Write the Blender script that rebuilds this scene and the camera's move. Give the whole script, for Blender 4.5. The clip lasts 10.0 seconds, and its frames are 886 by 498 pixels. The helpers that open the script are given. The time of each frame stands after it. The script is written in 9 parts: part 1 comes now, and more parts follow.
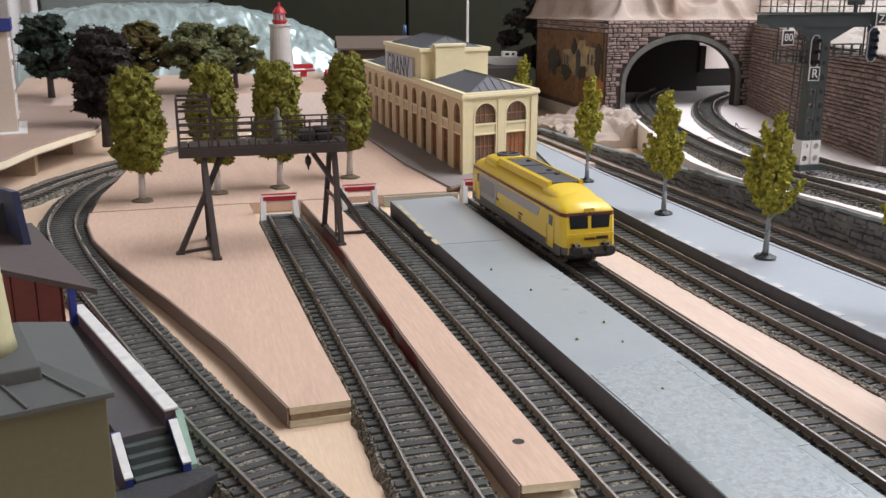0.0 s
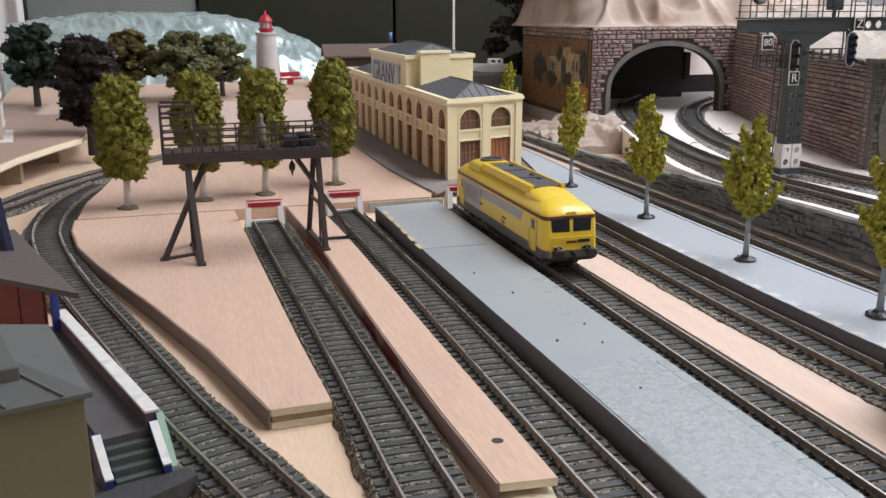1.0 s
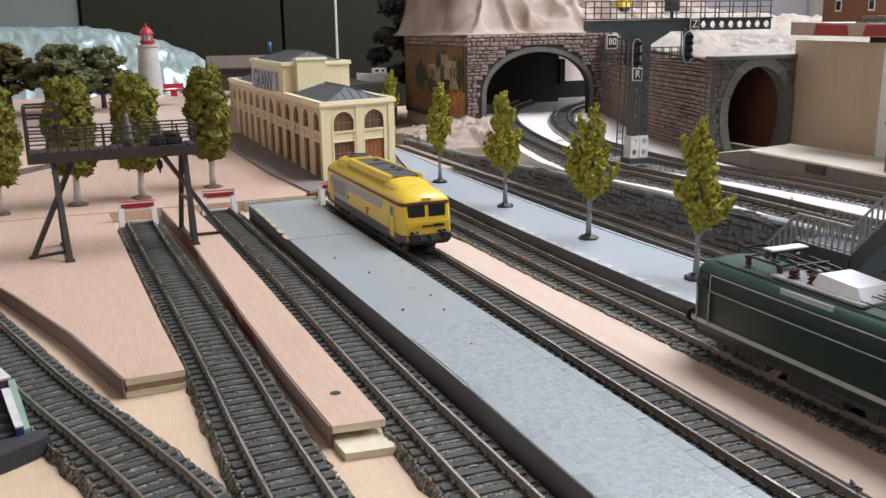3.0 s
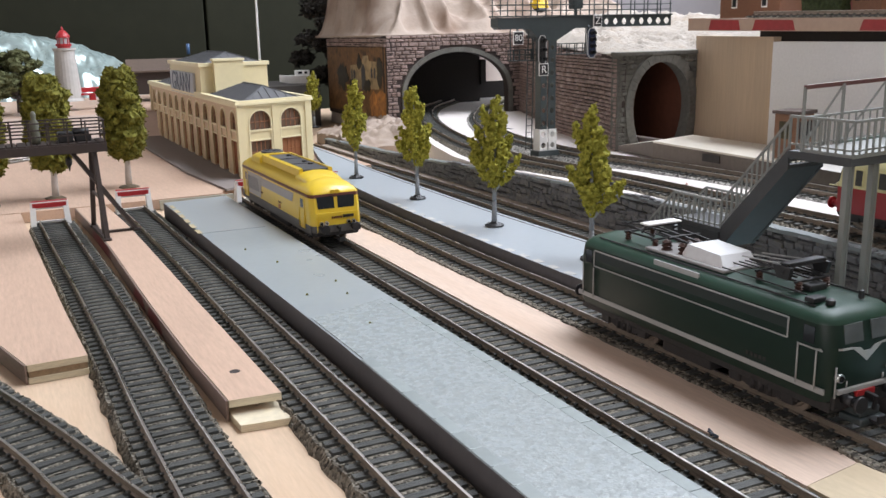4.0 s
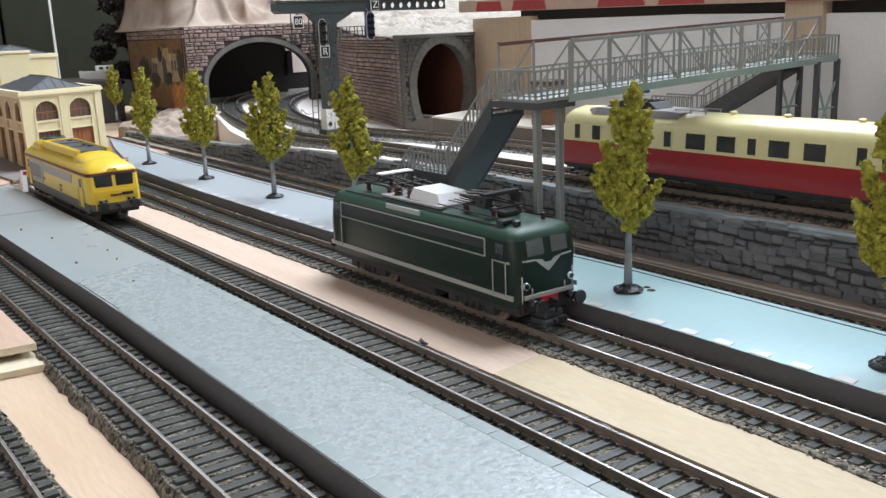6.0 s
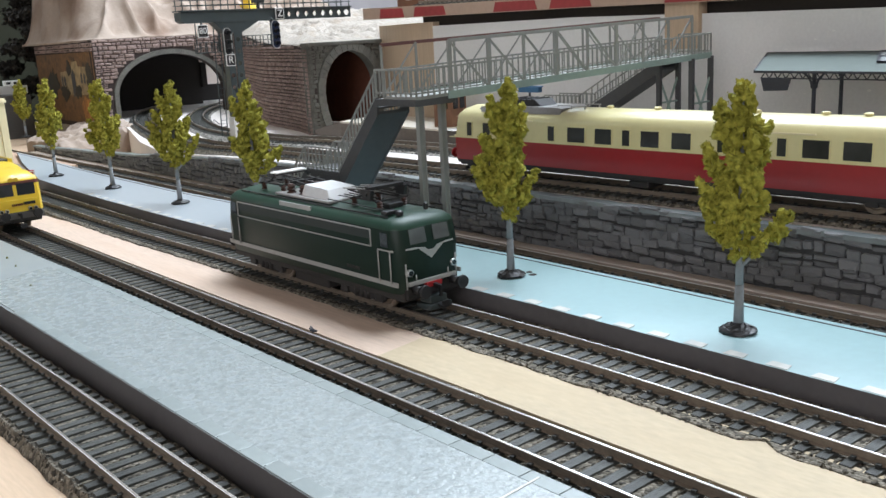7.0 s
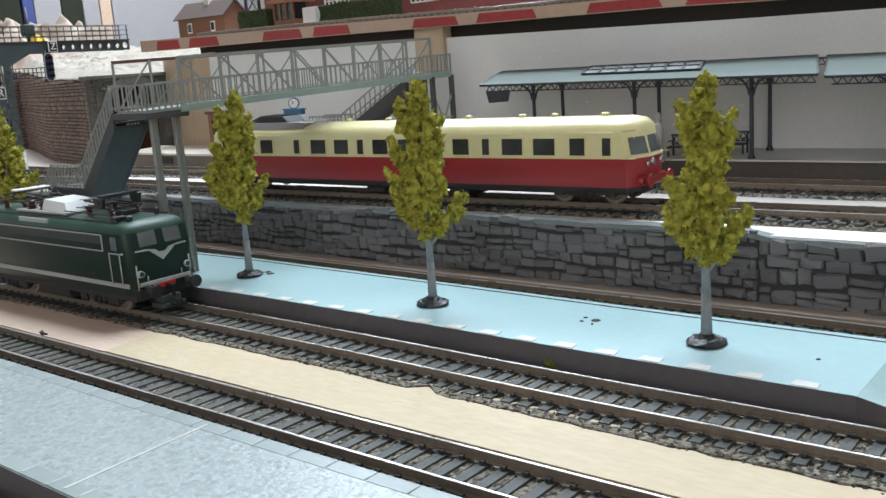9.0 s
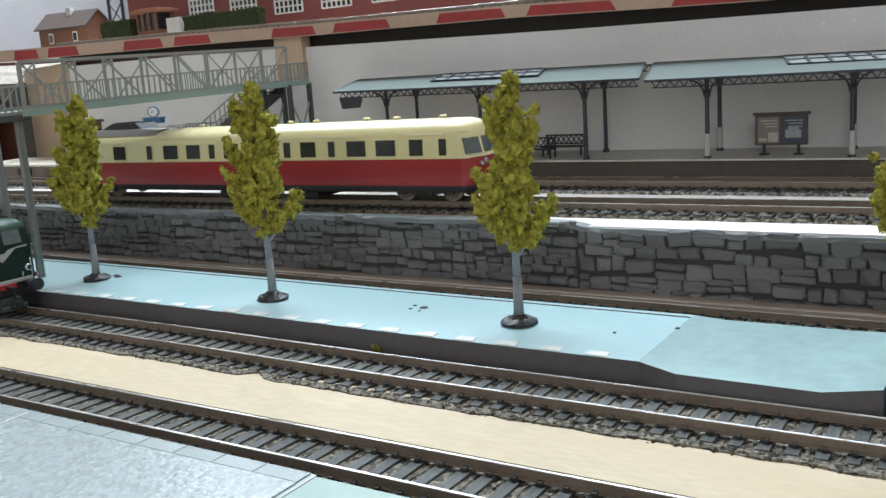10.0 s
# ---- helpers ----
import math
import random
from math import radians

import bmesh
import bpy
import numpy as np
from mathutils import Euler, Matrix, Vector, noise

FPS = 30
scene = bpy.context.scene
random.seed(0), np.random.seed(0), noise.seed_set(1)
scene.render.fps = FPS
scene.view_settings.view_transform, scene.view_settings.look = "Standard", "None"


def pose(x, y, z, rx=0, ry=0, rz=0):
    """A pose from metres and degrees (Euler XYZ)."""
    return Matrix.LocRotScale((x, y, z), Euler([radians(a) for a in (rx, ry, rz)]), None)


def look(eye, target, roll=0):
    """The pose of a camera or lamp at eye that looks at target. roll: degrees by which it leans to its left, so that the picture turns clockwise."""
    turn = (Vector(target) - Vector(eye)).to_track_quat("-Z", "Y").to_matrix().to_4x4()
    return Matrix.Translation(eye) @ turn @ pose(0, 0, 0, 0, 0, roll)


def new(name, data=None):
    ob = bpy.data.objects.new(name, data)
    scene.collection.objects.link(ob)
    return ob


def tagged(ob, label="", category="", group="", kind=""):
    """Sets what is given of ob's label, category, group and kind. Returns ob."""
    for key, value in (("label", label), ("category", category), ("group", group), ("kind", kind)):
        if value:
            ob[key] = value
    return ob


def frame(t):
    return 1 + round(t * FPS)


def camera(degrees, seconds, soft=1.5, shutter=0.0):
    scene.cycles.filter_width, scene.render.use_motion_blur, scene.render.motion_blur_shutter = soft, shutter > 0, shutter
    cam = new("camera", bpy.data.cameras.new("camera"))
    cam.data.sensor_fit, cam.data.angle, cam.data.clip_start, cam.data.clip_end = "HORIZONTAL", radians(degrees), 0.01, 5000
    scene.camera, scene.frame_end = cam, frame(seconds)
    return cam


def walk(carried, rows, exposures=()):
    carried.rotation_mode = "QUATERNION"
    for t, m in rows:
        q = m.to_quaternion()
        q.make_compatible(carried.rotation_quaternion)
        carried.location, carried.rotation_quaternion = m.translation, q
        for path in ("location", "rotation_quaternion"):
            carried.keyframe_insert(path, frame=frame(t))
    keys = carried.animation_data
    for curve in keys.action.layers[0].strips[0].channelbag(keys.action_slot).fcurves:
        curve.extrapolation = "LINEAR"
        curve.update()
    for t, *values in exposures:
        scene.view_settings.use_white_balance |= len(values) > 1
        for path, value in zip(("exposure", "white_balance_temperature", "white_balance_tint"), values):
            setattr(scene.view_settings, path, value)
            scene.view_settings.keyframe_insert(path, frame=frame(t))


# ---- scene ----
cam = camera(51.50, 10.0)
PATH = [
    (0, (-0.2166, 0.1795, 0.1567), (-0.0865, 0.6441, 0.0255), 0.07),
    (0.5, (-0.2145, 0.1773, 0.1558), (-0.0830, 0.6421, 0.0269), -0.12),
    (1, (-0.2135, 0.1746, 0.1553), (-0.0782, 0.6389, 0.0284), -0.16),
    (1.5, (-0.2111, 0.1643, 0.1549), (-0.0698, 0.6273, 0.0296), -0.16),
    (2, (-0.2055, 0.1523, 0.1509), (-0.0538, 0.6127, 0.0282), -0.47),
    (2.5, (-0.2016, 0.1414, 0.1481), (-0.0344, 0.5969, 0.0276), -0.67),
    (4, (-0.1885, 0.1072, 0.1385), (0.0249, 0.5442, 0.0223), -1.18),
    (4.5, (-0.1844, 0.0912, 0.1368), (0.0469, 0.5188, 0.0202), -1.49),
    (5, (-0.1819, 0.0774, 0.1348), (0.0686, 0.4938, 0.0170), -1.43),
    (5.5, (-0.1774, 0.0617, 0.1292), (0.0916, 0.4660, 0.0101), -1.71),
    (7, (-0.1722, 0.0212, 0.1200), (0.1430, 0.3918, 0.0046), -3.12),
    (7.5, (-0.1692, 0.0060, 0.1167), (0.1609, 0.3648, 0.0056), -3.24),
    (8, (-0.1665, -0.0083, 0.1123), (0.1790, 0.3373, 0.0065), -3.38),
    (8.5, (-0.1652, -0.0242, 0.1079), (0.1979, 0.3041, 0.0059), -3.62),
    (9, (-0.1645, -0.0377, 0.1048), (0.2148, 0.2727, 0.0058), -3.96),
    (9.5, (-0.1648, -0.0527, 0.1025), (0.2328, 0.2349, 0.0065), -4.13),
    (10, (-0.1655, -0.0667, 0.0980), (0.2481, 0.1978, 0.0036), -3.92),
]
TONE = [(0.0, -0.30, 6900, 25), (2.5, -0.28, 6800, 24), (5.0, -0.08, 6600, 20), (7.0, -0.05, 6430, 16), (10.0, -0.03, 6380, 13)]
walk(cam, [(t, look(eye, target, roll)) for t, eye, target, roll in PATH], TONE)

# ---- world, sun-facing windows and exposure ----
MM = 0.001
world = bpy.data.worlds.new("world")
scene.world = world
world.use_nodes = True
wn = world.node_tree.nodes
sky = wn.new("ShaderNodeTexSky")
sky.sky_type = 'NISHITA'
sky.sun_disc = False
sky.sun_elevation = radians(35)
sky.sun_rotation = radians(120)
world.node_tree.links.new(sky.outputs[0], wn["Background"].inputs[0])
wn["Background"].inputs[1].default_value = 0.08


def window_light(name, where, target, width, height, power, color):
    data = bpy.data.lights.new(name, 'AREA')
    data.shape, data.size, data.size_y, data.energy, data.color = 'RECTANGLE', width, height, power, color
    ob = new(name, data)
    ob.matrix_basis = look(where, target)
    return ob


# daylight standing in the roof window and the three window openings of the room
window_light("skylight", (0.85, 0.65, 1.58), (0.85, 0.65, 0.0), 0.8, 1.5, 64.0, (0.80, 0.93, 1.0))
window_light("window_light", (1.66, 0.85, 0.95), (0.0, 0.7, 0.45), 2.1, 1.15, 41.0, (0.78, 0.92, 1.0))
window_light("window_light", (-1.66, -0.7, 0.62), (0.2, -0.1, 0.1), 1.0, 1.1, 11.0, (0.96, 0.95, 0.94))
window_light("window_light", (-0.95, 2.16, 0.7), (-0.9, 0.0, 0.3), 0.6, 1.1, 3.0, (0.92, 0.96, 1.0))


# ---- mesh helpers, in millimetres ----
def put(bm, name="mesh", mats=(), smooth=False):
    me = bpy.data.meshes.new(name)
    bmesh.ops.scale(bm, vec=(MM, MM, MM), verts=bm.verts)
    bm.to_mesh(me)
    bm.free()
    for m in mats:
        me.materials.append(m)
    if smooth:
        me.polygons.foreach_set("use_smooth", [True] * len(me.polygons))
    return me


def part(name, bm, mats, parent, label="", smooth=False):
    if not isinstance(mats, (list, tuple)):
        mats = [mats]
    ob = new(name, put(bm, name, mats, smooth))
    ob.parent = parent
    if label:
        ob["label"] = label
    return ob


def thing(name, x, y, z, label, category, rz=0.0, group="", kind=""):
    ob = new(name)
    ob.empty_display_size = 0.01
    ob.matrix_basis = pose(x * MM, y * MM, z * MM, 0, 0, rz)
    return tagged(ob, label, category, group, kind)


def solid(name, bm, mats, label, category, kind="structure", smooth=False):
    if not isinstance(mats, (list, tuple)):
        mats = [mats]
    return tagged(new(name, put(bm, name, mats, smooth)), label, category, "", kind)


def fresh():
    return bmesh.new()


def box(bm, x0, x1, y0, y1, z0, z1, bev=0.0, mi=0):
    r = bmesh.ops.create_cube(bm, size=1.0)
    vs = r["verts"]
    for v in vs:
        v.co = Vector(((x0 + x1) / 2 + v.co.x * (x1 - x0), (y0 + y1) / 2 + v.co.y * (y1 - y0), (z0 + z1) / 2 + v.co.z * (z1 - z0)))
    fs = {f for v in vs for f in v.link_faces}
    for f in fs:
        f.material_index = mi
    if bev > 0:
        es = list({e for v in vs for e in v.link_edges})
        out = bmesh.ops.bevel(bm, geom=es, offset=bev, segments=2, affect='EDGES', profile=0.5)
        for f in out["faces"]:
            f.material_index = mi
    return vs


def bar(bm, a, b, w, h, mi=0):
    """A straight bar of square section from a to b."""
    a, b = Vector(a), Vector(b)
    d = b - a
    n = d.length
    if n < 1e-6:
        return
    q = d.to_track_quat('Z', 'Y').to_matrix()
    r = bmesh.ops.create_cube(bm, size=1.0)
    for v in r["verts"]:
        v.co = (a + b) / 2 + q @ Vector((v.co.x * w, v.co.y * h, v.co.z * n))
    for f in {f for v in r["verts"] for f in v.link_faces}:
        f.material_index = mi


def rod(bm, a, b, r0, r1=None, seg=8, mi=0, caps=True):
    a, b = Vector(a), Vector(b)
    r1 = r0 if r1 is None else r1
    q = (b - a).to_track_quat('Z', 'Y').to_matrix()
    ra, rb = [], []
    for i in range(seg):
        u = Vector((math.cos(2 * math.pi * i / seg), math.sin(2 * math.pi * i / seg), 0))
        ra.append(bm.verts.new(a + q @ (u * r0)))
        rb.append(bm.verts.new(b + q @ (u * r1)))
    for i in range(seg):
        f = bm.faces.new((ra[i], ra[(i + 1) % seg], rb[(i + 1) % seg], rb[i]))
        f.material_index = mi
        f.smooth = True
    if caps:
        bm.faces.new(ra[::-1]).material_index = mi
        bm.faces.new(rb).material_index = mi


def lathe(bm, cx, cy, prof, seg=20, mi=0, cap=True):
    """prof: (radius, z) from the bottom up."""
    rings = []
    for r, z in prof:
        rings.append([bm.verts.new((cx + r * math.cos(2 * math.pi * i / seg), cy + r * math.sin(2 * math.pi * i / seg), z)) for i in range(seg)])
    for a, b in zip(rings, rings[1:]):
        for i in range(seg):
            f = bm.faces.new((a[i], a[(i + 1) % seg], b[(i + 1) % seg], b[i]))
            f.material_index = mi
    if cap:
        bm.faces.new(rings[0][::-1]).material_index = mi
        bm.faces.new(rings[-1]).material_index = mi


def prism(bm, poly, z0, z1, mi=0, side=None):
    """An upright prism over a polygon in the plan."""
    lo = [bm.verts.new((x, y, z0)) for x, y in poly]
    hi = [bm.verts.new((x, y, z1)) for x, y in poly]
    bm.faces.new(hi).material_index = mi
    bm.faces.new(lo[::-1]).material_index = mi
    n = len(poly)
    for i in range(n):
        bm.faces.new((lo[i], lo[(i + 1) % n], hi[(i + 1) % n], hi[i])).material_index = mi if side is None else side
    bmesh.ops.recalc_face_normals(bm, faces=bm.faces)


def slab(bm, poly, a, b, mi=0):
    """A polygon of points carried from offset vector a to b."""
    a, b = Vector(a), Vector(b)
    lo = [bm.verts.new(Vector(p) + a) for p in poly]
    hi = [bm.verts.new(Vector(p) + b) for p in poly]
    fs = [bm.faces.new(hi), bm.faces.new(lo[::-1])]
    n = len(poly)
    for i in range(n):
        fs.append(bm.faces.new((lo[i], lo[(i + 1) % n], hi[(i + 1) % n], hi[i])))
    for f in fs:
        f.material_index = mi
    bmesh.ops.recalc_face_normals(bm, faces=fs)


def loft(bm, rings, closed=True, caps=True, mi=0, mis=None):
    """Skin over rings of points; mis: material by the place in the ring."""
    vs = [[bm.verts.new(p) for p in r] for r in rings]
    n = len(rings[0])
    fs = []
    for a, b in zip(vs, vs[1:]):
        for i in range(n if closed else n - 1):
            f = bm.faces.new((a[i], a[(i + 1) % n], b[(i + 1) % n], b[i]))
            f.material_index = mis[i] if mis else mi
            fs.append(f)
    if caps and closed:
        fs.append(bm.faces.new(vs[0][::-1]))
        fs.append(bm.faces.new(vs[-1]))
        fs[-1].material_index = fs[-2].material_index = mi
    bmesh.ops.recalc_face_normals(bm, faces=fs)


def curve_points(pts, step=6.0):
    """A smooth line through control points, in even small steps."""
    pts = [Vector(p) for p in pts]
    ext = [2 * pts[0] - pts[1]] + pts + [2 * pts[-1] - pts[-2]]
    fine = []
    for i in range(1, len(ext) - 2):
        p0, p1, p2, p3 = ext[i - 1:i + 3]
        n = max(2, int((p2 - p1).length / 2.0))
        for k in range(n):
            t = k / n
            fine.append(0.5 * (2 * p1 + (p2 - p0) * t + (2 * p0 - 5 * p1 + 4 * p2 - p3) * t * t + (3 * p1 - p0 - 3 * p2 + p3) * t ** 3))
    fine.append(pts[-1])
    out, want, run = [fine[0]], step, 0.0
    for a, b in zip(fine, fine[1:]):
        d = (b - a).length
        while d > 0 and run + d >= want:
            out.append(a.lerp(b, (want - run) / d))
            want += step
        run += d
    if (out[-1] - fine[-1]).length > 0.3 * step:
        out.append(fine[-1])
    return out


def frames_along(pts):
    out = []
    for i, p in enumerate(pts):
        d = pts[min(i + 1, len(pts) - 1)] - pts[max(i - 1, 0)]
        d.z = 0
        d.normalize()
        out.append((p, d, Vector((d.y, -d.x, 0))))
    return out


def sweep(bm, pts, prof, mis=None, caps=True):
    """prof: closed list of (across, up)."""
    rings = [[p + s * u + Vector((0, 0, w)) for u, w in prof] for p, d, s in frames_along(pts)]
    loft(bm, rings, True, caps, 0, mis)


def lettering(text, size, parent, m, mat, name="lettering", label=""):
    cu = bpy.data.curves.new(name, 'FONT')
    cu.body, cu.size, cu.align_x, cu.align_y, cu.extrude = text, size * MM, 'CENTER', 'CENTER', 0.15 * MM
    tmp = bpy.data.objects.new("tmp", cu)
    scene.collection.objects.link(tmp)
    bpy.context.view_layer.update()
    me = bpy.data.meshes.new_from_object(tmp.evaluated_get(bpy.context.evaluated_depsgraph_get()))
    bpy.data.objects.remove(tmp)
    me.materials.clear()
    me.materials.append(mat)
    ob = new(name, me)
    ob.parent, ob.matrix_basis = parent, m
    if label:
        ob["label"] = label
    return ob


# ---- materials ----
def material(name, color, rough=0.6, metal=0.0, vary=0.12, grain=400.0, patch=25.0, bump=0.15, second=None, mixin=0.0, spec=0.5, stretch=None, per_object=0.0, coat=0.0, bump_size=None):
    """Base colour varied at two scales, with fine relief; sizes are per metre."""
    m = bpy.data.materials.new(name)
    m.use_nodes = True
    t = m.node_tree
    n, l = t.nodes, t.links
    b = n["Principled BSDF"]
    co = n.new("ShaderNodeTexCoord")
    src = co.outputs["Object"]
    if stretch:
        mp = n.new("ShaderNodeMapping")
        mp.inputs["Scale"].default_value = stretch
        l.new(src, mp.inputs[0])
        src = mp.outputs[0]
    fine, big = n.new("ShaderNodeTexNoise"), n.new("ShaderNodeTexNoise")
    for node, size, detail in ((fine, grain, 4.0), (big, patch, 3.0)):
        node.inputs["Scale"].default_value, node.inputs["Detail"].default_value = size, detail
        l.new(src, node.inputs["Vector"])
    c = Vector(color)
    dark, light = [max(0, v * (1 - vary)) for v in c], [min(1, v * (1 + vary)) for v in c]
    mix = n.new("ShaderNodeMix")
    mix.data_type = 'RGBA'
    mix.inputs[6].default_value, mix.inputs[7].default_value = (*dark, 1), (*light, 1)
    add = n.new("ShaderNodeMath")
    add.operation = 'MULTIPLY_ADD'
    add.inputs[1].default_value = 0.5
    l.new(fine.outputs[0], add.inputs[0])
    half = n.new("ShaderNodeMath")
    half.operation = 'MULTIPLY'
    half.inputs[1].default_value = 0.5
    l.new(big.outputs[0], half.inputs[0])
    l.new(half.outputs[0], add.inputs[2])
    ramp = n.new("ShaderNodeMapRange")
    ramp.inputs[1].default_value, ramp.inputs[2].default_value = 0.3, 0.7
    l.new(add.outputs[0], ramp.inputs[0])
    l.new(ramp.outputs[0], mix.inputs[0])
    col = mix.outputs[2]
    if second:
        pm = n.new("ShaderNodeMix")
        pm.data_type = 'RGBA'
        pm.inputs[7].default_value = (*second, 1)
        r2 = n.new("ShaderNodeMapRange")
        r2.inputs[1].default_value, r2.inputs[2].default_value, r2.inputs[4].default_value = 0.5, 0.72, mixin
        l.new(big.outputs[0], r2.inputs[0])
        l.new(r2.outputs[0], pm.inputs[0])
        l.new(col, pm.inputs[6])
        col = pm.outputs[2]
    if per_object:
        info = n.new("ShaderNodeObjectInfo")
        hv = n.new("ShaderNodeHueSaturation")
        mr = n.new("ShaderNodeMapRange")
        mr.inputs[3].default_value, mr.inputs[4].default_value = 1 - per_object, 1 + per_object
        l.new(info.outputs["Random"], mr.inputs[0])
        l.new(mr.outputs[0], hv.inputs["Value"])
        l.new(col, hv.inputs["Color"])
        col = hv.outputs[0]
    l.new(col, b.inputs["Base Color"])
    b.inputs["Metallic"].default_value = metal
    b.inputs["Specular IOR Level"].default_value = spec
    b.inputs["Coat Weight"].default_value = coat
    rr = n.new("ShaderNodeMapRange")
    rr.inputs[3].default_value, rr.inputs[4].default_value = max(0.02, rough - 0.07), min(1, rough + 0.07)
    l.new(big.outputs[0], rr.inputs[0])
    l.new(rr.outputs[0], b.inputs["Roughness"])
    if bump:
        bp = n.new("ShaderNodeBump")
        bp.inputs["Strength"].default_value = bump
        bp.inputs["Distance"].default_value = bump_size or 0.0004
        l.new(fine.outputs[0], bp.inputs["Height"])
        l.new(bp.outputs[0], b.inputs["Normal"])
    return m


def ballast_material(name, a, b2, size):
    """Loose chippings: a cell pattern with a tone for each cell and rounded relief."""
    m = bpy.data.materials.new(name)
    m.use_nodes = True
    t = m.node_tree
    n, l = t.nodes, t.links
    b = n["Principled BSDF"]
    co = n.new("ShaderNodeTexCoord")
    v = n.new("ShaderNodeTexVoronoi")
    v.inputs["Scale"].default_value = size
    l.new(co.outputs["Object"], v.inputs["Vector"])
    mix = n.new("ShaderNodeMix")
    mix.data_type = 'RGBA'
    mix.inputs[6].default_value, mix.inputs[7].default_value = (*a, 1), (*b2, 1)
    sp = n.new("ShaderNodeSeparateColor")
    l.new(v.outputs["Color"], sp.inputs[0])
    l.new(sp.outputs[0], mix.inputs[0])
    l.new(mix.outputs[2], b.inputs["Base Color"])
    b.inputs["Roughness"].default_value = 0.9
    b.inputs["Specular IOR Level"].default_value = 0.2
    bp = n.new("ShaderNodeBump")
    bp.invert = True
    bp.inputs["Strength"].default_value, bp.inputs["Distance"].default_value = 0.9, 0.001
    l.new(v.outputs["Distance"], bp.inputs["Height"])
    l.new(bp.outputs[0], b.inputs["Normal"])
    return m


PLY = material("plywood", (0.55, 0.38, 0.28), 0.55, vary=0.16, grain=240, patch=16, bump=0.18, second=(0.45, 0.305, 0.225), mixin=0.6, stretch=(3.2, 0.4, 3.2), spec=0.35)
PLY_PALE = material("pale_plywood", (0.70, 0.60, 0.43), 0.62, vary=0.09, grain=140, patch=8, bump=0.12, second=(0.60, 0.49, 0.33), mixin=0.35, stretch=(4.0, 0.35, 4.0), spec=0.35)
PLY_EDGE = material("plywood_edge", (0.66, 0.58, 0.42), 0.75, vary=0.2, grain=500, patch=60, bump=0.4, stretch=(0.6, 0.6, 5.0))
PLY_DARK = material("plywood_dark_ply", (0.30, 0.21, 0.13), 0.8, vary=0.3, grain=500, patch=60, bump=0.5)
WOOD_BROWN = material("stained_fibreboard", (0.235, 0.165, 0.135), 0.7, vary=0.15, grain=300, patch=12, bump=0.3, second=(0.17, 0.12, 0.10), mixin=0.5, stretch=(3, 0.5, 3))
RED_PAINT_OLD = material("old_red_paint", (0.16, 0.022, 0.022), 0.5, vary=0.25, grain=300, patch=30, bump=0.2)
BALLAST = ballast_material("ballast", (0.03, 0.027, 0.022), (0.28, 0.25, 0.20), 760)
BALLAST_PALE = ballast_material("pale_ballast", (0.05, 0.047, 0.042), (0.46, 0.44, 0.40), 760)
SLEEPER = material("sleeper_plastic", (0.058, 0.060, 0.055), 0.52, vary=0.35, grain=700, patch=120, bump=0.8, spec=0.4, per_object=0.2, stretch=(0.4, 3, 1))
RAIL_SIDE = material("rail_rust", (0.21, 0.17, 0.13), 0.5, metal=0.2, vary=0.25, grain=700, patch=60, bump=0.2)
RAIL_TOP = material("rail_steel", (0.78, 0.76, 0.73), 0.28, metal=1.0, vary=0.12, grain=500, patch=40, bump=0.05)
PLATFORM = material("grey_platform_paint", (0.325, 0.362, 0.364), 0.30, vary=0.06, grain=250, patch=14, bump=0.06, second=(0.21, 0.235, 0.25), mixin=0.4, spec=0.7)
PLATFORM_BLUE = material("blue_grey_platform_paint", (0.315, 0.475, 0.49), 0.30, vary=0.06, grain=250, patch=12, bump=0.06, second=(0.36, 0.53, 0.545), mixin=0.4, spec=0.8)
PLATFORM_PALE = material("pale_platform_section", (0.225, 0.34, 0.335), 0.36, vary=0.16, grain=180, patch=45, bump=0.2, second=(0.27, 0.40, 0.39), mixin=0.6)
PLATFORM_EDGE = material("platform_edging", (0.285, 0.325, 0.32), 0.34, vary=0.10, grain=350, patch=30, bump=0.15, per_object=0.08)
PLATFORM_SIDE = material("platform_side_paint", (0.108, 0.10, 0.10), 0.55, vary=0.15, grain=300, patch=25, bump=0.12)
WHITE_WORN = material("worn_white_marking", (0.60, 0.59, 0.55), 0.5, vary=0.12, grain=350, patch=120, bump=0.1, second=(0.40, 0.42, 0.42), mixin=0.7)
YELLOW_WORN = material("worn_yellow_marking", (0.55, 0.46, 0.27), 0.5, vary=0.12, grain=350, patch=120, bump=0.1)
STONE = material("moulded_stone", (0.172, 0.175, 0.18), 0.46, vary=0.3, grain=500, patch=70, bump=0.5, second=(0.22, 0.215, 0.205), mixin=0.35, per_object=0.25)
MORTAR = material("dark_mortar", (0.05, 0.05, 0.05), 0.85, vary=0.2, bump=0.4)
BRICK = material("moulded_red_stone", (0.25, 0.175, 0.15), 0.7, vary=0.3, grain=500, patch=120, bump=0.6, second=(0.42, 0.35, 0.32), mixin=0.5, per_object=0.22)
BRICK_MORTAR = material("brown_mortar", (0.045, 0.032, 0.028), 0.85, vary=0.2, bump=0.4)
PORTAL_STONE = material("portal_stone", (0.135, 0.130, 0.114), 0.8, vary=0.25, grain=400, patch=50, bump=0.5, per_object=0.07, spec=0.25)
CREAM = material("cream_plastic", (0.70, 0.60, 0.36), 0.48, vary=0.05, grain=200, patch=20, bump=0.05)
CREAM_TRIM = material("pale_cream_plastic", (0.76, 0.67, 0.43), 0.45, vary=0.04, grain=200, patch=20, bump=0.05)
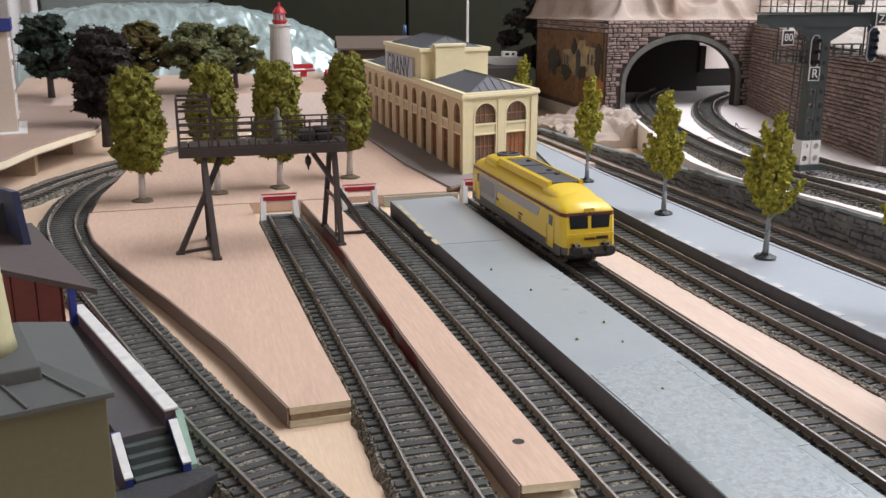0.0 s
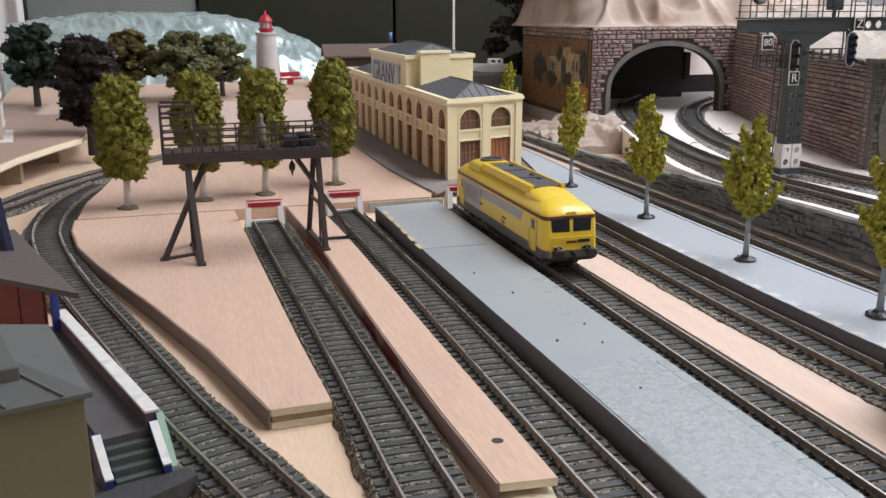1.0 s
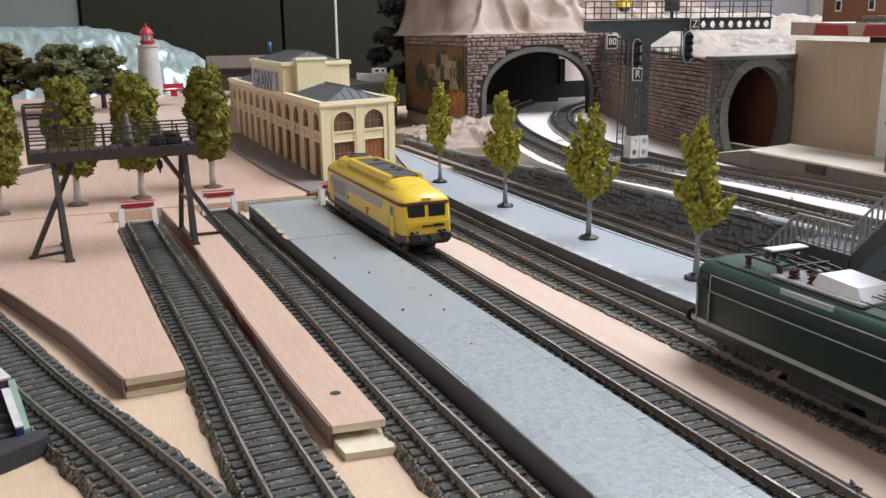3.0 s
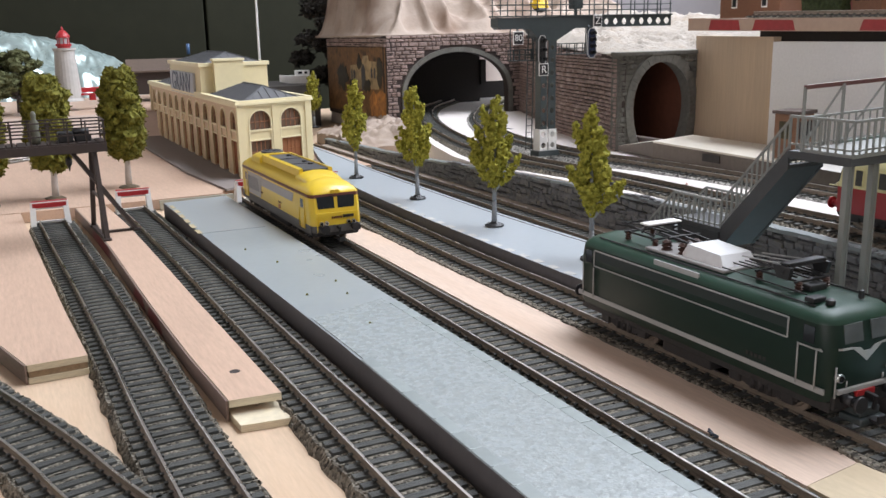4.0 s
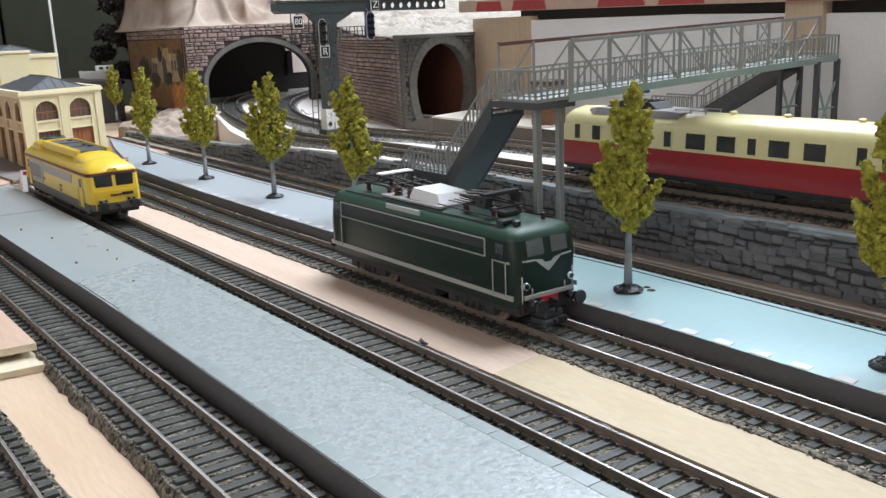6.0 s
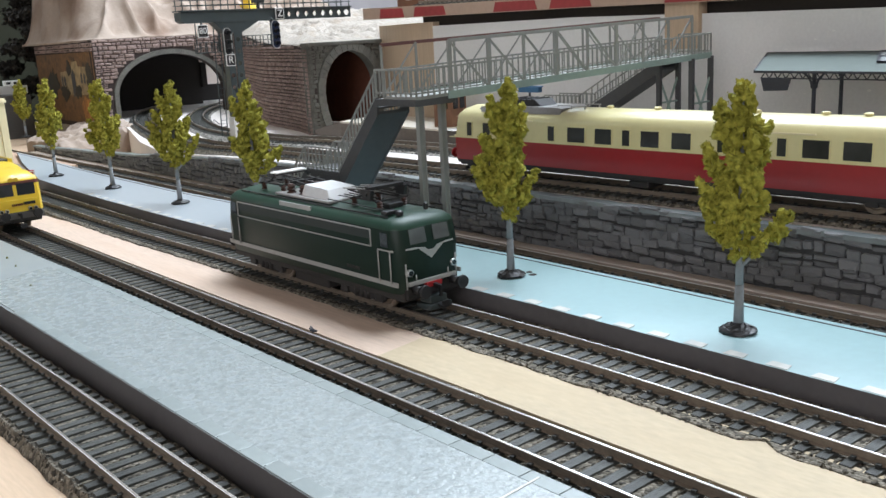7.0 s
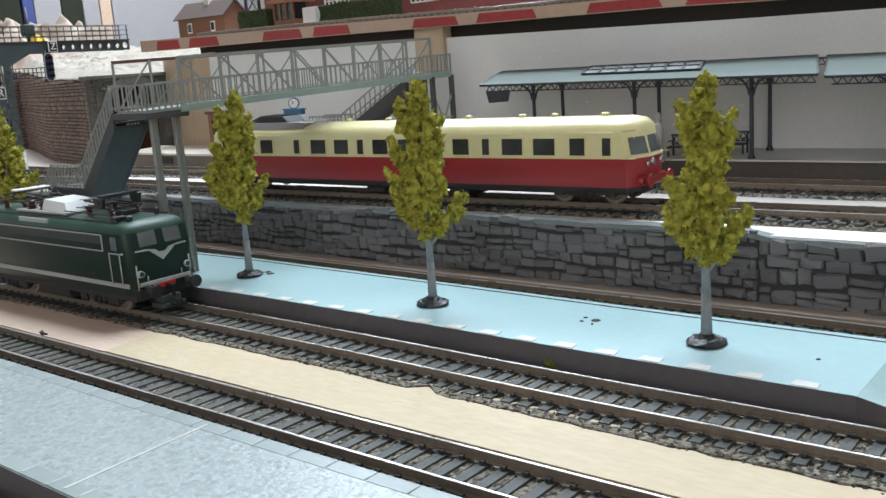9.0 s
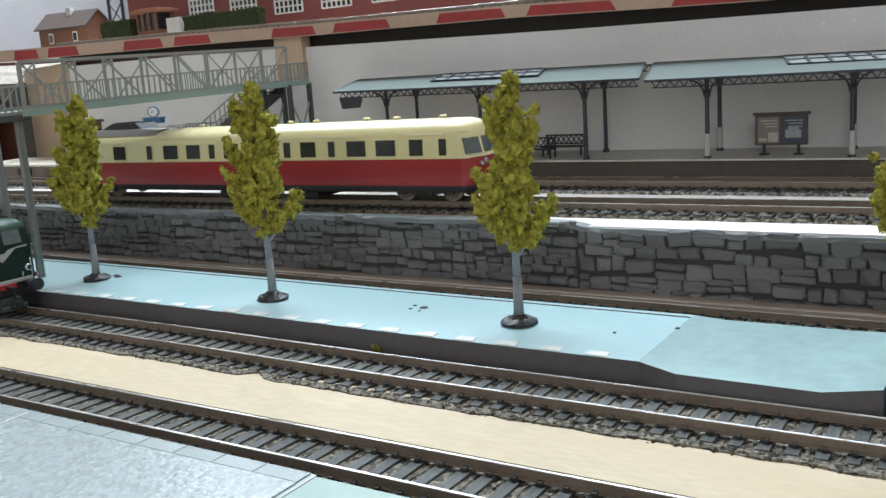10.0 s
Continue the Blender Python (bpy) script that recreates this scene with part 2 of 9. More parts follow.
# darker cream for the shaded track side, the shade put into the colour
CREAM_SIDE = material("darker_cream_plastic", (0.58, 0.42, 0.25), 0.5, vary=0.08, grain=200, patch=20, bump=0.05)
SLATE = material("slate_plastic", (0.095, 0.098, 0.102), 0.5, vary=0.15, grain=350, patch=30, bump=0.15)
DOOR_BROWN = material("orange_brown_door", (0.33, 0.13, 0.055), 0.5, vary=0.15, grain=250, patch=60, bump=0.1)
DARK_INSIDE = material("dark_interior", (0.035, 0.028, 0.024), 0.8, vary=0.2, bump=0.1)
YELLOW = material("yellow_loco_paint", (0.72, 0.50, 0.035), 0.34, vary=0.05, grain=300, patch=30, bump=0.03, coat=0.2)
LOCO_GREY = material("loco_grey_paint", (0.34, 0.33, 0.32), 0.42, vary=0.06, grain=300, patch=30, bump=0.03)
MAROON = material("maroon_band", (0.10, 0.022, 0.015), 0.4, vary=0.1, bump=0.02)
BLACK = material("black_plastic", (0.018, 0.018, 0.019), 0.45, vary=0.25, grain=400, patch=60, bump=0.1)
UNDERFRAME = material("underframe_grey", (0.024, 0.022, 0.021), 0.65, vary=0.3, grain=500, patch=60, bump=0.3)
ROOF_GREY = material("loco_roof_grey", (0.075, 0.075, 0.078), 0.45, vary=0.15, grain=400, patch=60, bump=0.15)
STEEL = material("bare_metal", (0.55, 0.55, 0.54), 0.3, metal=1.0, vary=0.1, bump=0.05)
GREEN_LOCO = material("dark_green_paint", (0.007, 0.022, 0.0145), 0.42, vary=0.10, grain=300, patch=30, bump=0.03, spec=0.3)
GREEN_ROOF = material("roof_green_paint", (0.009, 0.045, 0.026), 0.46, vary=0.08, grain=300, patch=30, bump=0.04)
SILVER = material("pale_grey_line", (0.40, 0.40, 0.385), 0.35, metal=0.2, vary=0.06, bump=0.02)
WHITE = material("white_plastic", (0.78, 0.77, 0.74), 0.45, vary=0.05, bump=0.05)
RED = material("red_plastic", (0.42, 0.025, 0.028), 0.42, vary=0.10, bump=0.04)
RED_CAR = material("red_railcar_paint", (0.31, 0.016, 0.018), 0.36, vary=0.08, grain=300, patch=25, bump=0.03, coat=0.15)
CREAM_CAR = material("cream_railcar_paint", (0.70, 0.63, 0.33), 0.36, vary=0.05, grain=300, patch=25, bump=0.03, coat=0.15)
GLASS_DARK = material("dark_window", (0.02, 0.022, 0.024), 0.08, vary=0.2, bump=0.0)
# grey mottled base colour stands in for reflections on the windscreens
GLASS_GREY = material("grey_windscreen", (0.10, 0.115, 0.115), 0.12, vary=0.3, grain=120, patch=90, bump=0.0)
BRIDGE = material("bridge_grey_plastic", (0.245, 0.255, 0.235), 0.45, vary=0.08, grain=300, patch=30, bump=0.06)
BRIDGE_DARK = material("bridge_dark_plastic", (0.058, 0.060, 0.062), 0.65, vary=0.12, grain=300, patch=30, bump=0.08)
BRIDGE_GREEN = material("bridge_green_beam", (0.24, 0.32, 0.285), 0.45, vary=0.1, bump=0.05)
RUST_BROWN = material("dark_brown_plastic", (0.042, 0.030, 0.026), 0.5, vary=0.2, grain=300, patch=60, bump=0.1)
SIGNAL_GREY = material("signal_grey_green", (0.042, 0.055, 0.056), 0.45, vary=0.12, grain=300, patch=50, bump=0.06)
CANOPY_ROOF = material("canopy_roof_grey_green", (0.112, 0.140, 0.128), 0.85, vary=0.07, grain=300, patch=25, bump=0.05)
IRON = material("blue_black_iron", (0.020, 0.024, 0.036), 0.45, vary=0.2, bump=0.05)
BACKDROP_GREY = material("grey_painted_backdrop", (0.70, 0.695, 0.68), 0.75, vary=0.07, grain=500, patch=20, bump=0.35, second=(0.74, 0.735, 0.72), mixin=0.3)
CONCRETE = material("warm_grey_concrete", (0.60, 0.58, 0.54), 0.75, vary=0.12, grain=400, patch=30, bump=0.3)
# brown patches in the colour stand for shaded folds as well as stains
PLASTER = material("crumpled_plaster_cloth", (0.36, 0.285, 0.23), 0.85, vary=0.10, grain=250, patch=15, bump=0.5, second=(0.155, 0.088, 0.055), mixin=0.8, bump_size=0.0008)
SNOW = material("white_plaster", (0.335, 0.295, 0.25), 0.9, vary=0.10, grain=300, patch=45, bump=0.9, bump_size=0.0015, second=(0.29, 0.22, 0.155), mixin=0.55)
PINK_BOARD = material("pinkish_white_board", (0.76, 0.66, 0.60), 0.6, vary=0.06, grain=200, patch=15, bump=0.12)
TRUNK_GREY = material("grey_trunk", (0.22, 0.235, 0.245), 0.6, vary=0.2, grain=500, patch=90, bump=0.4)
TRUNK_DARK = material("dark_trunk", (0.055, 0.045, 0.042), 0.8, vary=0.25, grain=500, patch=90, bump=0.5)
TRUNK_PALE = material("pale_trunk", (0.50, 0.46, 0.42), 0.7, vary=0.15, grain=500, patch=90, bump=0.4)


def foliage(name, a, b2, c3):
    m = bpy.data.materials.new(name)
    m.use_nodes = True
    t = m.node_tree
    n, l = t.nodes, t.links
    b = n["Principled BSDF"]
    co = n.new("ShaderNodeTexCoord")
    f = n.new("ShaderNodeTexNoise")
    f.inputs["Scale"].default_value, f.inputs["Detail"].default_value = 420, 6
    g = n.new("ShaderNodeTexNoise")
    g.inputs["Scale"].default_value = 70
    l.new(co.outputs["Object"], f.inputs["Vector"])
    l.new(co.outputs["Object"], g.inputs["Vector"])
    geo = n.new("ShaderNodeNewGeometry")
    mix = n.new("ShaderNodeMix")
    mix.data_type = 'RGBA'
    mix.inputs[6].default_value, mix.inputs[7].default_value = (*a, 1), (*b2, 1)
    r = n.new("ShaderNodeMapRange")
    r.inputs[1].default_value, r.inputs[2].default_value = 0.35, 0.65
    l.new(f.outputs[0], r.inputs[0])
    l.new(r.outputs[0], mix.inputs[0])
    m2 = n.new("ShaderNodeMix")
    m2.data_type = 'RGBA'
    m2.inputs[7].default_value = (*c3, 1)
    av = n.new("ShaderNodeMath")
    av.operation = 'MULTIPLY'
    l.new(geo.outputs["Random Per Island"], av.inputs[0])
    l.new(g.outputs[0], av.inputs[1])
    l.new(av.outputs[0], m2.inputs[0])
    l.new(mix.outputs[2], m2.inputs[6])
    l.new(m2.outputs[2], b.inputs["Base Color"])
    b.inputs["Roughness"].default_value = 0.85
    b.inputs["Specular IOR Level"].default_value = 0.2
    bp = n.new("ShaderNodeBump")
    bp.inputs["Strength"].default_value, bp.inputs["Distance"].default_value = 0.9, 0.0016
    l.new(f.outputs[0], bp.inputs["Height"])
    l.new(bp.outputs[0], b.inputs["Normal"])
    return m


LEAF_OLIVE = foliage("olive_foam_foliage", (0.13, 0.128, 0.014), (0.47, 0.44, 0.075), (0.27, 0.255, 0.035))
LEAF_ROUND = foliage("moss_green_foliage", (0.06, 0.058, 0.009), (0.215, 0.20, 0.033), (0.13, 0.125, 0.02))
LEAF_DARK = foliage("dark_foliage", (0.018, 0.016, 0.014), (0.06, 0.055, 0.045), (0.035, 0.03, 0.03))
LEAF_GREEN = foliage("grey_green_foliage", (0.045, 0.052, 0.022), (0.165, 0.175, 0.082), (0.095, 0.10, 0.045))
LEAF_AUTUMN = foliage("yellow_brown_foliage", (0.045, 0.037, 0.012), (0.115, 0.095, 0.03), (0.075, 0.062, 0.02))


# ---- the room and the layout's table ----
ROOM_WALL = material("warm_white_wall_paint", (0.46, 0.42, 0.38), 0.8, vary=0.04, grain=60, patch=3, bump=0.1)
ROOM_FLOOR = material("brown_floor", (0.22, 0.15, 0.10), 0.5, vary=0.15, grain=30, patch=3, bump=0.1)
DARK_PANEL = material("dark_olive_panel", (0.020, 0.021, 0.012), 0.6, vary=0.15, grain=40, patch=4, bump=0.1, spec=0.15)
X0, X1, Y0, Y1, ZF, ZC = -1700, 1700, -1300, 2200, -950, 1600


def wall_with_hole(name, axis, at, thick, a0, a1, h0, h1, label):
    """A room wall across the given axis, with a window opening from a0 to a1 and h0 to h1."""
    bm = fresh()
    lo, hi = (Y0, Y1) if axis == 'x' else (X0, X1)
    spans = [(lo, a0, ZF, ZC), (a1, hi, ZF, ZC), (a0, a1, ZF, h0), (a0, a1, h1, ZC)]
    for s0, s1, z0, z1 in spans:
        if axis == 'x':
            box(bm, min(at, at + thick), max(at, at + thick), s0, s1, z0, z1)
        else:
            box(bm, s0, s1, min(at, at + thick), max(at, at + thick), z0, z1)
    return solid(name, bm, ROOM_WALL, label, "wall")


wall_with_hole("wall_east", 'x', X1, 120, -300, 1950, 380, 1530, "warm white painted room wall with a wide window")
wall_with_hole("wall_west", 'x', X0, -120, -1200, -200, 70, 1170, "warm white painted room wall with a window")
wall_with_hole("wall_north", 'y', Y1, 120, -1250, -650, 150, 1250, "warm white painted room wall behind dark panels")
bm = fresh()
box(bm, X0, X1, Y0 - 120, Y0, ZF, ZC)
solid("wall_south", bm, ROOM_WALL, "plain warm white room wall", "wall")
bm = fresh()
box(bm, X0 - 120, X1 + 120, Y0 - 120, Y1 + 120, ZF - 60, ZF)
solid("floor", bm, ROOM_FLOOR, "brown wooden room floor", "floor")
bm = fresh()
for a0, a1, b0, b1 in ((X0 - 120, 450, Y0 - 120, Y1 + 120), (1250, X1 + 120, Y0 - 120, Y1 + 120), (450, 1250, Y0 - 120, -100), (450, 1250, 1400, Y1 + 120)):
    box(bm, a0, a1, b0, b1, ZC, ZC + 60)
solid("ceiling", bm, ROOM_WALL, "warm white room ceiling with a roof window", "ceiling")

table = thing("layout_table", 0, 0, 0, "plywood model railway baseboard on wooden legs", "table")
bm = fresh()
box(bm, -420, 640, -420, 1750, -18, 0, 1.0)
part("baseboard", bm, material("baseboard_plywood", (0.63, 0.465, 0.325), 0.6, vary=0.13, grain=300, patch=30, bump=0.14, second=(0.53, 0.365, 0.235), mixin=0.55, stretch=(3.0, 0.35, 3.0), spec=0.35), table)
bm = fresh()
box(bm, -400, 620, -400, 1730, -80, -18)
part("frame", bm, PLY_EDGE, table)
for lx in (-380, 570):
    for ly in (-380, 650, 1680):
        bm = fresh()
        box(bm, lx, lx + 45, ly, ly + 45, ZF, -80, 2)
        part("leg", bm, PLY_EDGE, table)


# ---- boards that lie on the baseboard ----
def board(name, poly, layers, label, top=PLY):
    """layers: (z0, z1, material, inset) from the bottom up."""
    t = thing(name, 0, 0, 0, label, "board")
    for i, (z0, z1, m, pts) in enumerate(layers):
        bm = fresh()
        prism(bm, pts or poly, z0, z1, 0, 1)
        part("ply", bm, [top if i == len(layers) - 1 else m, m], t)
    return t


A_POLY = [(-186.5, 500.5), (-163, 501.5), (-166, 570), (-169.5, 683), (-174.5, 850), (-175, 868), (-287, 866), (-286, 834), (-278, 785), (-264, 739), (-247, 690), (-231, 647), (-218, 608), (-206, 573), (-195, 532)]
board("loading_area_board", A_POLY, [(0.2, 2.8, PLY_EDGE, None), (2.8, 5.6, PLY_DARK, [(x + 0.3 if x < -180 else x - 0.3, y + 0.5 if y < 510 else y) for x, y in A_POLY]), (5.6, 8.5, PLY_EDGE, None)], "pinkish plywood board beside the curved siding")
bm = fresh()
side = [Vector((-287.4, 866, 0)), Vector((-286.6, 834, 0)), Vector((-278.6, 785, 0)), Vector((-264.6, 739, 0)), Vector((-247.6, 690, 0)), Vector((-231.6, 647, 0)), Vector((-218.6, 608, 0)), Vector((-206.6, 573, 0)), Vector((-195.6, 532, 0)), Vector((-187.2, 500.8, 0))]
sweep(bm, side, [(-0.35, 0.3), (0.35, 0.3), (0.35, 8.3), (-0.35, 8.3)])
solid("edge_strip", bm, WOOD_BROWN, "brown stained edge strip of the plywood board", "trim")

B_TOP = [(-122.2, 423.3), (-103, 421.8), (-104.4, 505), (-105.6, 560), (-106.4, 630), (-107.4, 690), (-108.4, 746), (-109.6, 790), (-113.5, 868), (-135.6, 868), (-130.6, 775), (-128.9, 712), (-128.0, 629), (-127.2, 566), (-126.1, 520), (-125.0, 480)]
B_LOW = [(-121.0, 412), (-102.0, 410), (-102.6, 430), (-104.4, 505), (-105.6, 560), (-106.4, 630), (-107.4, 690), (-108.4, 746), (-109.6, 790), (-113.5, 868), (-135.6, 868), (-130.6, 775), (-128.9, 712), (-128.0, 629), (-127.2, 566), (-126.1, 520), (-125.0, 480)]
B_MID = [(-120, 432), (-111, 427), (-104, 436), (-104.7, 505), (-105.9, 560), (-106.7, 630), (-107.7, 690), (-108.7, 746), (-109.9, 790), (-113.8, 868), (-135.3, 868), (-130.3, 775), (-128.6, 712), (-127.7, 629), (-126.9, 566), (-125.8, 520), (-124.7, 480)]
board("platform_board", B_TOP, [(0.2, 2.9, PLY_EDGE, B_LOW), (2.9, 5.6, PLY_DARK, B_MID), (5.6, 8.5, PLY_EDGE, None)], "long pinkish plywood strip with a frayed end and a screw hole")
bm = fresh()
sweep(bm, [Vector((-136.2, 868, 0)), Vector((-131.2, 775, 0)), Vector((-129.5, 712, 0)), Vector((-128.6, 629, 0)), Vector((-127.8, 566, 0)), Vector((-126.7, 520, 0)), Vector((-125.6, 480, 0)), Vector((-122.8, 424, 0))], [(-0.35, 0.3), (0.35, 0.3), (0.35, 8.2), (-0.35, 8.2)])
solid("edge_strip", bm, WOOD_BROWN, "brown stained edge strip of the long plywood strip", "trim")
bm = fresh()
for y0, y1 in ((533, 571), (578, 615), (704, 786)):
    xa, xb = [float(np.interp(q, [424, 480, 520, 566, 629, 712, 775, 868], [-122.8, -125.6, -126.7, -127.8, -128.6, -129.5, -131.2, -136.2])) - 0.36 for q in (y0, y1)]
    slab(bm, [(xa, y0, 1.0), (xb, y1, 1.0), (xb, y1 - 6, 7.4), (xa, y0 + 8, 7.8)], (0.1, 0, 0), (-0.15, 0, 0))
solid("paint_marks", bm, RED_PAINT_OLD, "old dark red paint marks on the strip's side", "paint")
bm = fresh()
lathe(bm, -113, 452, [(2.2, 8.52), (1.8, 8.62), (1.4, 8.56)], 14)
solid("screw_hole", bm, DARK_INSIDE, "dark screw hole in the plywood strip", "hole")

# the station square: a large pinkish board, its front edge trimmed in grey
bm = fresh()
prism(bm, [(-286, 869), (-20, 873), (-10, 905), (10, 920), (150, 960), (150, 1330), (60, 1330), (-70, 1246), (-150, 1204), (-222, 1138), (-268, 1072), (-270, 1040), (-276, 985), (-284, 930)], 0.4, 8.5)
solid("station_square", bm, PLY, "pinkish plywood station square", "ground")
bm = fresh()
box(bm, -72, -12, 866.2, 868.8, 0.4, 8.2)
solid("square_edging", bm, material("grey_green_edging", (0.36, 0.35, 0.28), 0.7, vary=0.15), "grey green edging of the station square", "trim")
bm = fresh()
prism(bm, [(-14, 880), (12, 905), (110, 945), (112, 1480), (-28, 1480), (-24, 1000)], 8.5, 10.4)
solid("pavement", bm, material("dark_grey_pavement", (0.21, 0.18, 0.165), 0.7, vary=0.12, grain=300, patch=20, bump=0.2), "dark grey pavement round the station", "pavement")

# plywood strip between the two long platform roads
bm = fresh()
prism(bm, [(17, -420), (43, -420), (44, 30), (48, 90), (48.5, 190), (47.3, 288), (17, 284)], 0.2, 4.2)
solid("plywood_strip", bm, [material("plywood_strip_face", (0.53, 0.43, 0.29), 0.6, vary=0.14, grain=240, patch=18, bump=0.14, second=(0.46, 0.36, 0.235), mixin=0.6, stretch=(2.4, 0.8, 2.4), spec=0.35)], "pale plywood strip between two platform roads", "board")
# far half of the same strip, the light's pink cast put into its colour
bm = fresh()
prism(bm, [(17, 284.4), (47.3, 288.4), (46, 400), (47, 520), (45, 620), (38, 690), (34, 850), (17, 850)], 0.2, 4.0)
solid("plywood_strip", bm, material("pink_cast_strip_face", (0.63, 0.485, 0.385), 0.6, vary=0.16, grain=240, patch=18, bump=0.16, second=(0.52, 0.37, 0.27), mixin=0.6, stretch=(3.2, 0.4, 3.2), spec=0.35), "far half of the plywood strip, the light's pink cast put into its colour", "board")


# ---- tracks ----
SLEEPER_LEN, PITCH = 29.0, 6.6


def sleeper_mesh():
    bm = fresh()
    h = SLEEPER_LEN / 2
    vs = box(bm, -h, h, -1.8, 1.8, 0, 1.35)
    for v in vs:
        if v.co.z > 1:
            v.co.y *= 0.88
            v.co.x *= 0.985
    for s in (-1, 1):
        for e in (-1, 1):
            box(bm, s * 8.65 + e * 1.35 - 0.6, s * 8.65 + e * 1.35 + 0.6, -0.7, 0.7, 1.7, 2.45)
    return put(bm, "sleeper", [SLEEPER])


SLEEPER_MESH = sleeper_mesh()
RAIL_PROF = [(-1.1, 1.7), (1.1, 1.7), (1.1, 2.0), (0.3, 2.3), (0.3, 3.5), (0.48, 3.7), (0.48, 4.35), (0.34, 4.5), (-0.34, 4.5), (-0.48, 4.35), (-0.48, 3.7), (-0.3, 3.5), (-0.3, 2.3), (-1.1, 2.0)]
RAIL_MIS = [0] * 6 + [1] * 3 + [0] * 5


def track(label, pts, bed=3.5, bed_w=15.6, bed_mat=None, foot=0.0, notch=None, pebbles=0.0, shoulder=0.45):
    """pts: centre line at the ground's height; rail heads come out 4.5 mm above the bed."""
    line = curve_points(pts, 6.0)
    t = thing("track", 0, 0, 0, label, "track")
    bm = fresh()
    rnd = random.Random(len(line))
    rings = []
    for p, d, s in frames_along(line):
        w1, w2 = bed_w + rnd.uniform(-0.8, 0.8), bed_w + rnd.uniform(-0.8, 0.8)
        if notch and notch[0] < p.y < notch[1]:
            w1 = 14.3
        prof = [(-w1 - 2.2 - foot, -foot), (w2 + 2.2 + foot, -foot), (w2, bed + shoulder + rnd.uniform(-0.2, 0.3)), (14.7, bed + shoulder), (14.2, bed + 0.3), (0, bed + 0.85), (-14.2, bed + 0.3), (-min(14.7, w1), bed + shoulder), (-w1, bed + shoulder + rnd.uniform(-0.2, 0.3))]
        rings.append([p + s * u + Vector((0, 0, w)) for u, w in prof])
    loft(bm, rings)
    # ballast heaped between the sleepers
    for p, d, s in frames_along(curve_points(pts, PITCH)):
        last = None
        for u in (-15.2, -12.6, -10.2, None, -7.2, -3.8, -0.5, 3.4, 7.2, None, 10.2, 12.6, 15.2):
            if u is None:
                last = None
                continue
            c = p + s * u + d * (PITCH * 0.5 + rnd.uniform(-0.3, 0.3)) + Vector((0, 0, bed))
            w, h = rnd.uniform(0.7, 1.05), rnd.uniform(0.65, 1.2)
            row = [bm.verts.new(c + d * k + Vector((0, 0, z))) for k, z in ((-w, 0.2), (-w * 0.6, h), (w * 0.6, h - rnd.uniform(0.0, 0.4)), (w, 0.2))]
            if last:
                for k in range(3):
                    bm.faces.new((last[k], last[k + 1], row[k + 1], row[k]))
            last = row
    # loose stones along both shoulders
    if pebbles:
        for p, d, s in frames_along(line):
            if not -140 < p.y < 760:
                continue
            for k in range(int(10 * pebbles)):
                u = rnd.choice((-1, 1)) * rnd.uniform(11.0, bed_w + 1.4)
                if notch and u < 0 and notch[0] - 3 < p.y < notch[1] + 3:
                    continue
                c = p + s * u + d * rnd.uniform(-3, 3) + Vector((0, 0, bed + (shoulder if abs(u) > 14.6 else 0.2) - max(0.0, abs(u) - bed_w) * 1.4))
                r0, h, a0 = rnd.uniform(0.4, 0.85), rnd.uniform(0.4, 0.95), rnd.uniform(0, 2)
                ring = [bm.verts.new(c + Vector((r0 * math.cos(a0 + q * 1.571), r0 * math.sin(a0 + q * 1.571), -0.4))) for q in range(4)]
                top = [bm.verts.new(v.co * 0.45 + (c + Vector((0, 0, h * 1.5))) * 0.55) for v in ring]
                for q in range(4):
                    bm.faces.new((ring[q], ring[(q + 1) % 4], top[(q + 1) % 4], top[q]))
                bm.faces.new(top)
    part("ballast_bed", bm, bed_mat or BALLAST, t)
    for off in (-8.65, 8.65):
        bm = fresh()
        rp = [p + s * off + Vector((0, 0, bed)) for p, d, s in frames_along(line)]
        sweep(bm, rp, RAIL_PROF, RAIL_MIS)
        part("rail", bm, [RAIL_SIDE, RAIL_TOP], t)
    ties = frames_along(curve_points(pts, PITCH))
    for i, (p, d, s) in enumerate(ties):
        ob = new("sleeper", SLEEPER_MESH)
        ob.parent = t
        ob.matrix_basis = pose(p.x * MM, p.y * MM, (p.z + bed) * MM, 0, 0, math.degrees(math.atan2(s.y, s.x)) + rnd.uniform(-0.8, 0.8))
    return t


UP = 33.0      # height of the upper level behind the stone wall
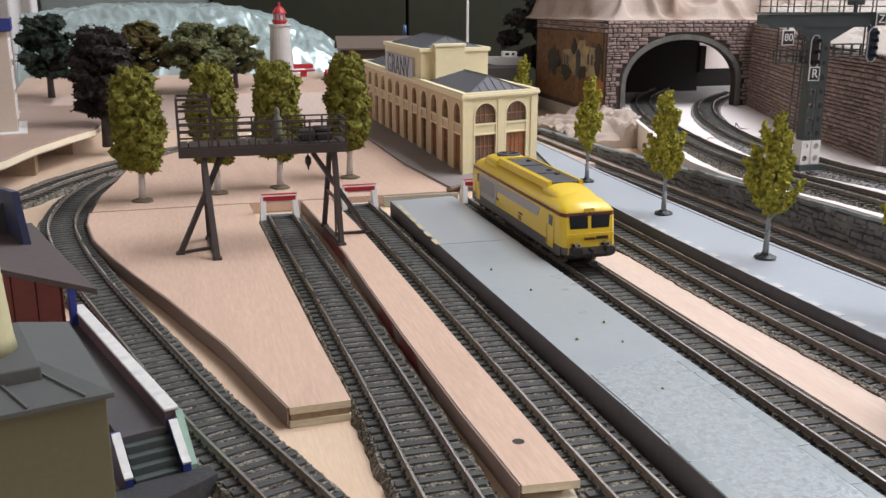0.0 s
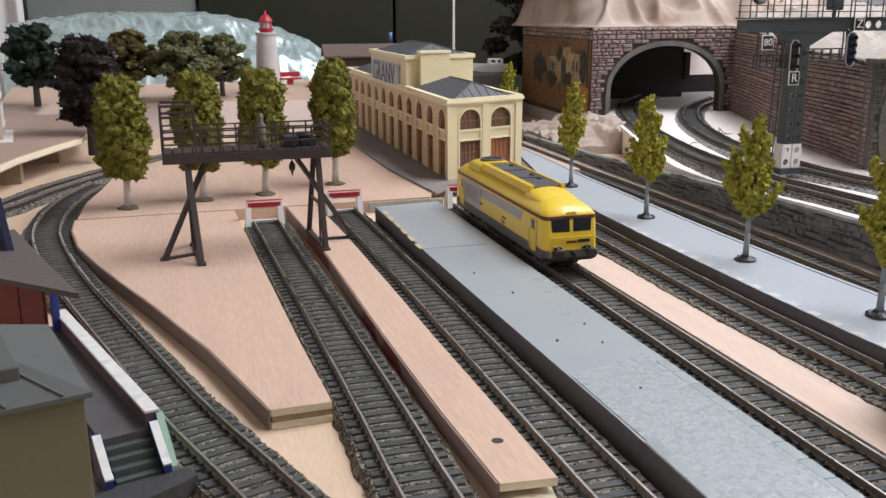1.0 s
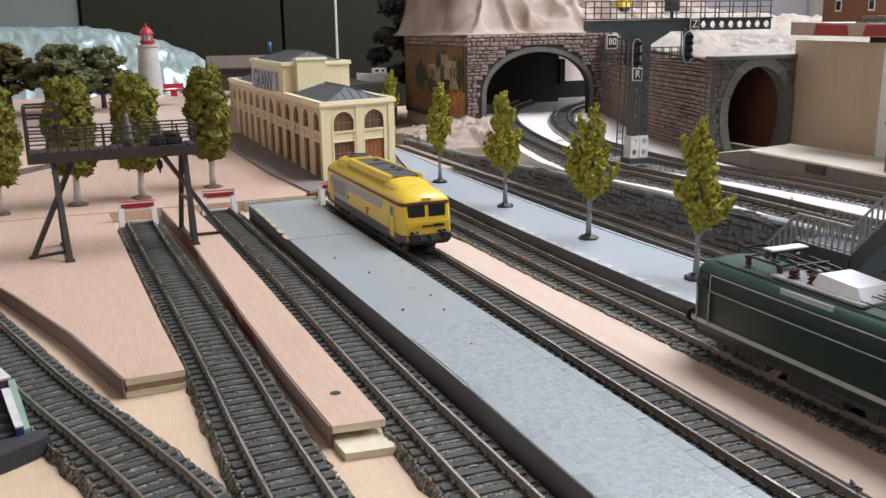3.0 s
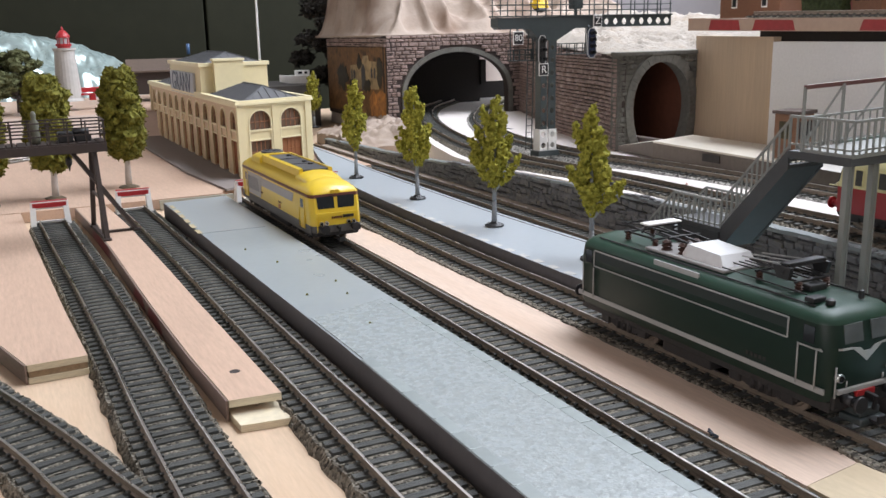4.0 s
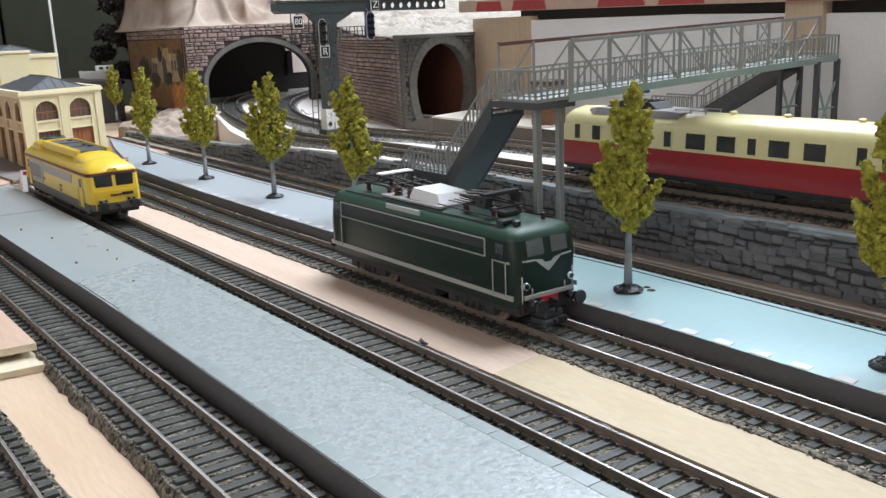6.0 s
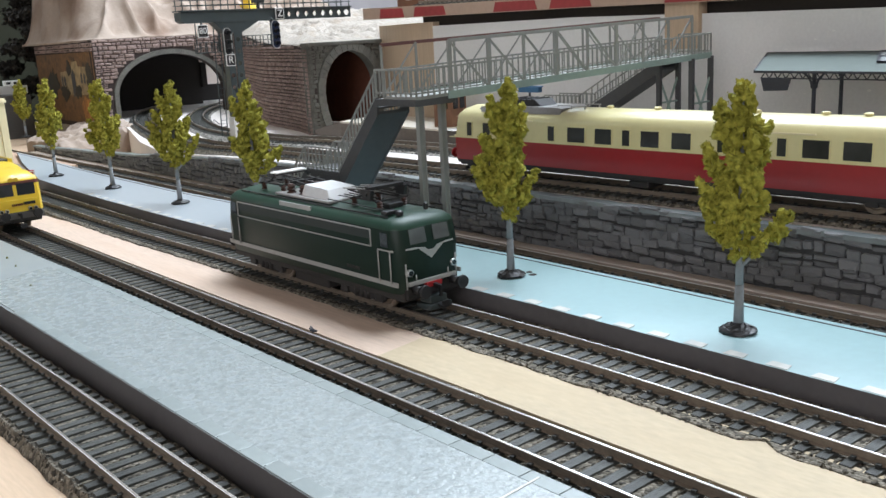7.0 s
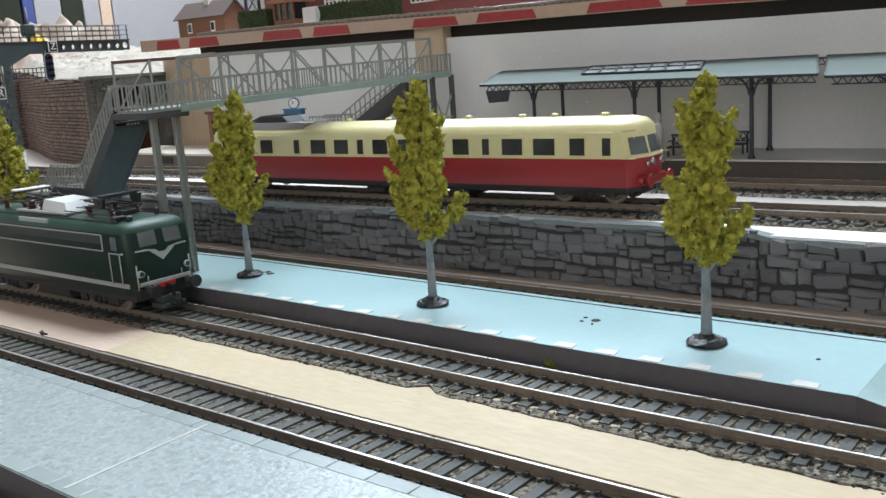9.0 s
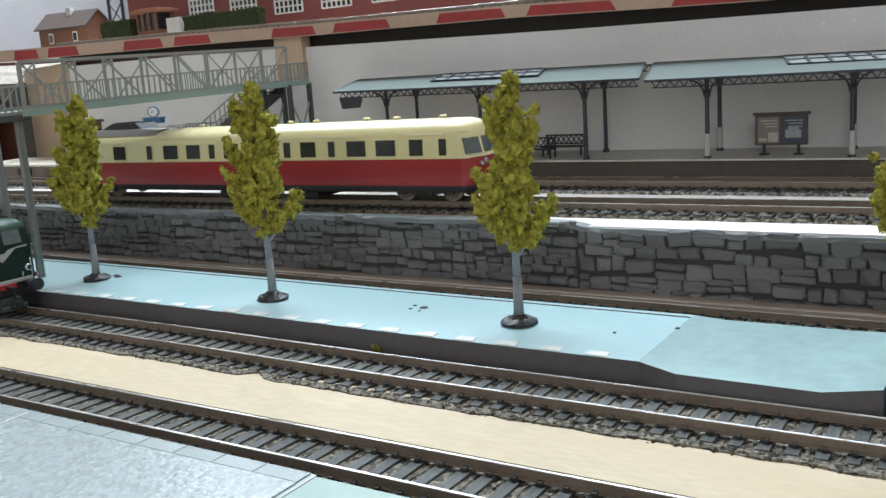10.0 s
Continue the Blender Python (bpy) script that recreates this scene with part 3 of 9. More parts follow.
TRACKS = {
    "siding_outer": [(-150.5, 310, 0), (-163, 347, 0), (-174, 381, 0), (-183, 413, 0), (-198, 457, 0), (-217.5, 512, 0), (-240.5, 588, 0), (-275, 706, 0), (-297, 800, 0), (-305, 860, 0), (-303, 930, 0), (-294, 985, 0), (-280, 1030, 0)],
    "siding_inner": [(-140, -60, 0), (-141, 200, 0), (-142, 330, 0), (-144.6, 424, 0), (-145.6, 500, 0), (-148.5, 618, 0), (-151.8, 720, 0), (-155, 834, 0)],
    "bay_road": [(-86, -300, 0), (-85.8, 0, 0), (-86, 290, 0), (-86.8, 380, 0), (-87.8, 450, 0), (-89.6, 632, 0), (-91.8, 740, 0), (-94.5, 856, 0)],
    "platform_road": [(0, -420, 0), (0, 200, 0), (0, 500, 0), (0, 852, 0)],
    "second_road": [(60, -420, 0), (60.2, 0, 0), (60, 100, 0), (62, 200, 0), (62, 290, 0), (60, 480, 0), (58, 580, 0), (59, 690, 0), (61, 850, 0)],
    "wall_road": [(145, -420, 0), (147, -40, 0), (149, 60, 0), (149, 150, 0), (149, 250, 0), (150.5, 420, 0), (154, 600, 0), (155, 760, 0), (153, 940, 0), (150, 1150, 0), (152, 1500, 0)],
}
track("curved siding track with grey ballast joining the inner siding", TRACKS["siding_outer"], pebbles=1.0)
track("straight siding track with grey ballast ending at a buffer stop", TRACKS["siding_inner"], pebbles=1.0)
track("bay platform track with grey ballast ending at a buffer stop", TRACKS["bay_road"], pebbles=1.0)
track("platform track with grey ballast and shiny railheads", TRACKS["platform_road"], pebbles=0.7)
track("second platform track on grey ballast under the green locomotive", TRACKS["second_road"], bed_w=18.5, notch=(139, 149), pebbles=2.6, shoulder=1.15)
track("track running along the foot of the stone wall", TRACKS["wall_road"], pebbles=0.7)
back_line = [(-420, 870, 0), (-357, 938, 0), (-325, 1012, 0), (-291, 1076, 0), (-240, 1150, 0), (-170, 1220, 0), (-90, 1265, 0)]
track("curved track crossing the back of the station square", back_line)

# upper level behind the stone wall
UPPER = {
    "upper_near": [(214, -420, UP), (212, -100, UP), (210, 65, UP), (206.5, 200, UP), (203.2, 350, UP), (200.3, 480, UP), (199.5, 600, UP), (199, 690, UP - 1), (199.5, 745, UP - 2.3), (206, 800, 30.0), (226, 900, 28.4), (258, 1020, 28.2), (305, 1156, 28.2), (372, 1290, 28.2), (460, 1400, 28.2)],
    "upper_mid": [(282, -420, UP), (279.5, 65, UP), (276.5, 250, UP), (272, 440, UP), (267, 570, UP), (261.5, 660, UP - 0.5), (258, 730, UP - 2), (262, 800, 30.0), (284, 920, 28.4), (325, 1040, 28.2), (373, 1140, 28.2), (440, 1240, 28.2), (530, 1330, 28.2)],
}
track("upper track carrying the railcar behind the stone wall", UPPER["upper_near"], bed=0.7, bed_w=14.6, bed_mat=BALLAST, foot=3.6)
track("second upper track curving into the wide tunnel", UPPER["upper_mid"], bed=0.7, bed_mat=BALLAST_PALE, foot=3.6)
bm = fresh()
rings = []
for y, x, z in ((-420, 176, UP), (500, 176, UP), (600, 176, UP), (660, 176, UP - 1), (720, 176.4, UP - 3), (790, 179, 27), (850, 186, 26.5), (930, 205, 27), (1010, 232, 27.6), (1100, 262, 28), (1205, 285, 28.2), (1500, 300, 28)):
    rings.append([(x, y, 0.2), (640, y, 0.2), (640, y, z - 0.2), (x, y, z - 0.2)])
loft(bm, rings)
solid("upper_deck", bm, material("white_deck_paint", (0.80, 0.735, 0.69), 0.45, vary=0.06, grain=200, patch=15, bump=0.1, spec=0.6), "white painted upper deck of the layout", "ground")

# ---- stone retaining wall ----
def stone_variants(name, mat, count, depth, seed, rough=0.16):
    """Unit stones, one wide and one high, standing proud along +z."""
    out = []
    for k in range(count):
        r = random.Random(seed + k)
        bm = fresh()
        j = lambda: r.uniform(-rough, rough) * 0.45
        base = []
        for sx, sy in ((-1, -1), (1, -1), (1, 1), (-1, 1)):
            cx, cy = r.uniform(0.03, 0.05 + rough * 0.16), r.uniform(0.04, 0.06 + rough * 0.22)
            pair = [(sx * 0.5, sy * (0.5 - cy)), (sx * (0.5 - cx), sy * 0.5)]
            base += pair if sx * sy > 0 else pair[::-1]
        n = len(base)
        lo = [bm.verts.new((x, y, -0.3)) for x, y in base]
        mid = [bm.verts.new((x * 0.975 + j() * 0.35, y * 0.96 + j() * 0.5, 0.45)) for x, y in base]
        hi = [bm.verts.new((x * 0.86 + j() * 0.4, y * 0.80 + j() * 0.5, 0.85 + r.uniform(-0.2, 0.25))) for x, y in base]
        for a, b in ((lo, mid), (mid, hi)):
            for i in range(n):
                bm.faces.new((a[i], a[(i + 1) % n], b[(i + 1) % n], b[i]))
        c = bm.verts.new((j(), j(), 1.0 + r.uniform(-0.25, 0.3)))
        for i in range(n):
            bm.faces.new((hi[i], hi[(i + 1) % n], c))
        me = bpy.data.meshes.new(name)
        bm.to_mesh(me)
        bm.free()
        me.materials.append(mat)
        out.append(me)
    return out


def masonry(parent, name, at, length, height, row, width, proud, variants, seed, limit=300, keep=None, order=None, joint=0.35, lean=0.03, split=0.22):
    """Courses of stones on a surface at(u, v) -> (point, along, up, out), in millimetres. keep(u, v): where the wall is."""
    r = random.Random(seed)
    cells = []
    v = 0.0
    while v < height - 0.5:
        h = min(row * r.uniform(0.75, 1.3), height - v)
        if height - v - h < row * 0.4:
            h = height - v
        u = -r.uniform(0, width * 0.8)
        while u < length:
            w = width * r.choice((0.6, 0.8, 1.0, 1.15, 1.4))
            a, b = max(u, 0), min(u + w, length)
            if b - a > 1.2 and (keep is None or keep((a + b) / 2, v + h / 2)):
                if h > row * 0.95 and r.random() < split:
                    cells.append((a, b, v, v + h * 0.5))
                    cells.append((a, b, v + h * 0.5, v + h))
                else:
                    cells.append((a, b, v, v + h))
            u += w
        v += h
    if order:
        cells.sort(key=order)
    verts, faces = [], []
    for k, (a, b, v0, v1) in enumerate(cells):
        p, along, up, out = at((a + b) / 2, (v0 + v1) / 2)
        gap = joint + r.uniform(0, joint)
        tilt = r.uniform(-lean, lean)
        ax = (along + up * tilt) * (b - a - gap)
        ay = (up - along * tilt) * (v1 - v0 - gap)
        az = out * proud * r.uniform(0.7, 1.3)
        m = Matrix(((ax.x, ay.x, az.x, p.x), (ax.y, ay.y, az.y, p.y), (ax.z, ay.z, az.z, p.z), (0, 0, 0, 1)))
        m = Matrix.Scale(MM, 4) @ m
        me = variants[r.randrange(len(variants))]
        if k < limit:
            ob = new(name, me)
            ob.parent = parent
            ob.matrix_basis = m
        else:
            n0 = len(verts)
            verts += [tuple(m @ q.co) for q in me.vertices]
            faces += [tuple(n0 + i for i in f.vertices) for f in me.polygons]
    if verts:
        me = bpy.data.meshes.new(name + "_courses")
        me.from_pydata(verts, [], faces)
        me.materials.append(variants[0].materials[0])
        ob = new(name + "_courses", me)
        ob.parent = parent
        ob["kind"] = "stuff"


WALL_X, WALL_FOOT = 173.5, 3.0


def wall_top(y):
    ys = [-420, 84, 85.5, 480, 560, 650, 745, 860, 990, 1170]
    zs = [30.5, 32.4, 34.2, 34.0, 33.0, 31.0, 27.5, 22.0, 17.5, 13.0]
    return float(np.interp(y, ys, zs))


bm = fresh()
rings = []
for y in (-420, 84, 85.5, 480, 560, 650, 745, 860, 990, 1170):
    z = wall_top(y)
    rings.append([(WALL_X + 0.8, y, 0.2), (WALL_X + 8, y, 0.2), (WALL_X + 8, y, z - 1.2), (WALL_X + 0.8, y, z - 1.2)])
loft(bm, rings)
stone_wall = solid("wall_retaining", bm, MORTAR, "grey moulded stone retaining wall behind the tracks", "wall")
STONES = stone_variants("stone", STONE, 18, 1.0, 50, 0.5)


def wall_face(u, v):
    y = -150 + u
    wave = 0.9 * math.sin(u / 15.0 + v * 0.35) + 0.6 * math.sin(u / 6.3 + 2.0 - v * 0.2)
    return Vector((WALL_X + 0.9, y, WALL_FOOT + v + wave)), Vector((0, -1, 0)), Vector((0, 0, 1)), Vector((-1, 0, 0))


masonry(stone_wall, "stone", lambda u, v: wall_face(u + 235.4, v), 1075, 31, 4.7, 7.6, 1.7, STONES, 7, 210, lambda u, v: WALL_FOOT + v < wall_top(85.4 + u) - 0.8, lambda c: abs(c[0] - 135), 0.32, 0.07, 0.32)
masonry(stone_wall, "stone", wall_face, 234.8, 29.5, 5.3, 8.8, 1.8, STONES, 17, 90, lambda u, v: WALL_FOOT + v < wall_top(-150 + u) - 0.8, lambda c: abs(c[0] - 190), 0.34, 0.07, 0.28)
bm = fresh()
rings = []
r_ = random.Random(3)
for i in range(160):
    y = -420 + i * 10
    z = wall_top(y) + r_.uniform(-0.3, 0.3)
    w = r_.uniform(-0.3, 0.3)
    rings.append([(WALL_X - 0.8 + w, y, z - 1.9), (WALL_X + 6.5 + w, y, z - 1.9), (WALL_X + 6.2, y, z + 0.2), (WALL_X - 0.1 + w, y, z)])
    if y > 1165:
        break
loft(bm, rings)
solid("wall_coping", bm, material("grey_wall_coping", (0.17, 0.195, 0.195), 0.4, vary=0.12, grain=300, patch=40, bump=0.3, second=(0.40, 0.41, 0.41), mixin=0.35), "grey weathered coping on the stone wall", "trim")
bm = fresh()
box(bm, 164.5, 174, -420, 1160, 0.2, 7.0)
solid("wall_footing", bm, material("worn_ledge_wood", (0.40, 0.33, 0.275), 0.6, vary=0.2, grain=300, patch=40, bump=0.2, stretch=(3, 0.5, 3)), "plywood ledge at the foot of the stone wall", "trim")


# ---- platforms ----
def platform_main():
    t = thing("platform", 0, 0, 0, "long grey painted station platform with pale edging slabs", "platform")
    bm = fresh()
    poly = [(-75.0, 830), (-73.0, 667), (-71.2, 573), (-69.6, 500), (-68.6, 450), (-68.4, 300), (-68.8, 62), (-22, 62), (-22, 300), (-22.4, 420), (-23.2, 500), (-24.2, 560), (-25, 836)]
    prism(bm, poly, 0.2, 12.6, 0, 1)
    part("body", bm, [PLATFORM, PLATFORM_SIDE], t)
    bm = fresh()
    prism(bm, [(-68.5, 61.95), (-68.5, -60), (-60, -140), (-31, -140), (-22.5, -60), (-22.5, 61.95)], 0.2, 12.45, 0, 1)
    part("end_section", bm, [material("pale_green_platform_paint", (0.25, 0.345, 0.30), 0.4, vary=0.1, grain=200, patch=30, bump=0.1), PLATFORM_SIDE], t, "pale green-grey end section")
    bm = fresh()
    prism(bm, [(-68.4, 490), (-67.4, 440), (-67.2, 300), (-67.4, 63.5), (-27.3, 63.5), (-27.5, 420), (-28.6, 503)], 12.6, 12.95)
    part("gravel_panel", bm, PLATFORM_GRAVEL, t, "silvery mottled gravel-print surface")
    bm = fresh()
    prism(bm, [(-74.4, 828), (-72.8, 700), (-31, 700), (-25.5, 834)], 12.6, 12.9)
    part("clean_panel", bm, material("clean_platform_paint", (0.32, 0.35, 0.355), 0.33, vary=0.05, bump=0.05, spec=0.7), t, "paler unfinished end panel")
    bm = fresh()
    slab(bm, [(-67, 161.4, 12.95), (-24, 163.6, 12.95), (-24, 164.3, 12.95), (-67, 162.2, 12.95)], (0, 0, 0), (0, 0, 0.18))
    part("panel_seam", bm, WHITE_WORN, t, "pale seam between printed panels")
    me_bm = fresh()
    box(me_bm, -2.5, 2.5, -6.38, 6.38, 0, 0.5, 0.2)
    slab_me = put(me_bm, "edging_slab", [PLATFORM_EDGE])
    for side in (0, 1):
        for i in range(33 if side == 0 else 28):
            y = 70 + i * 13.05
            x = float(np.interp(y, [60, 420, 510], [-24.7, -25.0, -26.0])) if side == 0 else float(np.interp(y, [60, 300, 450], [-66.0, -65.7, -65.9]))
            ob = new("edging_slab", slab_me)
            ob.parent = t
            ob.matrix_basis = pose(x * MM, y * MM, 12.5 * MM)
    bm = fresh()
    for i in range(6):
        box(bm, -75.5 + i * 0.3, -72.5 + i * 0.3, 700 + i * 20, 712 + i * 20, 12.9, 13.1)
    part("edge_marking", bm, YELLOW_WORN, t, "worn yellowish edge marks")
    for x, y, rr in ((-48, 470, 0.8), (-58, 528, 0.9), (-37, 545, 0.7), (-52, 600, 0.8), (-40, 520, 0.6), (-60, 640, 0.7)):
        bm = fresh()
        lathe(bm, x, y, [(rr, 12.6), (rr * 0.6, 13.4), (0.1, 13.6)], 6)
        part("crumb", bm, LEAF_ROUND, t, "small crumb of loose greenery")
    return t


PLATFORM_GRAVEL = material("gravel_print", (0.33, 0.368, 0.366), 0.27, vary=0.34, grain=620, patch=330, bump=0.5, bump_size=0.0005, second=(0.22, 0.26, 0.28), mixin=0.55, spec=0.8)
platform_main()


def platform_island():
    t = thing("platform", 0, 0, 0, "blue-grey island platform with white edge dashes and small trees", "platform")
    bm = fresh()
    left = [(76.5, 24), (77, 90), (79, 170), (80.5, 265), (79, 330), (76, 430), (73, 500), (72.5, 560), (72.5, 620), (73, 690), (75, 760), (80, 860), (112, 1010)]
    right = [(140, 1120), (136, 1000), (129, 900), (126, 780), (124.5, 680), (126, 600), (129, 520), (132.6, 420), (134.6, 330), (132.5, 205), (130.5, 120), (129, 24)]
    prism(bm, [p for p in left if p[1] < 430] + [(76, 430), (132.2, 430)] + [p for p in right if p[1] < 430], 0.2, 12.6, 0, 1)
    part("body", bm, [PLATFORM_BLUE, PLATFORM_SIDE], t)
    # the body beyond y = 430 gets a greyer, more lavender base colour
    bm = fresh()
    prism(bm, [(76, 430.4)] + [p for p in left if p[1] > 430] + [p for p in right if p[1] > 430] + [(132.2, 430.4)], 0.2, 12.6, 0, 1)
    part("body", bm, [material("lavender_grey_platform_far", (0.385, 0.428, 0.452), 0.32, vary=0.05, grain=250, patch=12, bump=0.06, second=(0.43, 0.46, 0.49), mixin=0.4, spec=0.8), PLATFORM_SIDE], t, "lavender-grey far section")
    bm = fresh()
    loft(bm, [[(76.5, 23.97, 0.2), (129, 23.97, 0.2), (129, 23.97, 12.57), (76.5, 23.97, 12.57)], [(72.5, 12, 0.2), (129, 14, 0.2), (129, 14, 11.8), (72.5, 12, 11.6)], [(71.5, -26, 0.2), (129, -28, 0.2), (129, -28, 11.8), (71.5, -26, 11.6)], [(76, -40, 0.2), (129, -42, 0.2), (129, -42, 12.5), (76, -40, 12.5)]], mis=[1, 1, 0, 1])
    part("crossing_ramp", bm, [PLATFORM_PALE, PLATFORM_SIDE], t, "lowered pale crossing section")
    bm = fresh()
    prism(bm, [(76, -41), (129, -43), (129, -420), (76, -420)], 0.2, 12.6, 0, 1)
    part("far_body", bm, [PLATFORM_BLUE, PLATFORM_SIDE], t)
    for i in range(46):
        bm = fresh()
        y = 34 + i * 15.3
        x = float(np.interp(y, [p[1] for p in left], [p[0] for p in left]))
        x2 = float(np.interp(y + 7.5, [p[1] for p in left], [p[0] for p in left]))
        slab(bm, [(x + 0.5, y, 12.6), (x + 4.6, y + 0.5, 12.6), (x2 + 4.6, y + 7.0, 12.6), (x2 + 0.5, y + 7.5, 12.6)], (0, 0, 0), (0, 0, 0.25))
        part("edge_dash", bm, WHITE_WORN, t)
    bm = fresh()
    rp = [Vector((x - 3.6, y, 12.6)) for x, y in reversed(right)]
    sweep(bm, rp, [(-0.25, 0), (0.25, 0), (0.25, 0.3), (-0.25, 0.3)])
    part("edge_line", bm, PLATFORM_SIDE, t, "thin dark line along the rear edge")
    for x, y, rr in ((109, 119, 1.8), (106, 123, 0.8), (110.5, 124, 0.9), (104.5, 118, 0.5), (101, 41, 0.7), (112, 24, 0.9), (113, 296, 2.0), (115, 300, 1.6), (111, 303, 1.3)):
        bm = fresh()
        lathe(bm, x, y, [(rr, 12.62), (rr * 0.7, 12.9), (0.1, 12.95)], 9)
        part("scar", bm, DARK_INSIDE, t, "dark scar where a fitting was glued")
    return t


platform_island()


# ---- trains ----
def wheelset(bm, y, r=5.6, half=8.3):
    for s in (-1, 1):
        rod(bm, (s * (half - 0.6), y, r), (s * (half + 1.6), y, r), r, r, 18)
        rod(bm, (s * (half + 1.6), y, r), (s * (half + 1.9), y, r), r * 0.7, r * 0.6, 14)
    rod(bm, (-half, y, r), (half, y, r), 1.2, 1.2, 8)


def bogie(t, y, spread=15.0, w=12.5, r=5.6):
    bm = fresh()
    for s in (-1, 1):
        prof = [(s * w, y - spread - 4, 5.2), (s * w, y - spread + 4, 4.0), (s * w, y - 5, 3.0), (s * w, y + 5, 3.0), (s * w, y + spread - 4, 4.0), (s * w, y + spread + 4, 5.2), (s * w, y + spread + 3, 8.2), (s * w, y - spread - 3, 8.2)]
        slab(bm, prof, (-1.0, 0, 0), (1.0, 0, 0))
        for k in (-1, 1):
            box(bm, s * (w + 0.8) - 1.3, s * (w + 0.8) + 1.3, y + k * spread - 2.6, y + k * spread + 2.6, 3.6, 7.4, 0.4)
        for k in (-4, 0, 4):
            rod(bm, (s * (w + 1.1), y + k, 3.4), (s * (w + 1.1), y + k, 8.0), 1.1, 1.1, 8)
    box(bm, -8, 8, y - 6, y + 6, 4, 8.4)
    b = part("bogie", bm, UNDERFRAME, t)
    for k in (-1, 1):
        bm = fresh()
        wheelset(bm, y + k * spread, r)
        part("wheelset", bm, [RAIL_SIDE], b)


def buffers(t, y, d, z=11.8, mat=None):
    for s in (-1, 1):
        bm = fresh()
        rod(bm, (s * 10, y, z), (s * 10, y + d * 4, z), 1.8, 1.8, 12)
        rod(bm, (s * 10, y + d * 4, z), (s * 10, y + d * 6.2, z), 1.2, 1.2, 10)
        rod(bm, (s * 10, y + d * 6.2, z), (s * 10, y + d * 7.2, z), 3.0, 2.8, 16)
        part("buffer", bm, mat or BLACK, t)
    bm = fresh()
    bar(bm, (0, y, z), (0, y + d * 4, z - 0.3), 1.6, 1.8)
    bar(bm, (0, y + d * 4, z - 4.5), (0, y + d * 4.4, z + 0.5), 1.2, 1.0)
    bar(bm, (0, y + d * 2, 4.0), (0, y + d * 7, 3.6), 4.0, 1.0)
    bar(bm, (0, y + d * 7, 3.2), (0, y + d * 7, 6.0), 3.4, 0.7)
    part("coupling", bm, BLACK, t)


def soften(bm, degrees=40):
    """Smooth shading, with creases kept where faces meet at more than the angle."""
    for f in bm.faces:
        f.smooth = True
    for e in bm.edges:
        e.smooth = len(e.link_faces) == 2 and e.calc_face_angle(0) < math.radians(degrees)


def hump(w, y, z, low, n=14):
    """A rounded cross-section of half width w from low up to z."""
    return [(-w * math.cos(math.pi * k / n), y, low + (z - low) * math.sin(math.pi * k / n) ** 0.48) for k in range(n + 1)]


def car_body(bm, stations, half, mis, mi_end=0):
    """stations: (list of y by height, inset); half: list of (half width, z) from the skirt up to the roof ridge."""
    rings = []
    for ys, inset in stations:
        left = [(-max(w - inset, 0.0), y, z) for (w, z), y in zip(half, ys)]
        right = [(max(w - inset, 0.0), y, z) for (w, z), y in zip(half, ys)]
        rings.append((left, right))
    grid = [[bm.verts.new(p) for p in l] + [bm.verts.new(p) for p in r[::-1]] for l, r in rings]
    n = len(half)
    fs = []
    for a, b in zip(grid, grid[1:]):
        for i in range(2 * n - 1):
            f = bm.faces.new((a[i], a[i + 1], b[i + 1], b[i]))
            k = min(i, 2 * n - 2 - i)
            f.material_index = mis[min(k, n - 1)]
            fs.append(f)
        fs.append(bm.faces.new((a[-1], a[0], b[0], b[-1])))
    for g in (grid[0], grid[-1]):
        for i in range(n - 1):
            f = bm.faces.new((g[i], g[i + 1], g[2 * n - 2 - i], g[2 * n - 1 - i]))
            f.material_index = mis[i] if mi_end is None else mi_end
            fs.append(f)
    bmesh.ops.recalc_face_normals(bm, faces=fs)
    soften(bm)


def side_panel(t, name, s, x, y0, y1, z0, z1, mat, label="", out=0.25, skew=0.0):
    bm = fresh()
    slab(bm, [(s * x, y0, z0), (s * x, y1, z0), (s * x, y1 + skew, z1), (s * x, y0 + skew, z1)], (-s * 0.3, 0, 0), (s * out, 0, 0))
    return part(name, bm, mat, t, label)


DARK_SKIRT = material("dark_grey_skirt_paint", (0.10, 0.095, 0.09), 0.5, vary=0.12, bump=0.05)


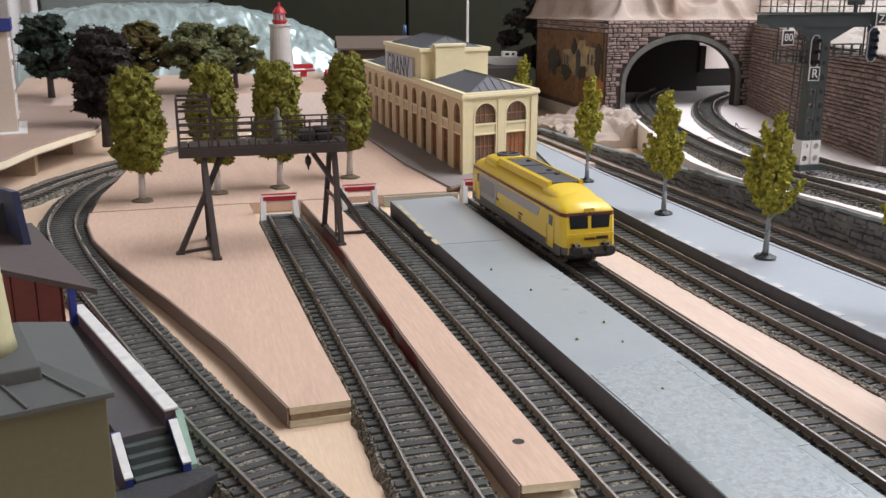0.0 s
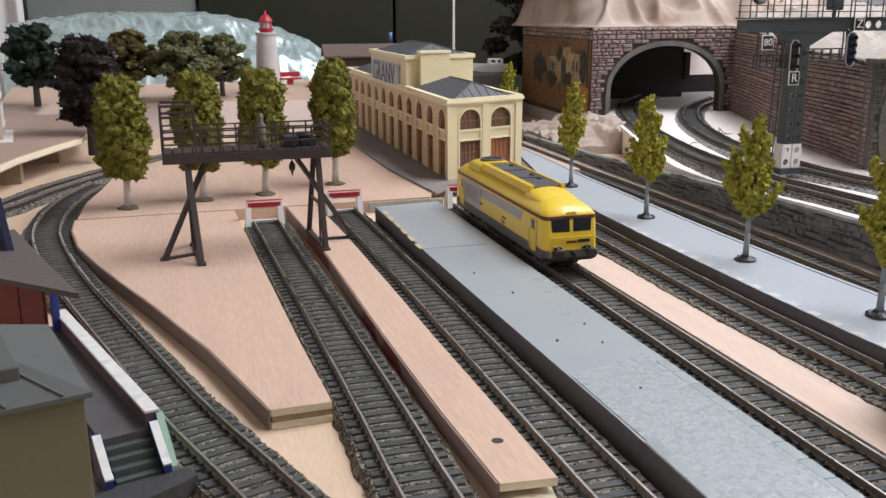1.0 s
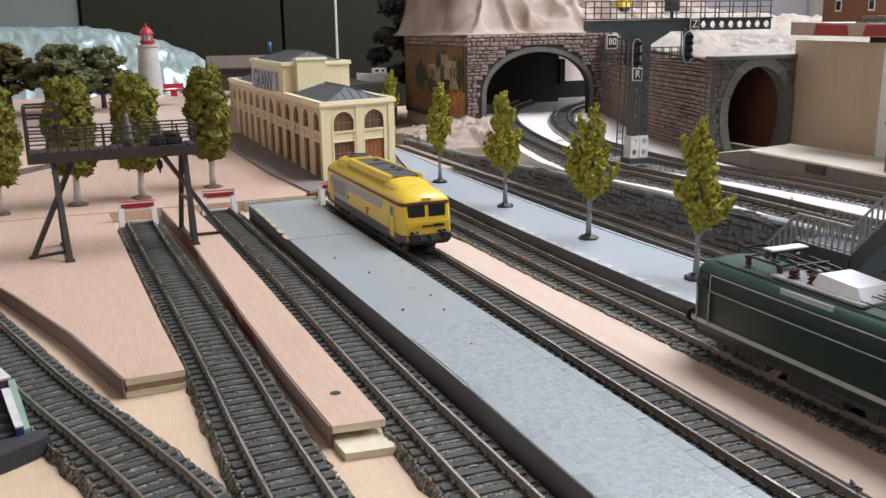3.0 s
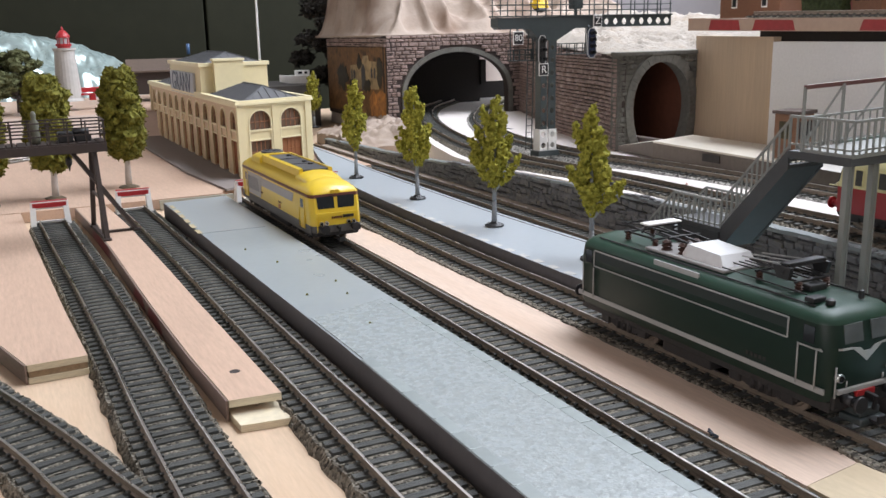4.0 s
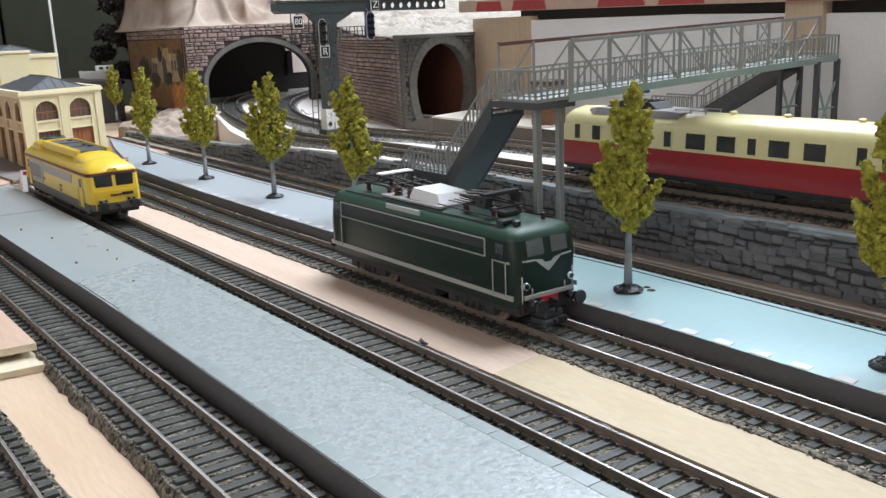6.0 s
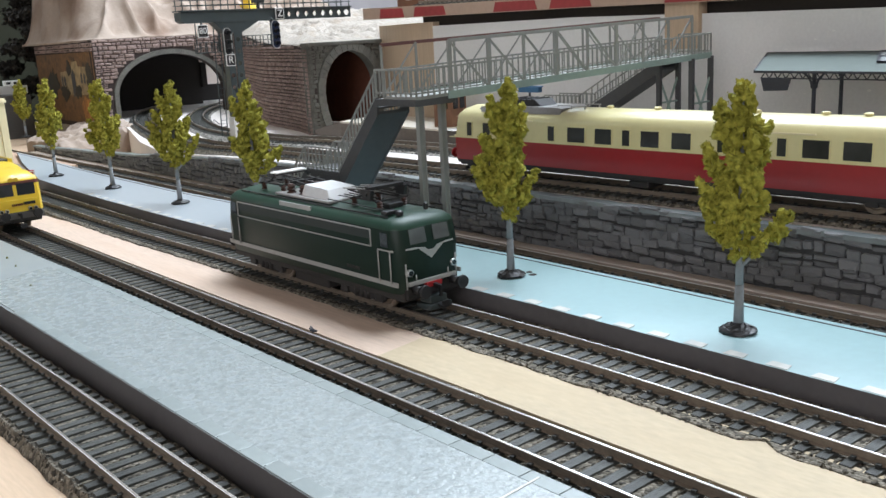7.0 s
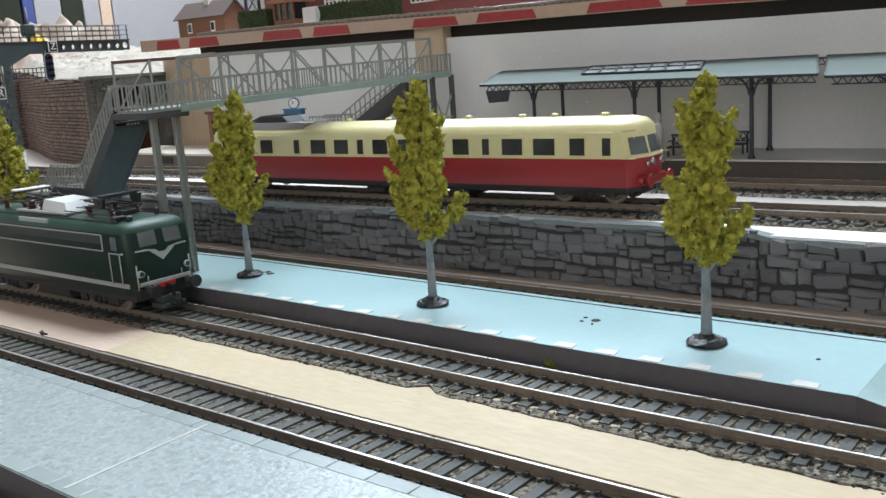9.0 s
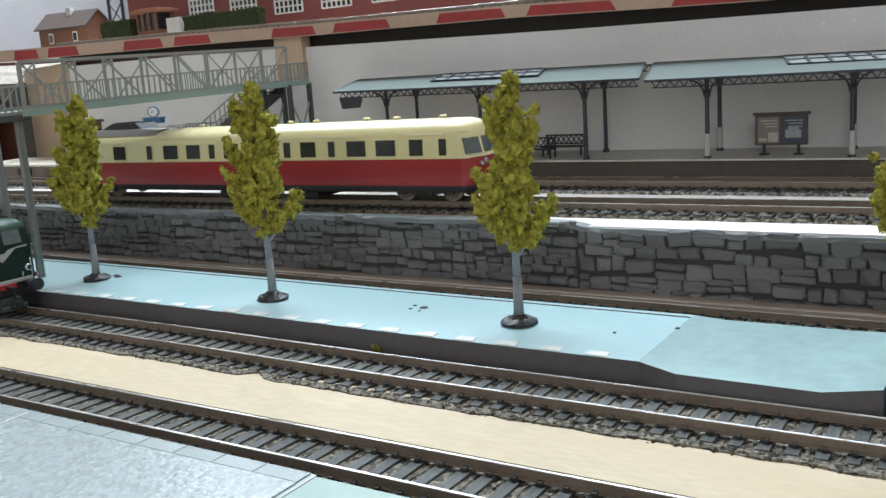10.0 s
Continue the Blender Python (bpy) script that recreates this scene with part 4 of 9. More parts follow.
def yellow_locomotive():
    t = thing("locomotive", 0, 642.8, 8, "yellow and grey diesel locomotive standing at the platform", "locomotive", 0, "trains")
    L = 174.5
    half = [(16.0, 8.5), (16.5, 13.0), (16.5, 30.2), (16.6, 32.4), (15.8, 34.4), (13.4, 37.0), (9.0, 39.2), (3.0, 40.4), (0.3, 40.6)]
    front = [0, 0, 2.6, 3.2, 4.0, 7.5, 13, 19, 20]
    mid1 = [2.5, 2.5, 4.5, 5.0, 8, 13, 18, 23, 24]
    bm = fresh()
    f2 = [L - v for v in mid1]
    f3 = [L - v for v in front]
    car_body(bm, [(front, 2.6), (mid1, 0.5), ([6, 6, 8, 9, 13, 18, 23, 27, 28], 0.0), ([L - v for v in [6, 6, 8, 9, 13, 18, 23, 27, 28]], 0.0), (f2, 0.5), (f3, 2.6)], half, [3, 0, 1, 0, 0, 0, 0, 0, 0], None)
    part("body", bm, [YELLOW, MAROON, ROOF_GREY, DARK_SKIRT], t)
    # raised roof fairings and the dark roof walk
    bm = fresh()
    loft(bm, [hump(w, y, z, 34.8) for y, w, z in ((9, 8.0, 35.4), (12, 10.0, 36.8), (16, 11.6, 38.6), (22, 12.7, 40.6), (29, 13.2, 42.0), (36, 13.4, 42.8), (42, 13.4, 42.9))])
    soften(bm, 50)
    part("cab_fairing", bm, YELLOW, t)
    bm = fresh()
    for s in (-1, 1):
        loft(bm, [[(s * 11.6, y, 39.0), (s * 11.3, y, 43.6), (s * 8.8, y, 44.2), (s * 8.6, y, 40)] for y in (38, 128)])
    loft(bm, [hump(w, y, z, 37.0) for y, w, z in ((128, 13.2, 43.8), (148, 13.2, 43.8), (154, 12.4, 42.6), (160, 10.5, 40.0), (163, 8.5, 37.8))])
    soften(bm, 50)
    part("roof_fairing", bm, YELLOW, t)
    bm = fresh()
    box(bm, -8.6, 8.6, 38.5, 124, 40.5, 43.4, 0.3)
    for y in (66, 95):
        box(bm, -8.0, 8.0, y, y + 1.0, 43.4, 43.9)
    part("roof_walkway", bm, ROOF_GREY, t, "dark grey roof panels")
    for y in (62, 75, 112):
        bm = fresh()
        lathe(bm, 4.4 if y != 75 else 4.4, y, [(2.0, 43.3), (1.9, 44.2), (1.2, 44.5)], 14)
        part("roof_cap", bm, BLACK, t)
    bm = fresh()
    lathe(bm, 0, 140, [(8.2, 43.3), (8.0, 44.6), (6.8, 44.9), (6.6, 44.3)], 24)
    fan = part("roof_fan", bm, ROOF_GREY, t)
    for i in range(6):
        a = math.pi * i / 6
        bm = fresh()
        bar(bm, (-7 * math.cos(a), 140 - 7 * math.sin(a), 44.8), (7 * math.cos(a), 140 + 7 * math.sin(a), 44.8), 0.4, 0.4)
        part("fan_bar", bm, ROOF_GREY, fan)
    # cab ends
    for e in (0, 1):
        def at(x, y, z):
            return (x, y if not e else L - y, z)
        for s in (-1, 1):
            bm = fresh()
            slab(bm, [at(s * 1.1, 1.7, 23.4), at(s * 12.0, 1.8, 23.4), at(s * 12.5, 2.75, 30.8), at(s * 1.2, 2.7, 31.0)], (0, 0.6, 0), (0, -0.35 if not e else 0.95, 0))
            part("windscreen", bm, GLASS_DARK, t, "dark windscreen")
            bm = fresh()
            for x in (7.2, 10.6):
                rod(bm, at(s * x, -0.9, 14.4), at(s * x, 0.4, 14.4), 1.35, 1.35, 14)
            part("headlight", bm, [STEEL], t, "twin round headlights")
            bm = fresh()
            rod(bm, at(s * 7.2, -1.2, 14.4), at(s * 7.2, -0.85, 14.4), 0.8, 0.8, 10)
            rod(bm, at(s * 10.6, -1.2, 14.4), at(s * 10.6, -0.85, 14.4), 0.8, 0.8, 10)
            part("lens", bm, GLASS_DARK, t)
        bm = fresh()
        for x0, x1 in ((-13.6, -0.2), (0.2, 13.6)):
            bar(bm, at(x0, -0.5, 20.6), at(x1, -0.5, 20.6), 0.9, 0.8)
        for s in (-1, 1):
            bar(bm, at(s * 13.3, -0.2, 9), at(s * 13.3, -0.2, 20.4), 0.5, 0.5)
        part("cab_rail", bm, YELLOW, t)
        bm = fresh()
        box(bm, *(sorted((at(0, -0.35, 0)[1], at(0, 0.3, 0)[1])) and (3.6, 10.8)), *sorted((at(0, -0.35, 0)[1], at(0, 0.3, 0)[1])), 17.2, 19.0)
        part("maker_plate", bm, BLACK, t, "small dark plate on the nose")
        for k in range(6):
            x = -3.6 + k * 1.15
            bm = fresh()
            box(bm, x, x + 0.8, *sorted((at(0, -0.3, 0)[1], at(0, 0.3, 0)[1])), 17.0, 18.4)
            part("number_bar", bm, MAROON, t)
        bm = fresh()
        for s in (-1, 1):
            rod(bm, at(s * 1.6, 2.2, 33.6), at(s * 2.0, 6.5, 34.2), 1.4, 0.6, 10)
        box(bm, -2.6, 2.6, *sorted((at(0, 3.2, 0)[1], at(0, 6.0, 0)[1])), 32.6, 34.6, 0.3)
        part("horn", bm, YELLOW, t)
    # grey side graphics, doors, grilles
    for s in (-1, 1):
        side_panel(t, "grey_panel", s, 16.5, 118, 160, 13.5, 29.5, LOCO_GREY, "grey painted side panel", skew=-5)
        side_panel(t, "grey_panel", s, 16.5, 40, 118, 23.0, 29.0, LOCO_GREY, "grey painted side stripe", skew=-4)
        side_panel(t, "skirt", s, 16.3, 4, L - 4, 7.2, 12.6, DARK_SKIRT, "dark grey lower skirt", 0.35)
        bm = fresh()
        for i in range(16):
            y = 122 + i * 2.2
            box(bm, min(s * 16.5, s * 17.05), max(s * 16.5, s * 17.05), y, y + 0.7, 17, 27)
        part("grille", bm, LOCO_GREY, t)
        for y in (14.0, L - 23):
            side_panel(t, "cab_door", s, 16.5, y, y + 9, 9.5, 29.0, YELLOW, "", 0.4)
            side_panel(t, "door_window", s, 16.9, y + 1.8, y + 7.2, 22.5, 28.2, GLASS_DARK, "dark door window", 0.15)
            bm = fresh()
            for d in (-0.8, 9.8):
                rod(bm, (s * 17.2, y + d, 10), (s * 17.2, y + d, 22), 0.3, 0.3, 6)
            part("handrail", bm, YELLOW, t)
        for y in (66, 112):
            for i in range(4):
                bm = fresh()
                box(bm, min(s * 16.5, s * 16.75), max(s * 16.5, s * 16.75), y + i * 1.8, y + i * 1.8 + 1.2, 17.4, 18.6)
                part("number_bar", bm, MAROON, t)
        side_panel(t, "crest", s, 16.5, 68, 73, 13.6, 16.6, DOOR_BROWN, "small orange crest")
    bm = fresh()
    box(bm, -14.5, 14.5, 3, L - 3, 5.5, 9.0, 0.6)
    box(bm, -13.5, 13.5, 62, 108, 1.6, 6, 0.8)
    box(bm, -14, 14, 0.5, 6, 6.5, 9.0, 0.5)
    box(bm, -14, 14, L - 6, L - 0.5, 6.5, 9.0, 0.5)
    part("underframe", bm, UNDERFRAME, t)
    bogie(t, 32)
    bogie(t, L - 32)
    buffers(t, 0.5, -1)
    buffers(t, L - 0.5, 1)
    return t


yellow_locomotive()


def green_locomotive():
    t = thing("locomotive", 59.6, 298.3, 8, "dark green electric locomotive with silver lining and folded pantographs", "locomotive", 0, "trains")
    t.scale = (1.0, 1.0, 0.962)
    L = 147.0
    half = [(16.2, 10.0), (16.8, 12.0), (16.9, 30.0), (16.8, 37.2), (16.2, 38.8), (13.6, 40.8), (7.0, 42.0), (0.3, 42.4)]
    front = [3.6, 3.4, 3.0, 4.6, 5.0, 6.2, 8, 9]
    mid = [5.4, 5.2, 4.8, 6.2, 6.8, 8.0, 10.5, 11.5]
    inn = [8.5, 8.5, 8, 9.2, 9.8, 11, 13, 14]
    bm = fresh()
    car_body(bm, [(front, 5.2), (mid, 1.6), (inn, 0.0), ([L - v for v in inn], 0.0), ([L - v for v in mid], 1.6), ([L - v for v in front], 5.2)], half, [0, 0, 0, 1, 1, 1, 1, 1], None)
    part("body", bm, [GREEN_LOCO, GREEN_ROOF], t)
    for s in (-1, 1):
        x = 17.0
        bm = fresh()
        for a, b in (((20.7, 36.4), (131, 36.4)), ((20.7, 29.2), (131, 29.2)), ((20.7, 29.2), (20.7, 36.4)), ((131, 29.2), (131, 36.4))):
            bar(bm, (s * x, a[0], a[1]), (s * x, b[0], b[1]), 0.6, 0.5)
        part("lining_frame", bm, SILVER, t, "thin silver lining frame")
        side_panel(t, "window_band", s, 16.75, 21.3, 130.4, 29.7, 35.9, material("black_green_band", (0.008, 0.017, 0.014), 0.36, vary=0.1, bump=0.02) if s < 0 else bpy.data.materials["black_green_band"], "dark green band inside the lining", 0.12)
        side_panel(t, "lower_band", s, 16.7, 4.6, L - 4.6, 13.4, 15.4, SILVER, "pale grey lower band", 0.35)
        side_panel(t, "door_window", s, 16.9, 9.6, 14.2, 30.0, 36.0, GLASS_DARK, "dark cab side window", 0.2)
        side_panel(t, "door_window", s, 16.9, L - 14.2, L - 9.6, 30.0, 36.0, GLASS_DARK, "dark cab side window", 0.2)
        for y in (8.2, 15.9, L - 15.9, L - 8.2):
            bm = fresh()
            rod(bm, (s * 17.3, y, 14.5), (s * 17.3, y, 28.2), 0.32, 0.32, 6)
            part("handrail", bm, SILVER, t)
        bm = fresh()
        bar(bm, (s * 17.1, 6, 28.6), (s * 17.1, 16.4, 28.6), 0.5, 0.5)
        part("side_line", bm, SILVER, t)
        side_panel(t, "roof_panel", s, 15.6, 66, 92, 38.9, 41.0, SILVER, "bare silvery roof-edge panel", 0.5)
        for i in range(5):
            bm = fresh()
            box(bm, min(s * 16.9, s * 17.15), max(s * 16.9, s * 17.15), 29.5 + i * 2.0, 30.9 + i * 2.0, 17.2, 18.6)
            part("number_bar", bm, UNDERFRAME, t)
        bm = fresh()
        bar(bm, (s * 12.6, 14, 41.6), (s * 12.6, L - 14, 41.6), 0.5, 0.6)
        part("roof_rail", bm, BLACK, t)
    for e in (0, 1):
        def at(x, y, z):
            return (x, y + 3.2 if not e else L - y - 3.2, z)
        g = -0.5 if not e else 0.5
        for s in (-1, 1):
            bm = fresh()
            slab(bm, [at(s * 2.0, 0.2, 30.8), at(s * 10.4, 0.3, 30.8), at(s * 10.2, 1.5, 37.0), at(s * 2.0, 1.4, 37.2)], (0, -g, 0), (0, g * 0.9, 0))
            part("windscreen", bm, GLASS_GREY, t, "windscreen with grey reflection put into its colour")
            bm = fresh()
            rod(bm, at(s * 11.6, 1.0, 19.0), at(s * 11.6, -0.9, 19.0), 1.7, 1.5, 16)
            part("headlight", bm, STEEL, t, "chrome headlight")
            bm = fresh()
            rod(bm, at(s * 11.6, -0.9, 19.0), at(s * 11.6, -1.1, 19.0), 1.1, 1.1, 12)
            part("lens", bm, GLASS_DARK, t)
            bm = fresh()
            rod(bm, at(s * 13.2, 0.0, 12), at(s * 13.2, 0.2, 23), 0.35, 0.35, 6)
            rod(bm, at(s * 8.5, -0.3, 15), at(s * 8.5, -0.3, 17.5), 0.3, 0.3, 6)
            part("handrail", bm, SILVER, t)
        bm = fresh()
        for q in (-1, 1):
            bar(bm, at(q * 11.6, -0.1, 29.2), at(q * 7.0, -0.15, 29.0), 0.9, 0.7)
            bar(bm, at(q * 11.6, -0.1, 29.2), at(q * 16.9, 4.9, 28.7), 0.9, 0.7)
        slab(bm, [at(-7.4, -0.05, 29.3), at(-3.2, -0.1, 28.6), at(-1.6, -0.1, 27.2), at(1.6, -0.1, 27.2), at(3.2, -0.1, 28.6), at(7.4, -0.05, 29.3), at(0, -0.1, 23.4)], (0, -g, 0), (0, g * 0.7, 0))
        part("front_chevron", bm, SILVER, t, "silver chevron and waist line")
        bm = fresh()
        box(bm, -12.6, 12.6, *sorted((at(0, -0.9, 0)[1], at(0, 1.5, 0)[1])), 13.2, 15.0, 0.3)
        part("front_step", bm, SILVER, t)
        bm = fresh()
        box(bm, -4.2, 4.2, *sorted((at(0, -1.3, 0)[1], at(0, 0.5, 0)[1])), 11.2, 13.4, 0.2)
        part("number_plate", bm, RED, t, "small red front plate")
        bm = fresh()
        box(bm, -13.5, 13.5, *sorted((at(0, -0.2, 0)[1], at(0, 6, 0)[1])), 7.5, 12.4, 0.6)
        part("buffer_beam", bm, UNDERFRAME, t)
        bm = fresh()
        box(bm, -6, 6, *sorted((at(0, -5, 0)[1], at(0, 4, 0)[1])), 2.0, 4.4, 0.6)
        box(bm, -4.5, 4.5, *sorted((at(0, -3.5, 0)[1], at(0, 3, 0)[1])), 4.4, 7.5, 0.5)
        part("coupler_block", bm, SIGNAL_GREY, t)
    buffers(t, 2.4, -1)
    buffers(t, L - 2.4, 1)
    bm = fresh()
    box(bm, -14.5, 14.5, 4, L - 4, 6.5, 10.4, 0.6)
    box(bm, -13.5, 13.5, 60, 88, 2.2, 7, 0.6)
    part("underframe", bm, UNDERFRAME, t)
    bogie(t, 34, 12.5)
    bogie(t, L - 34, 12.5)
    # roof equipment
    bm = fresh()
    loft(bm, [[(-9, y, 42.3), (-7.5, y, z), (7.5, y, z), (9, y, 42.3)] for y, z in ((60, 42.8), (64, 47.5), (82, 48.5), (86, 42.8))])
    part("roof_box", bm, material("pale_grey_roof_box", (0.70, 0.71, 0.71), 0.4, vary=0.06), t, "pale grey roof housing")
    bm = fresh()
    box(bm, -11, 11, 58, 104, 42.0, 43.3, 0.4)
    part("roof_plate", bm, LOCO_GREY, t, "pale grey roof plate")
    for base, d in ((112, 1), (36, 1)):
        pm = BLACK
        p = fresh()
        for y in (base - 9, base + 9):
            bar(p, (-8.5, y, 46.0), (8.5, y, 46.0), 0.8, 0.8)
        for s in (-1, 1):
            bar(p, (s * 6.5, base - 9, 46.0), (s * 6.5, base + 9, 46.0), 0.8, 0.8)
        pan = part("pantograph", p, pm, t, "folded dark pantograph")

        def arm(name, *runs):
            b = fresh()
            for u, v, w in runs:
                bar(b, u, v, w, w)
            part(name, b, pm, pan)

        for s in (-1, 1):
            arm("lower_arm", ((s * 5.5, base - 7 * d, 47.0), (s * 4.5, base + 16 * d, 48.6), 0.7))
            arm("upper_arm", ((s * 4.5, base + 16 * d, 48.6), (s * 4.0, base - 4 * d, 50.6), 0.6))
            arm("horn", ((s * 8.5, base - 5 * d, 51.0), (s * 10.5, base - 5 * d, 48.6), 0.7))
        for y in (base - 3 * d, base - 6 * d):
            arm("contact_strip", ((-8.6, y, 51.2), (8.6, y, 51.2), 0.8))
        arm("knee_bar", ((-5, base + 15 * d, 48.5), (5, base + 15 * d, 48.5), 0.6))
        for s in (-1, 1):
            for y in (base - 9, base + 9):
                b = fresh()
                lathe(b, s * 6.5, y, [(1.2, 42.5), (1.5, 43.2), (1.0, 43.6), (1.5, 44.2), (1.0, 44.6), (1.4, 45.2), (0.8, 46.0)], 10)
                part("insulator", b, material("brown_insulator", (0.06, 0.028, 0.02), 0.35) if (s, y) == (-1, base - 9) else bpy.data.materials["brown_insulator"], pan)
    b = fresh()
    box(b, -8.8, 8.8, 105.0, 110.5, 51.6, 52.4, 0.2)
    part("pantograph_head", b, WHITE, t, "pale pantograph head")
    b = fresh()
    box(b, -9.2, 9.2, 29.6, 33.5, 51.4, 52.3, 0.3)
    for q in (-1, 1):
        slab(b, [(q * 9, 28, 51), (q * 9, 36, 51), (q * 9, 34, 46.5), (q * 9, 29, 46.5)], (-0.8, 0, 0), (0.8, 0, 0))
    box(b, -4, 4, 24, 30, 42.4, 44.8, 0.5)
    part("pantograph_head", b, BLACK, t, "black folded pantograph head")
    for y, x in ((86, -6), (90, 4), (95, -7), (98, 5)):
        b = fresh()
        lathe(b, x, y, [(1.8, 42.5), (2.4, 43.4), (1.5, 44.2), (2.4, 45.0), (1.5, 45.8), (2.2, 46.6), (1.0, 47.6)], 12)
        part("insulator", b, bpy.data.materials["brown_insulator"], t, "red-brown roof insulator")
    b = fresh()
    for x in (-6, -1, 5):
        bar(b, (x, 84, 48.2), (x + 1.5, 102, 48.8), 0.8, 0.8)
    bar(b, (-8, 93, 48.6), (8, 93, 48.6), 1.2, 1.0)
    part("busbar", b, BLACK, t)
    b = fresh()
    for q in (-1.8, 0.2, 2.2):
        bar(b, (q * 2.4, 56, 48.8), (q * 3.2, 33, 50.6), 0.45, 0.45)
    part("pantograph_spring", b, SILVER, t, "bright pantograph springs")
    b = fresh()
    for k in range(3):
        bar(b, (-3 + 3 * k, 52, 44.6), (-3.6 + 3 * k, 92, 44.9 + 0.3 * k), 0.4, 0.4)
    bar(b, (-10, 20, 43.6), (-10, 60, 44.2), 0.45, 0.45)
    part("roof_cable", b, BLACK, t)
    b = fresh()
    lathe(b, -8, 12, [(1.6, 42), (1.6, 43.6), (0.5, 44.2)], 10)
    lathe(b, 5, 11, [(1.0, 42.5), (1.0, 45.2), (0.4, 45.5)], 8)
    box(b, -12.5, -6.5, 15, 19, 42.0, 43.8, 0.4)
    part("whistle", b, BLACK, t)
    return t


green_locomotive()


# uneven grey base colour stands for pale reflections on the windows
CAR_GLASS = material("reflection_mottled_car_window", (0.035, 0.037, 0.034), 0.12, vary=0.5, grain=90, patch=60, bump=0.0)


def railcar():
    t = thing("railcar", 208.6, 133.5, 38.2, "red and cream diesel railcar on the upper track", "railcar", 1.05, "trains")
    L = 308.5
    half = [(15.8, 11.0), (16.6, 13.0), (16.9, 25.6), (16.8, 26.0), (16.3, 36.0), (15.2, 39.2), (12.0, 41.6), (6.0, 43.0), (0.3, 43.4)]
    front = [10.4, 9.7, 9.4, 9.7, 12.0, 12.2, 13.4, 16.4, 18.0]
    mid = [13.0, 12.4, 12.2, 12.4, 14.6, 14.8, 16.0, 19.0, 20.5]
    inn = [16.4, 16.0, 15.8, 16.0, 17.8, 18.0, 19.4, 22.0, 23.5]
    bm = fresh()
    car_body(bm, [(front, 11.6), (mid, 5.0), (inn, 0.0), ([L - v for v in inn], 0.0), ([L - v for v in mid], 5.0), ([L - v for v in front], 11.6)], half, [2, 0, 1, 1, 1, 1, 1, 1, 1], None)
    part("body", bm, [RED_CAR, CREAM_CAR, UNDERFRAME], t)
    wins = [(278.5, 283.0), (263.5, 270.0), (238.0, 249.0), (216.0, 221.0), (195.5, 207.5), (178.5, 189.5), (167.5, 172.5), (150.5, 161.5), (133.0, 144.0), (114.8, 119.8), (98.5, 108.8), (86.5, 91.2), (67.8, 79.8), (50.5, 62.5), (35.2, 43.4), (22.5, 27.2)]
    for s in (-1, 1):
        for a, b in wins:
            m = fresh()
            z0, z1 = 26.9, 35.0
            slab(m, [(s * 16.75, a, z0), (s * 16.75, b, z0), (s * 16.4, b, z1), (s * 16.4, a, z1)], (-s * 0.4, 0, 0), (s * 0.22, 0, 0))
            w = part("window", m, CAR_GLASS, t, "dark passenger window")
            m = fresh()
            for p, q in (((a, z0), (b, z0)), ((a, z1), (b, z1)), ((a, z0), (a, z1)), ((b, z0), (b, z1))):
                xx = lambda z: s * (16.95 - 0.35 * (z - z0) / 7.7)
                bar(m, (xx(p[1]), p[0], p[1]), (xx(q[1]), q[0], q[1]), 0.5, 0.5)
            part("frame", m, CREAM_CAR, w)
        for y in (22.0, 74.0, 232.0):
            bm = fresh()
            bar(bm, (s * 16.5, y, 36.9), (s * 16.5, y + 23, 36.9), 0.7, 0.7)
            part("rain_strip", bm, CREAM_TRIM, t)
        bm = fresh()
        bar(bm, (s * 17.0, 11, 25.9), (s * 17.0, L - 11, 25.9), 0.45, 0.45)
        part("waist_line", bm, CREAM_CAR, t)
    for e in (0, 1):
        def at(x, y, z):
            return (x, y + 9.4 if not e else L - y - 9.4, z)
        g = -0.4 if not e else 0.4
        bm = fresh()
        slab(bm, [at(-4.2, 0.5, 27.6), at(4.2, 0.5, 27.6), at(4.0, 2.5, 34.8), at(-4.0, 2.5, 34.8)], (0, -g * 2, 0), (0, g * 0.9, 0))
        part("windscreen", bm, GLASS_GREY, t, "grey windscreen")
        for s in (-1, 1):
            bm = fresh()
            slab(bm, [at(s * 6.0, 0.9, 27.4), at(s * 14.4, 4.7, 27.4), at(s * 13.9, 6.7, 34.7), at(s * 5.7, 2.9, 34.7)], (-s * 0.5, -g * 2, 0), (s * 0.3, g * 1.1, 0))
            part("windscreen", bm, GLASS_GREY, t, "grey slanted windscreen")
            bm = fresh()
            bar(bm, at(s * 5.0, -0.3, 26.4), at(s * 16.6, 5.6, 26.4), 0.9, 0.9)
            part("front_trim", bm, CREAM_TRIM, t)
            bm = fresh()
            rod(bm, at(s * 4.4, 0.8, 23.6), at(s * 4.4, -1.3, 23.6), 1.5, 1.3, 14)
            rod(bm, at(s * 7.2, 1.8, 22.6), at(s * 7.2, -0.4, 22.6), 1.1, 1.0, 14)
            part("headlight", bm, STEEL, t, "chrome headlight")
            bm = fresh()
            bar(bm, at(s * 16.0, 8.0, 37.6), at(s * 11.0, 4.4, 37.6), 0.5, 0.5)
            part("brow_line", bm, CREAM_SIDE, t)
        bm = fresh()
        bar(bm, at(-5, -0.3, 26.4), at(5, -0.3, 26.4), 0.9, 0.9)
        part("front_trim", bm, CREAM_TRIM, t)
        bm = fresh()
        box(bm, -10, 10, *sorted((at(0, -0.4, 0)[1], at(0, 6, 0)[1])), 13.0, 17.5, 0.8)
        part("buffer_beam", bm, RED_CAR, t)
    buffers(t, 14.2, -1, 15.5, RED_CAR)
